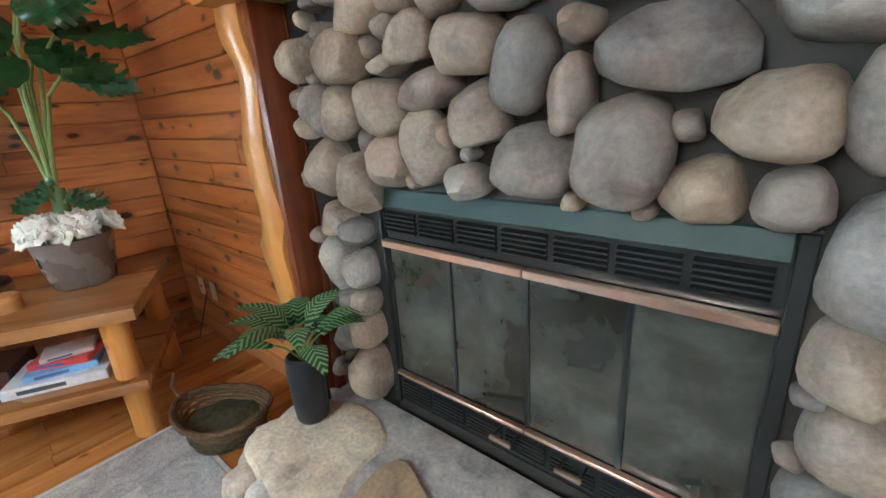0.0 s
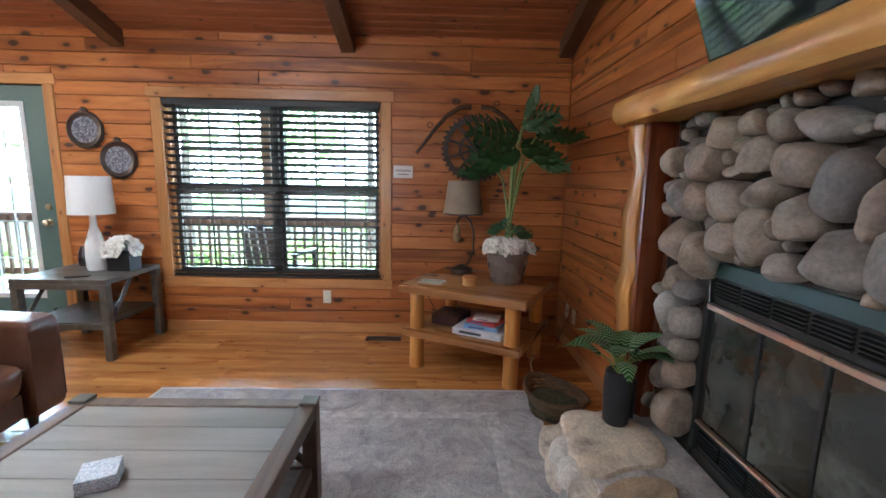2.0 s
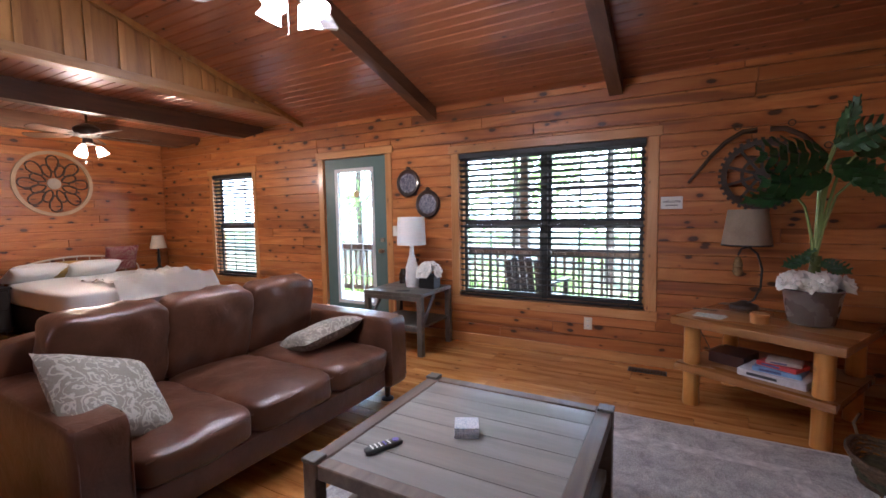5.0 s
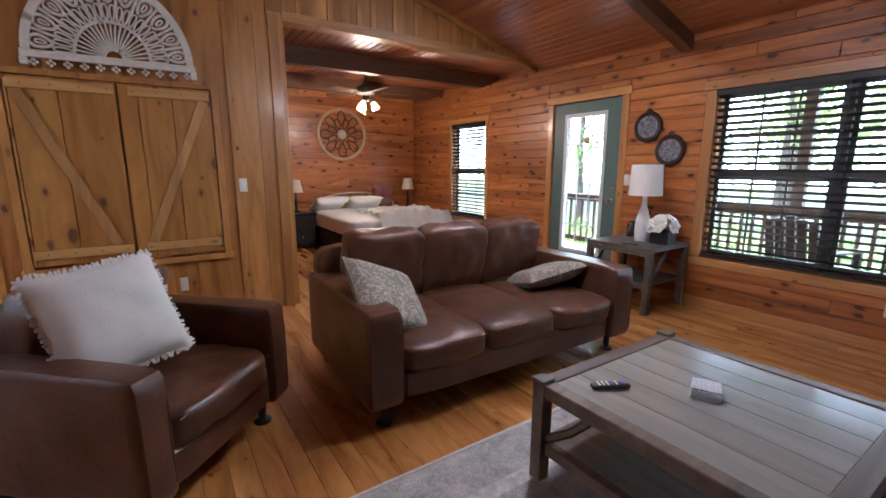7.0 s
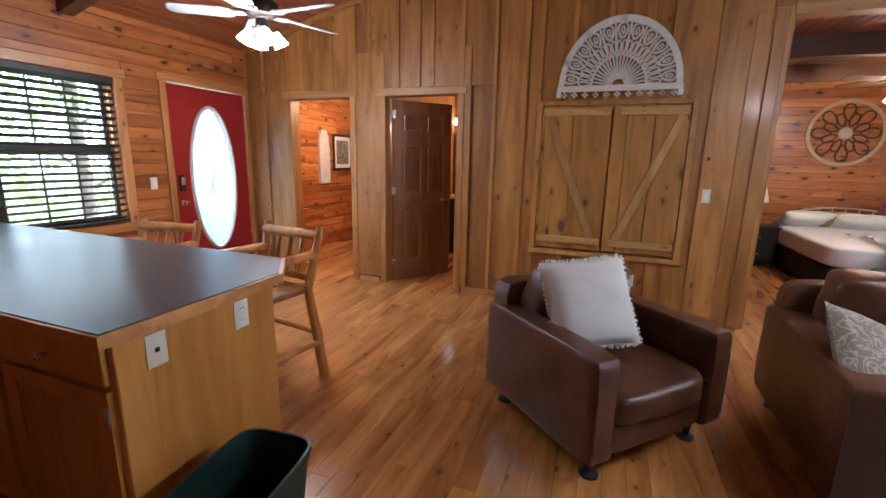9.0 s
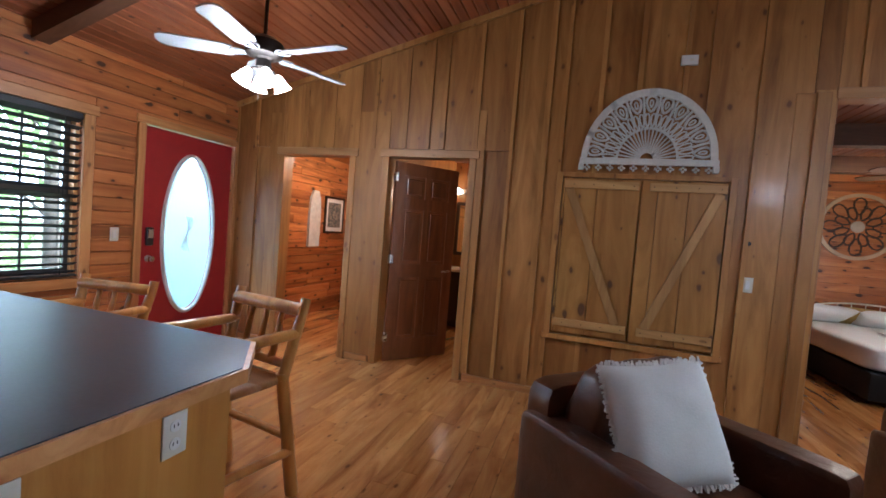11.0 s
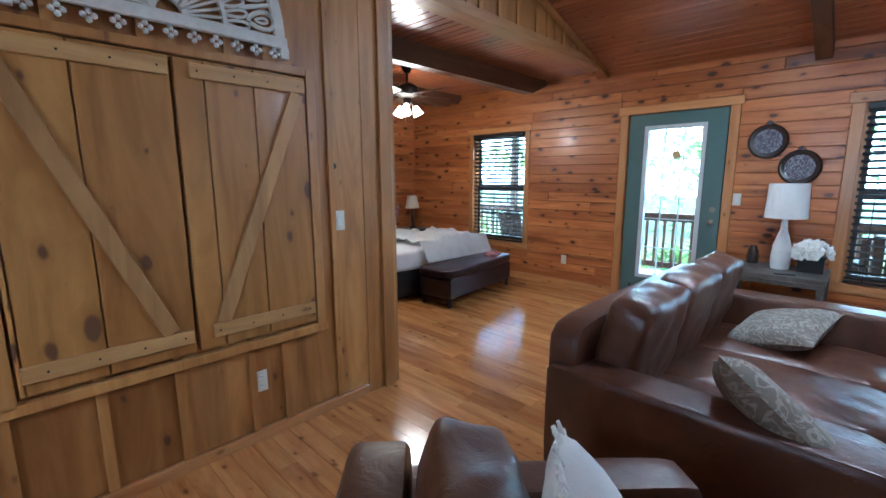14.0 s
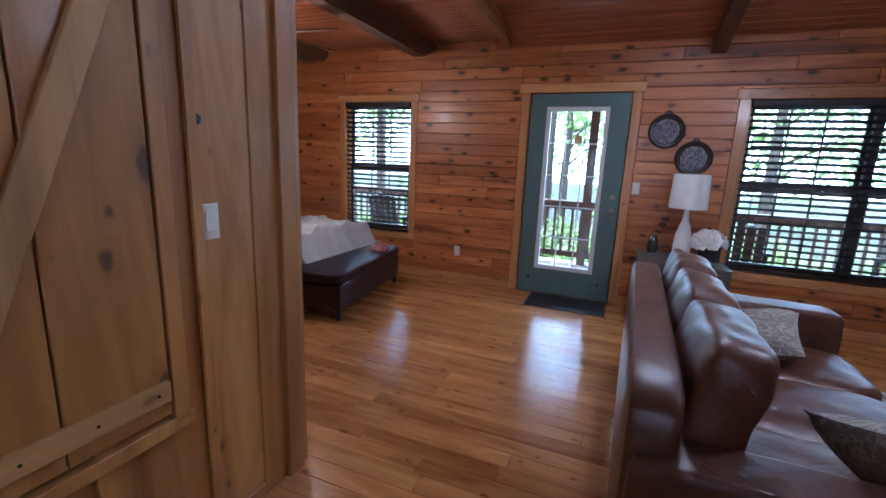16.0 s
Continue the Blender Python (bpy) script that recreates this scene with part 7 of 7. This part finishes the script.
def ceiling_fan(label, x, y, z, top, blade_mat, body_mat, turn, lights, shade_mat, radius=0.64, width=0.066):
    f = thing("ceiling_fan", label, "fan", pose(x, y, z))
    part("downrod", rod((0, 0, 0.10), (0, 0, top - z - 0.03), 0.012), body_mat, f)
    part("canopy", lathe([(0.0, top - z - 0.09), (0.03, top - z - 0.09), (0.065, top - z - 0.02), (0.07, top - z + 0.02), (0.0, top - z + 0.02)], 20), body_mat, f)
    part("motor", lathe([(0.0, -0.03), (0.07, -0.03), (0.115, -0.01), (0.125, 0.03), (0.12, 0.07), (0.07, 0.105), (0.02, 0.12), (0.0, 0.12)], 28), body_mat, f)
    part("switch_housing", lathe([(0.0, -0.11), (0.035, -0.11), (0.05, -0.09), (0.045, -0.04), (0.06, -0.03), (0.0, -0.03)], 20), body_mat, f)
    for k in range(5):
        mk = pose(0, 0, 0, 0, 0, turn + 72 * k)
        out = [(0.19, -0.048), (0.24, -width), (radius - 0.05, -width * 1.05), (radius - 0.012, -width * 0.75), (radius, 0), (radius - 0.012, width * 0.75), (radius - 0.05, width * 1.05), (0.24, width), (0.19, 0.048)]
        bm = bmesh.new()
        lo = [bm.verts.new((a, b, -0.004)) for a, b in out]
        hi = [bm.verts.new((a, b, 0.004)) for a, b in out]
        bm.faces.new(lo[::-1]), bm.faces.new(hi)
        for i in range(len(out)):
            bm.faces.new((lo[i], lo[(i + 1) % len(out)], hi[(i + 1) % len(out)], hi[i]))
        bl = part("blade", bm, blade_mat, f, m=mk @ pose(0, 0, -0.005, 12, 0, 0))
        iron = bmesh.new()
        bm_box(iron, 0.09, 0.20, -0.016, 0.016, -0.008, -0.002, 0.002, 1)
        bm_tube(iron, [(0.16 + 0.05 * math.cos(t), 0.045 * math.sin(t), -0.006) for t in [i * 0.628 for i in range(11)]], 0.006, 6)
        part("blade_iron", iron, blade_mat if blade_mat is M_FANWHITE else body_mat, f, m=mk)
    for k in range(lights):
        a = radians(turn + 20 + 360 / lights * k)
        d = Vector((math.cos(a), math.sin(a), 0))
        arm = part("lamp_arm", tube([(0, 0, -0.10), tuple(d * 0.06 + Vector((0, 0, -0.10))), tuple(d * 0.085 + Vector((0, 0, -0.125)))], 0.009, 8), body_mat, f)
        part("glass_shade", lathe([(0.020, 0.0), (0.028, -0.012), (0.040, -0.05), (0.052, -0.088), (0.058, -0.10), (0.055, -0.10), (0.048, -0.086), (0.0, -0.05)], 18, (0, 0, 0)), shade_mat, arm, "lit frosted bell shade", m=Matrix.Translation(d * 0.085 + Vector((0, 0, -0.12))) @ Matrix.Rotation(radians(28), 4, Vector((-d.y, d.x, 0)).normalized() * -1))
    part("pull_chain", rod((0.03, 0, -0.11), (0.03, 0, -0.30), 0.0018, seg=6), M_CHROME, f)
    return f


ceiling_fan("white-bladed ceiling fan with four lit bell lights over the dining side", 4.39, -2.60, 2.45, ceil_z(4.39), M_FANWHITE, M_BRONZE, 32, 4, M_BULB)
ceiling_fan("dark bronze ceiling fan with lit warm shades in the bedroom", -0.75, -5.55, 2.28, 2.585, M_FANBROWN, M_BRONZE, 20, 3, M_BULBWARM, 0.60)
# the sitting-area fan's glowing shades are unseen, added to go with its fill lamp
ceiling_fan("white-bladed ceiling fan over the sitting area, unseen lit shades added", 0.12, -1.48, 2.48, ceil_z(0.12), M_FANWHITE, M_BRONZE, -8, 4, M_BULB)

# ---- kitchen island, stools and bin ----
M_SLATE = plain("slate_laminate", (0.062, 0.070, 0.082), 0.34, var=0.30, scale=5, relief=0.02)
M_OAK = wood("oak_cabinet", (0.40, 0.160, 0.028), (0.54, 0.245, 0.050), (0.62, 0.31, 0.075), "Z", 0.35, 0.0, 0.15, 0.25, 8.0)
isl = thing("island_cabinet", "honey oak kitchen island cabinet with panelled doors", "cabinet", pose(0, 0, 0))
part("body", box(3.24, 5.9, -1.28, -0.60, 0.09, 0.885, 0.004, 1), M_OAK, isl)
part("toe_kick", box(3.28, 5.9, -1.26, -0.66, 0, 0.09), M_BLACK, isl)
for k in range(4):
    xa = 3.27 + 0.60 * k
    dr = part("drawer_front", box(xa, xa + 0.54, -0.60, -0.58, 0.73, 0.86, 0.004, 1), M_OAK, isl)
    part("knob", lathe([(0.008, 0), (0.008, 0.014), (0.015, 0.02), (0.013, 0.028), (0.0, 0.03)], 12, (xa + 0.27, -0.58, 0.795), Matrix.Rotation(radians(-90), 4, "X")), M_CHROME, dr)
    do = part("door", holed("y", -0.60, -0.582, xa, xa + 0.54, 0.11, 0.71, [(xa + 0.06, xa + 0.48, 0.17, 0.65)]), M_OAK, isl, smooth=False)
    part("panel", box(xa + 0.05, xa + 0.49, -0.598, -0.588, 0.16, 0.66), M_OAK, do, smooth=False)
    part("hinge", box(xa - 0.006, xa + 0.012, -0.584, -0.572, 0.60, 0.66, 0.002, 1), M_CHROME, do)
ctop = thing("countertop", "dark slate-grey laminate countertop with an oak edge", "countertop", pose(0, 0, 0.885))
outl = [(3.19, -0.535), (3.19, -1.29), (3.37, -1.52), (6.02, -1.56), (6.02, -0.535)]
c0 = Vector((4.6, -1.03))


def shrink(p, d):
    v = Vector(p) - c0
    return (p[0] - math.copysign(d, v.x) if abs(v.x) > 0.2 else p[0], p[1] - math.copysign(d, v.y))


def slab(pts, z0, z1):
    bm = bmesh.new()
    lo = [bm.verts.new((x, y, z0)) for x, y in pts]
    hi = [bm.verts.new((x, y, z1)) for x, y in pts]
    bm.faces.new(lo[::-1]), bm.faces.new(hi)
    for i in range(len(pts)):
        bm.faces.new((lo[i], lo[(i + 1) % len(pts)], hi[(i + 1) % len(pts)], hi[i]))
    return bm


part("edge_band", slab(outl, 0.0, 0.042), M_TRIM_X, ctop, "oak edge band", smooth=False)
part("laminate", slab([shrink(p, 0.012) for p in outl], 0.040, 0.0455), M_SLATE, ctop, "mottled slate laminate", smooth=False)
for y, k in ((-0.73, "blank"), (-1.09, "outlet")):
    wall_fitting("island_outlet", "cream outlet on the end of the island", pose(3.24, y, 0.80, 0, 0, 90), k)


def log_stool(m):
    s = thing("bar_stool", "peeled log bar stool with armrests and a spindle back", "stool", m, "log stools at the island")
    def log(name, a, b, r, r1=None):
        bm = bmesh.new()
        pts = [Vector(a).lerp(Vector(b), i / 4) + Vector((0.006 * noise.noise(Vector((i, a[0] * 9, a[1] * 7))), 0.006 * noise.noise(Vector((i, a[1] * 9, 2))), 0)) for i in range(5)]
        bm_tube(bm, pts, r, 10, r1 or r)
        return part(name, bm, M_LOG, s)
    for sx in (-1, 1):
        log("leg", (sx * 0.27, 0.25, 0), (sx * 0.23, 0.20, 0.84), 0.033, 0.027)
        log("leg", (sx * 0.26, -0.27, 0), (sx * 0.22, -0.20, 0.66), 0.035, 0.030)
        log("back_post", (sx * 0.22, -0.20, 0.62), (sx * 0.25, -0.30, 1.04), 0.030, 0.026)
        log("armrest", (sx * 0.235, -0.27, 0.86), (sx * 0.25, 0.27, 0.855), 0.028, 0.032)
        log("side_stretcher", (sx * 0.255, -0.25, 0.24), (sx * 0.255, 0.24, 0.26), 0.022)
    log("top_rail", (-0.25, -0.28, 0.98), (0.25, -0.28, 0.98), 0.036)
    log("lower_rail", (-0.22, -0.22, 0.70), (0.22, -0.22, 0.70), 0.024)
    for k in range(3):
        log("spindle", (-0.11 + 0.11 * k, -0.22, 0.70), (-0.11 + 0.11 * k, -0.28, 0.97), 0.020, 0.014)
    log("front_stretcher", (-0.26, 0.24, 0.20), (0.26, 0.24, 0.20), 0.024)
    log("rear_stretcher", (-0.25, -0.26, 0.30), (0.25, -0.26, 0.30), 0.022)
    part("seat", pad(-0.23, 0.23, -0.22, 0.22, 0.60, 0.65, puff=0.006, power=7, n=10), M_STANDTOP, s, "thick varnished pine seat")
    return s


st = log_stool(pose(3.87, -1.84, 0, 0, 0, -10) @ Matrix.Diagonal((1, 1, 0.95, 1)))
copy_thing(st, pose(4.92, -1.84, 0, 0, 0, 8) @ Matrix.Diagonal((1, 1, 0.95, 1)))
M_BIN = plain("dark_green_plastic", (0.010, 0.030, 0.026), 0.4, var=0.15)
bn = thing("waste_bin", "dark green plastic waste bin beside the island", "bin", pose(2.93, -0.76, 0, 0, 0, 6))
bm = bmesh.new()
lv = [(0.80, 0.0), (0.98, 0.38), (1.05, 0.385), (1.05, 0.415), (0.99, 0.415), (0.78, 0.012)]
rings = [[bm.verts.new((0.15 * f * math.copysign(abs(math.cos(t)) ** 0.4, math.cos(t)), 0.20 * f * math.copysign(abs(math.sin(t)) ** 0.4, math.sin(t)), zz)) for t in [2 * math.pi * (k + 0.5) / 32 for k in range(32)]] for f, zz in lv]
for p, q in zip(rings, rings[1:]):
    for k in range(32):
        bm.faces.new((p[k], p[(k + 1) % 32], q[(k + 1) % 32], q[k]))
bm.faces.new(rings[0][::-1]), bm.faces.new(rings[-1])
part("tub", bm, M_BIN, bn)

# ---- bedroom ----
M_SHEET = plain("white_bed_linen", (0.76, 0.75, 0.73), 0.9, var=0.04, relief=0.15, sheen=0.2)
M_BEDBASE = plain("black_bed_base", (0.012, 0.011, 0.011), 0.8)
bed = thing("bed", "unmade double bed with white linen on a black base", "bed", pose(-1.25, -6.53, 0))
part("bed_base", box(-0.78, 0.78, -0.80, 0.98, 0.05, 0.33, 0.02, 2), M_BEDBASE, bed)
part("mattress", pad(-0.80, 0.80, -0.82, 1.01, 0.33, 0.60, puff=0.012, power=9, n=16, wrinkle=0.008), M_SHEET, bed)
bm = bmesh.new()
n = 44
g = []
for i in range(n + 1):
    row = []
    for j in range(n + 1):
        u, v = i / n, j / n
        x, y = -0.86 + 1.25 * u, -0.10 + 1.12 * v
        edge = max(0, y - 0.80) * 1.6 + max(0, -x - 0.80) * 2.0
        h = 0.615 + 0.08 * abs(noise.noise(Vector((x * 3.2, y * 3.2, 1)))) + 0.07 * abs(noise.noise(Vector((x * 8, y * 6, 4)))) + 0.07 * math.exp(-((x + 0.15) ** 2 + (y - 0.62) ** 2) / 0.14)
        row.append(bm.verts.new((x, min(y, 0.95), max(0.445, h - edge) if y > 0.78 else max(0.40, h - edge))))
    g.append(row)
for i in range(n):
    for j in range(n):
        bm.faces.new((g[i][j], g[i + 1][j], g[i + 1][j + 1], g[i][j + 1]))
bmesh.ops.solidify(bm, geom=bm.faces[:], thickness=0.02)
dv = thing("duvet", "rumpled white duvet spilling over the bed's foot", "duvet", pose(-1.25, -6.29, 0))
part("cover", bm, M_SHEET, dv)
for x, y, rz, mat, lab, w in ((-0.72, -7.13, 6, M_SHEET, "white bed pillow lying flat", 0.62), (-1.30, -7.0, -8, M_SHEET, "white bed pillow in front of the others", 0.60), (-1.05, -7.18, 4, plain("mustard_cloth", (0.42, 0.29, 0.09), 0.9), "mustard yellow bed pillow", 0.56)):
    p = thing("bed_pillow", lab, "pillow", pose(x, y, 0.70, -62, 0, rz), "pillows on the bed")
    part("case", cushion_bm(w, 0.40, 0.16, x), mat, p)
rp = thing("throw_pillow", "red patterned cushion at the bed's head", "pillow", pose(-1.72, -7.16, 0.80, -28, 0, -8))
part("cover", cushion_bm(0.42, 0.42, 0.13, 2.0), cloth_mat("red_pattern", (0.20, 0.02, 0.03), (0.42, 0.30, 0.24), 22), rp)
hb = thing("headboard", "pale scrolled metal headboard behind the pillows", "headboard", pose(-1.25, -7.33, 0))
hbm = [(0.78 * math.cos(radians(180 - 180 * k / 16)), 0, 0.62 + 0.24 * math.sin(radians(180 * k / 16))) for k in range(17)]
part("top_bow", tube([(-0.78, 0, 0.0)] + hbm + [(0.78, 0, 0.0)], 0.012, 8), M_CREAM, hb)
for k in range(9):
    xx = -0.6 + 0.15 * k
    part("rod", rod((xx, 0, 0.45), (xx, 0, 0.62 + 0.24 * math.sqrt(max(0, 1 - (xx / 0.78) ** 2))), 0.006, seg=8), M_CREAM, hb)
bench = thing("storage_bench", "dark burgundy leather storage bench at the bed's foot", "bench", pose(-1.42, -5.245, 0, 0, 0, 6.5))
M_BURG = plain("burgundy_leather", (0.016, 0.005, 0.007), 0.4, var=0.3, scale=6)
part("box_body", pad(-0.67, 0.67, -0.22, 0.22, 0.10, 0.33, puff=0.0, power=20, n=8), M_BURG, bench)
part("lid", pad(-0.685, 0.685, -0.235, 0.235, 0.33, 0.425, puff=0.012, power=10, n=12), M_BURG, bench)
for sx in (-1, 1):
    for sy in (-1, 1):
        part("leg", lathe([(0.014, 0), (0.024, 0.03), (0.018, 0.06), (0.028, 0.10), (0.0, 0.10)], 12, (sx * 0.62, sy * 0.18, 0)), M_BEDBASE, bench)
sc = thing("crumpled_cloth", "crumpled red patterned cloth on the storage bench", "cloth", pose(-1.78, -5.16, 0.425))
part("folds", pad(-0.10, 0.10, -0.08, 0.08, -0.005, 0.06, puff=0.02, power=2.4, n=10, wrinkle=0.06), cloth_mat("red_check", (0.30, 0.03, 0.04), (0.50, 0.44, 0.40), 30), sc)
for x, lab in ((-0.20, "dark wooden nightstand with drawers beside the bed"), (-2.27, "dark nightstand in the bedroom corner")):
    ns = thing("nightstand", lab, "nightstand", pose(x, -7.16, 0), "nightstands")
    part("body", box(-0.22, 0.22, -0.2, 0.2, 0.04, 0.55, 0.004, 1), M_BEDBASE, ns)
    part("top", box(-0.24, 0.24, -0.22, 0.22, 0.55, 0.575, 0.004, 1), M_BLACK, ns)
    for k in range(2):
        d = part("drawer", box(-0.20, 0.20, 0.2, 0.215, 0.09 + 0.23 * k, 0.30 + 0.23 * k, 0.004, 1), M_BLACK, ns)
        part("knob", lathe([(0.008, 0), (0.013, 0.015), (0.0, 0.02)], 10, (0, 0.215, 0.195 + 0.23 * k), Matrix.Rotation(radians(-90), 4, "X")), M_CHROME, d)
    table_lamp("bedside_lamp", "small dark bedside lamp with a cream shade", pose(x + 0.02, -7.16, 0.575), [(0.0, 0), (0.055, 0), (0.05, 0.02), (0.018, 0.06), (0.028, 0.14), (0.015, 0.24), (0.012, 0.34), (0.0, 0.34)], M_BLACK, (0.115, 0.075, 0.33, 0.53), plain("cream_shade", (0.66, 0.58, 0.46), 0.9), 0.33)
md = thing("wall_medallion", "round carved wooden flower medallion with a pale rim", "wall art", pose(-1.09, YB + 0.004, 1.865))
RB = Matrix.Rotation(radians(-90), 4, "X")
part("rim", lathe([(0.44, 0.0), (0.44, 0.022), (0.395, 0.022), (0.395, 0.0), (0.44, 0.0)], 48, (0, 0, 0), RB), plain("pale_whitewash", (0.50, 0.36, 0.22), 0.7, var=0.15), md, "pale whitewashed rim")
M_PETALWOOD = plain("dark_carved_wood", (0.055, 0.028, 0.016), 0.6, var=0.25)
for k in range(8):
    a = k * 45
    for ln, wd, rr, off in ((0.22, 0.17, 0.27, 0), (0.17, 0.13, 0.18, 22.5)):
        x, z = rr * math.cos(radians(a + off)), rr * math.sin(radians(a + off))
        part("petal", tilted_loop(x, z, a + off, ln, wd, 0.011), M_PETALWOOD, md)
part("boss", lathe([(0.075, 0.0), (0.075, 0.02), (0.05, 0.03), (0.0, 0.032)], 24, (0, 0, 0), RB), plain("pale_boss", (0.46, 0.40, 0.33), 0.6), md, "pale round boss")
wall_fitting("light_switch", "white switch plate on the bedroom wall", pose(-0.02, YB, 1.2), "switch")

# ---- hall and bathroom ----
ib = thing("ironing_board", "pale ironing board hung on the hall wall", "ironing board", pose(XE, -5.60, 1.0, 0, 0, 90) @ Matrix.Scale(0.9, 4))
pts = [(-0.14, 0.0), (0.14, 0.0), (0.145, 0.55), (0.12, 0.78), (0.06, 0.90), (-0.06, 0.90), (-0.12, 0.78), (-0.145, 0.55)]
part("padded_top", prism(pts, 0.04), plain("grey_white_cloth", (0.56, 0.53, 0.48), 0.9, var=0.2, scale=12), ib)
part("hanger", box(-0.03, 0.03, -0.02, 0.03, 0.84, 0.90, 0.004, 1), M_BLACK, ib)
fp = thing("framed_picture", "framed landscape photograph on the hall wall", "picture", pose(XE, -6.12, 1.20, 0, 0, 90))
part("frame", holed("y", 0, 0.025, -0.26, 0.26, 0.0, 0.56, [(-0.23, 0.23, 0.03, 0.53)]), M_PLATEDARK, fp, smooth=False)
part("mount", box(-0.24, 0.24, 0.004, 0.012, 0.02, 0.54), M_WHITE, fp, smooth=False)
part("photograph", box(-0.17, 0.17, 0.010, 0.014, 0.09, 0.47), cloth_mat("landscape_print", (0.10, 0.10, 0.10), (0.36, 0.30, 0.22), 11), fp, smooth=False)
vn = thing("bathroom_vanity", "dark vanity cabinet with a pale countertop", "vanity", pose(3.85, -6.45, 0))
part("body", box(-0.42, 0.42, -0.27, 0.22, 0.0, 0.80, 0.004, 1), plain("dark_vanity", (0.035, 0.026, 0.022), 0.5), vn)
part("vanity_top", box(-0.44, 0.44, -0.29, 0.25, 0.80, 0.835, 0.006, 1), plain("cream_marble", (0.66, 0.60, 0.50), 0.25), vn)
for sx in (-1, 1):
    d = part("door", box(sx * 0.40, sx * 0.01, 0.22, 0.235, 0.08, 0.74, 0.004, 1), plain("dark_vanity_door", (0.040, 0.030, 0.025), 0.5), vn)
bmir = thing("bathroom_mirror", "framed mirror above the vanity", "mirror", pose(3.85, -6.73, 1.02))
mm = bpy.data.materials.new("mirror_silver")
mm.use_nodes = True
mp_ = mm.node_tree.nodes["Principled BSDF"]
mp_.inputs["Metallic"].default_value, mp_.inputs["Roughness"].default_value, mp_.inputs["Base Color"].default_value = 1.0, 0.02, (0.85, 0.86, 0.86, 1)
part("frame", holed("y", 0, 0.03, -0.38, 0.38, 0.0, 0.82, [(-0.33, 0.33, 0.05, 0.77)]), M_PLATEDARK, bmir, smooth=False)
part("glass", box(-0.34, 0.34, 0.002, 0.012, 0.04, 0.78), mm, bmir, smooth=False)
bl = thing("vanity_light", "lit warm vanity light above the mirror", "light", pose(4.10, -6.72, 2.0))
part("backplate", box(-0.2, 0.2, 0, 0.02, -0.04, 0.04, 0.004, 1), M_CHROME, bl)
for sx in (-0.12, 0.12):
    part("globe", lathe([(0.0, -0.05), (0.035, -0.045), (0.05, 0.0), (0.035, 0.045), (0.0, 0.05)], 16, (sx, 0.08, 0)), M_BULBWARM, bl, "glowing globe")
    part("socket", rod((sx, 0.01, 0), (sx, 0.05, 0), 0.02), M_CHROME, bl)
cup = thing("cup", "white cup on the vanity", "cup", pose(3.72, -6.30, 0.835))
part("body", lathe([(0.0, 0), (0.03, 0), (0.036, 0.09), (0.033, 0.09), (0.027, 0.008), (0.0, 0.008)], 18), M_WHITE, cup)

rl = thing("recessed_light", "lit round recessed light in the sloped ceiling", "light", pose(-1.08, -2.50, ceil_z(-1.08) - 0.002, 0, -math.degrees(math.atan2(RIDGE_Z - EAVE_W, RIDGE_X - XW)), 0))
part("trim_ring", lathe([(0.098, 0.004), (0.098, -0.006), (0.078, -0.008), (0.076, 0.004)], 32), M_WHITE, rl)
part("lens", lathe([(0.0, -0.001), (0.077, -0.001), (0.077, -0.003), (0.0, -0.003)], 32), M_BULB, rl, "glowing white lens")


# ---- floor planks ----
floor = bpy.data.objects["floor"]
rng = random.Random(5)
PW = 0.105
lengths = [0.7, 0.95, 1.2, 1.45]
plank_meshes = [mesh_of("plank", box(-PW / 2 + 0.0006, PW / 2 - 0.0006, 0.0008, l - 0.0008, -0.012, 0, 0.0012, 1), M_FLOOR, False) for l in lengths]
rest = bmesh.new()
count = 0
ix = 0
x = XW + PW / 2
while x < XE:
    y = YB - rng.uniform(0, 0.9)
    while y < YN:
        k = rng.randrange(4)
        near = -2.3 < x < 2.0 and -5.4 < y < -2.1 or 1.0 < x < 3.6 and -3.9 < y < -1.2
        if near and count < 298:
            piece("plank", plank_meshes[k], floor, Matrix.Translation((x, y, rng.uniform(-0.0006, 0.0004))))
            count += 1
        else:
            bm_box(rest, x - PW / 2 + 0.0006, x + PW / 2 - 0.0006, y + 0.0008, y + lengths[k] - 0.0008, -0.012, 0)
        y += lengths[k]
    x += PW
ob = part("planks", rest, M_FLOOR, floor, smooth=False)
tagged(ob, kind="stuff")
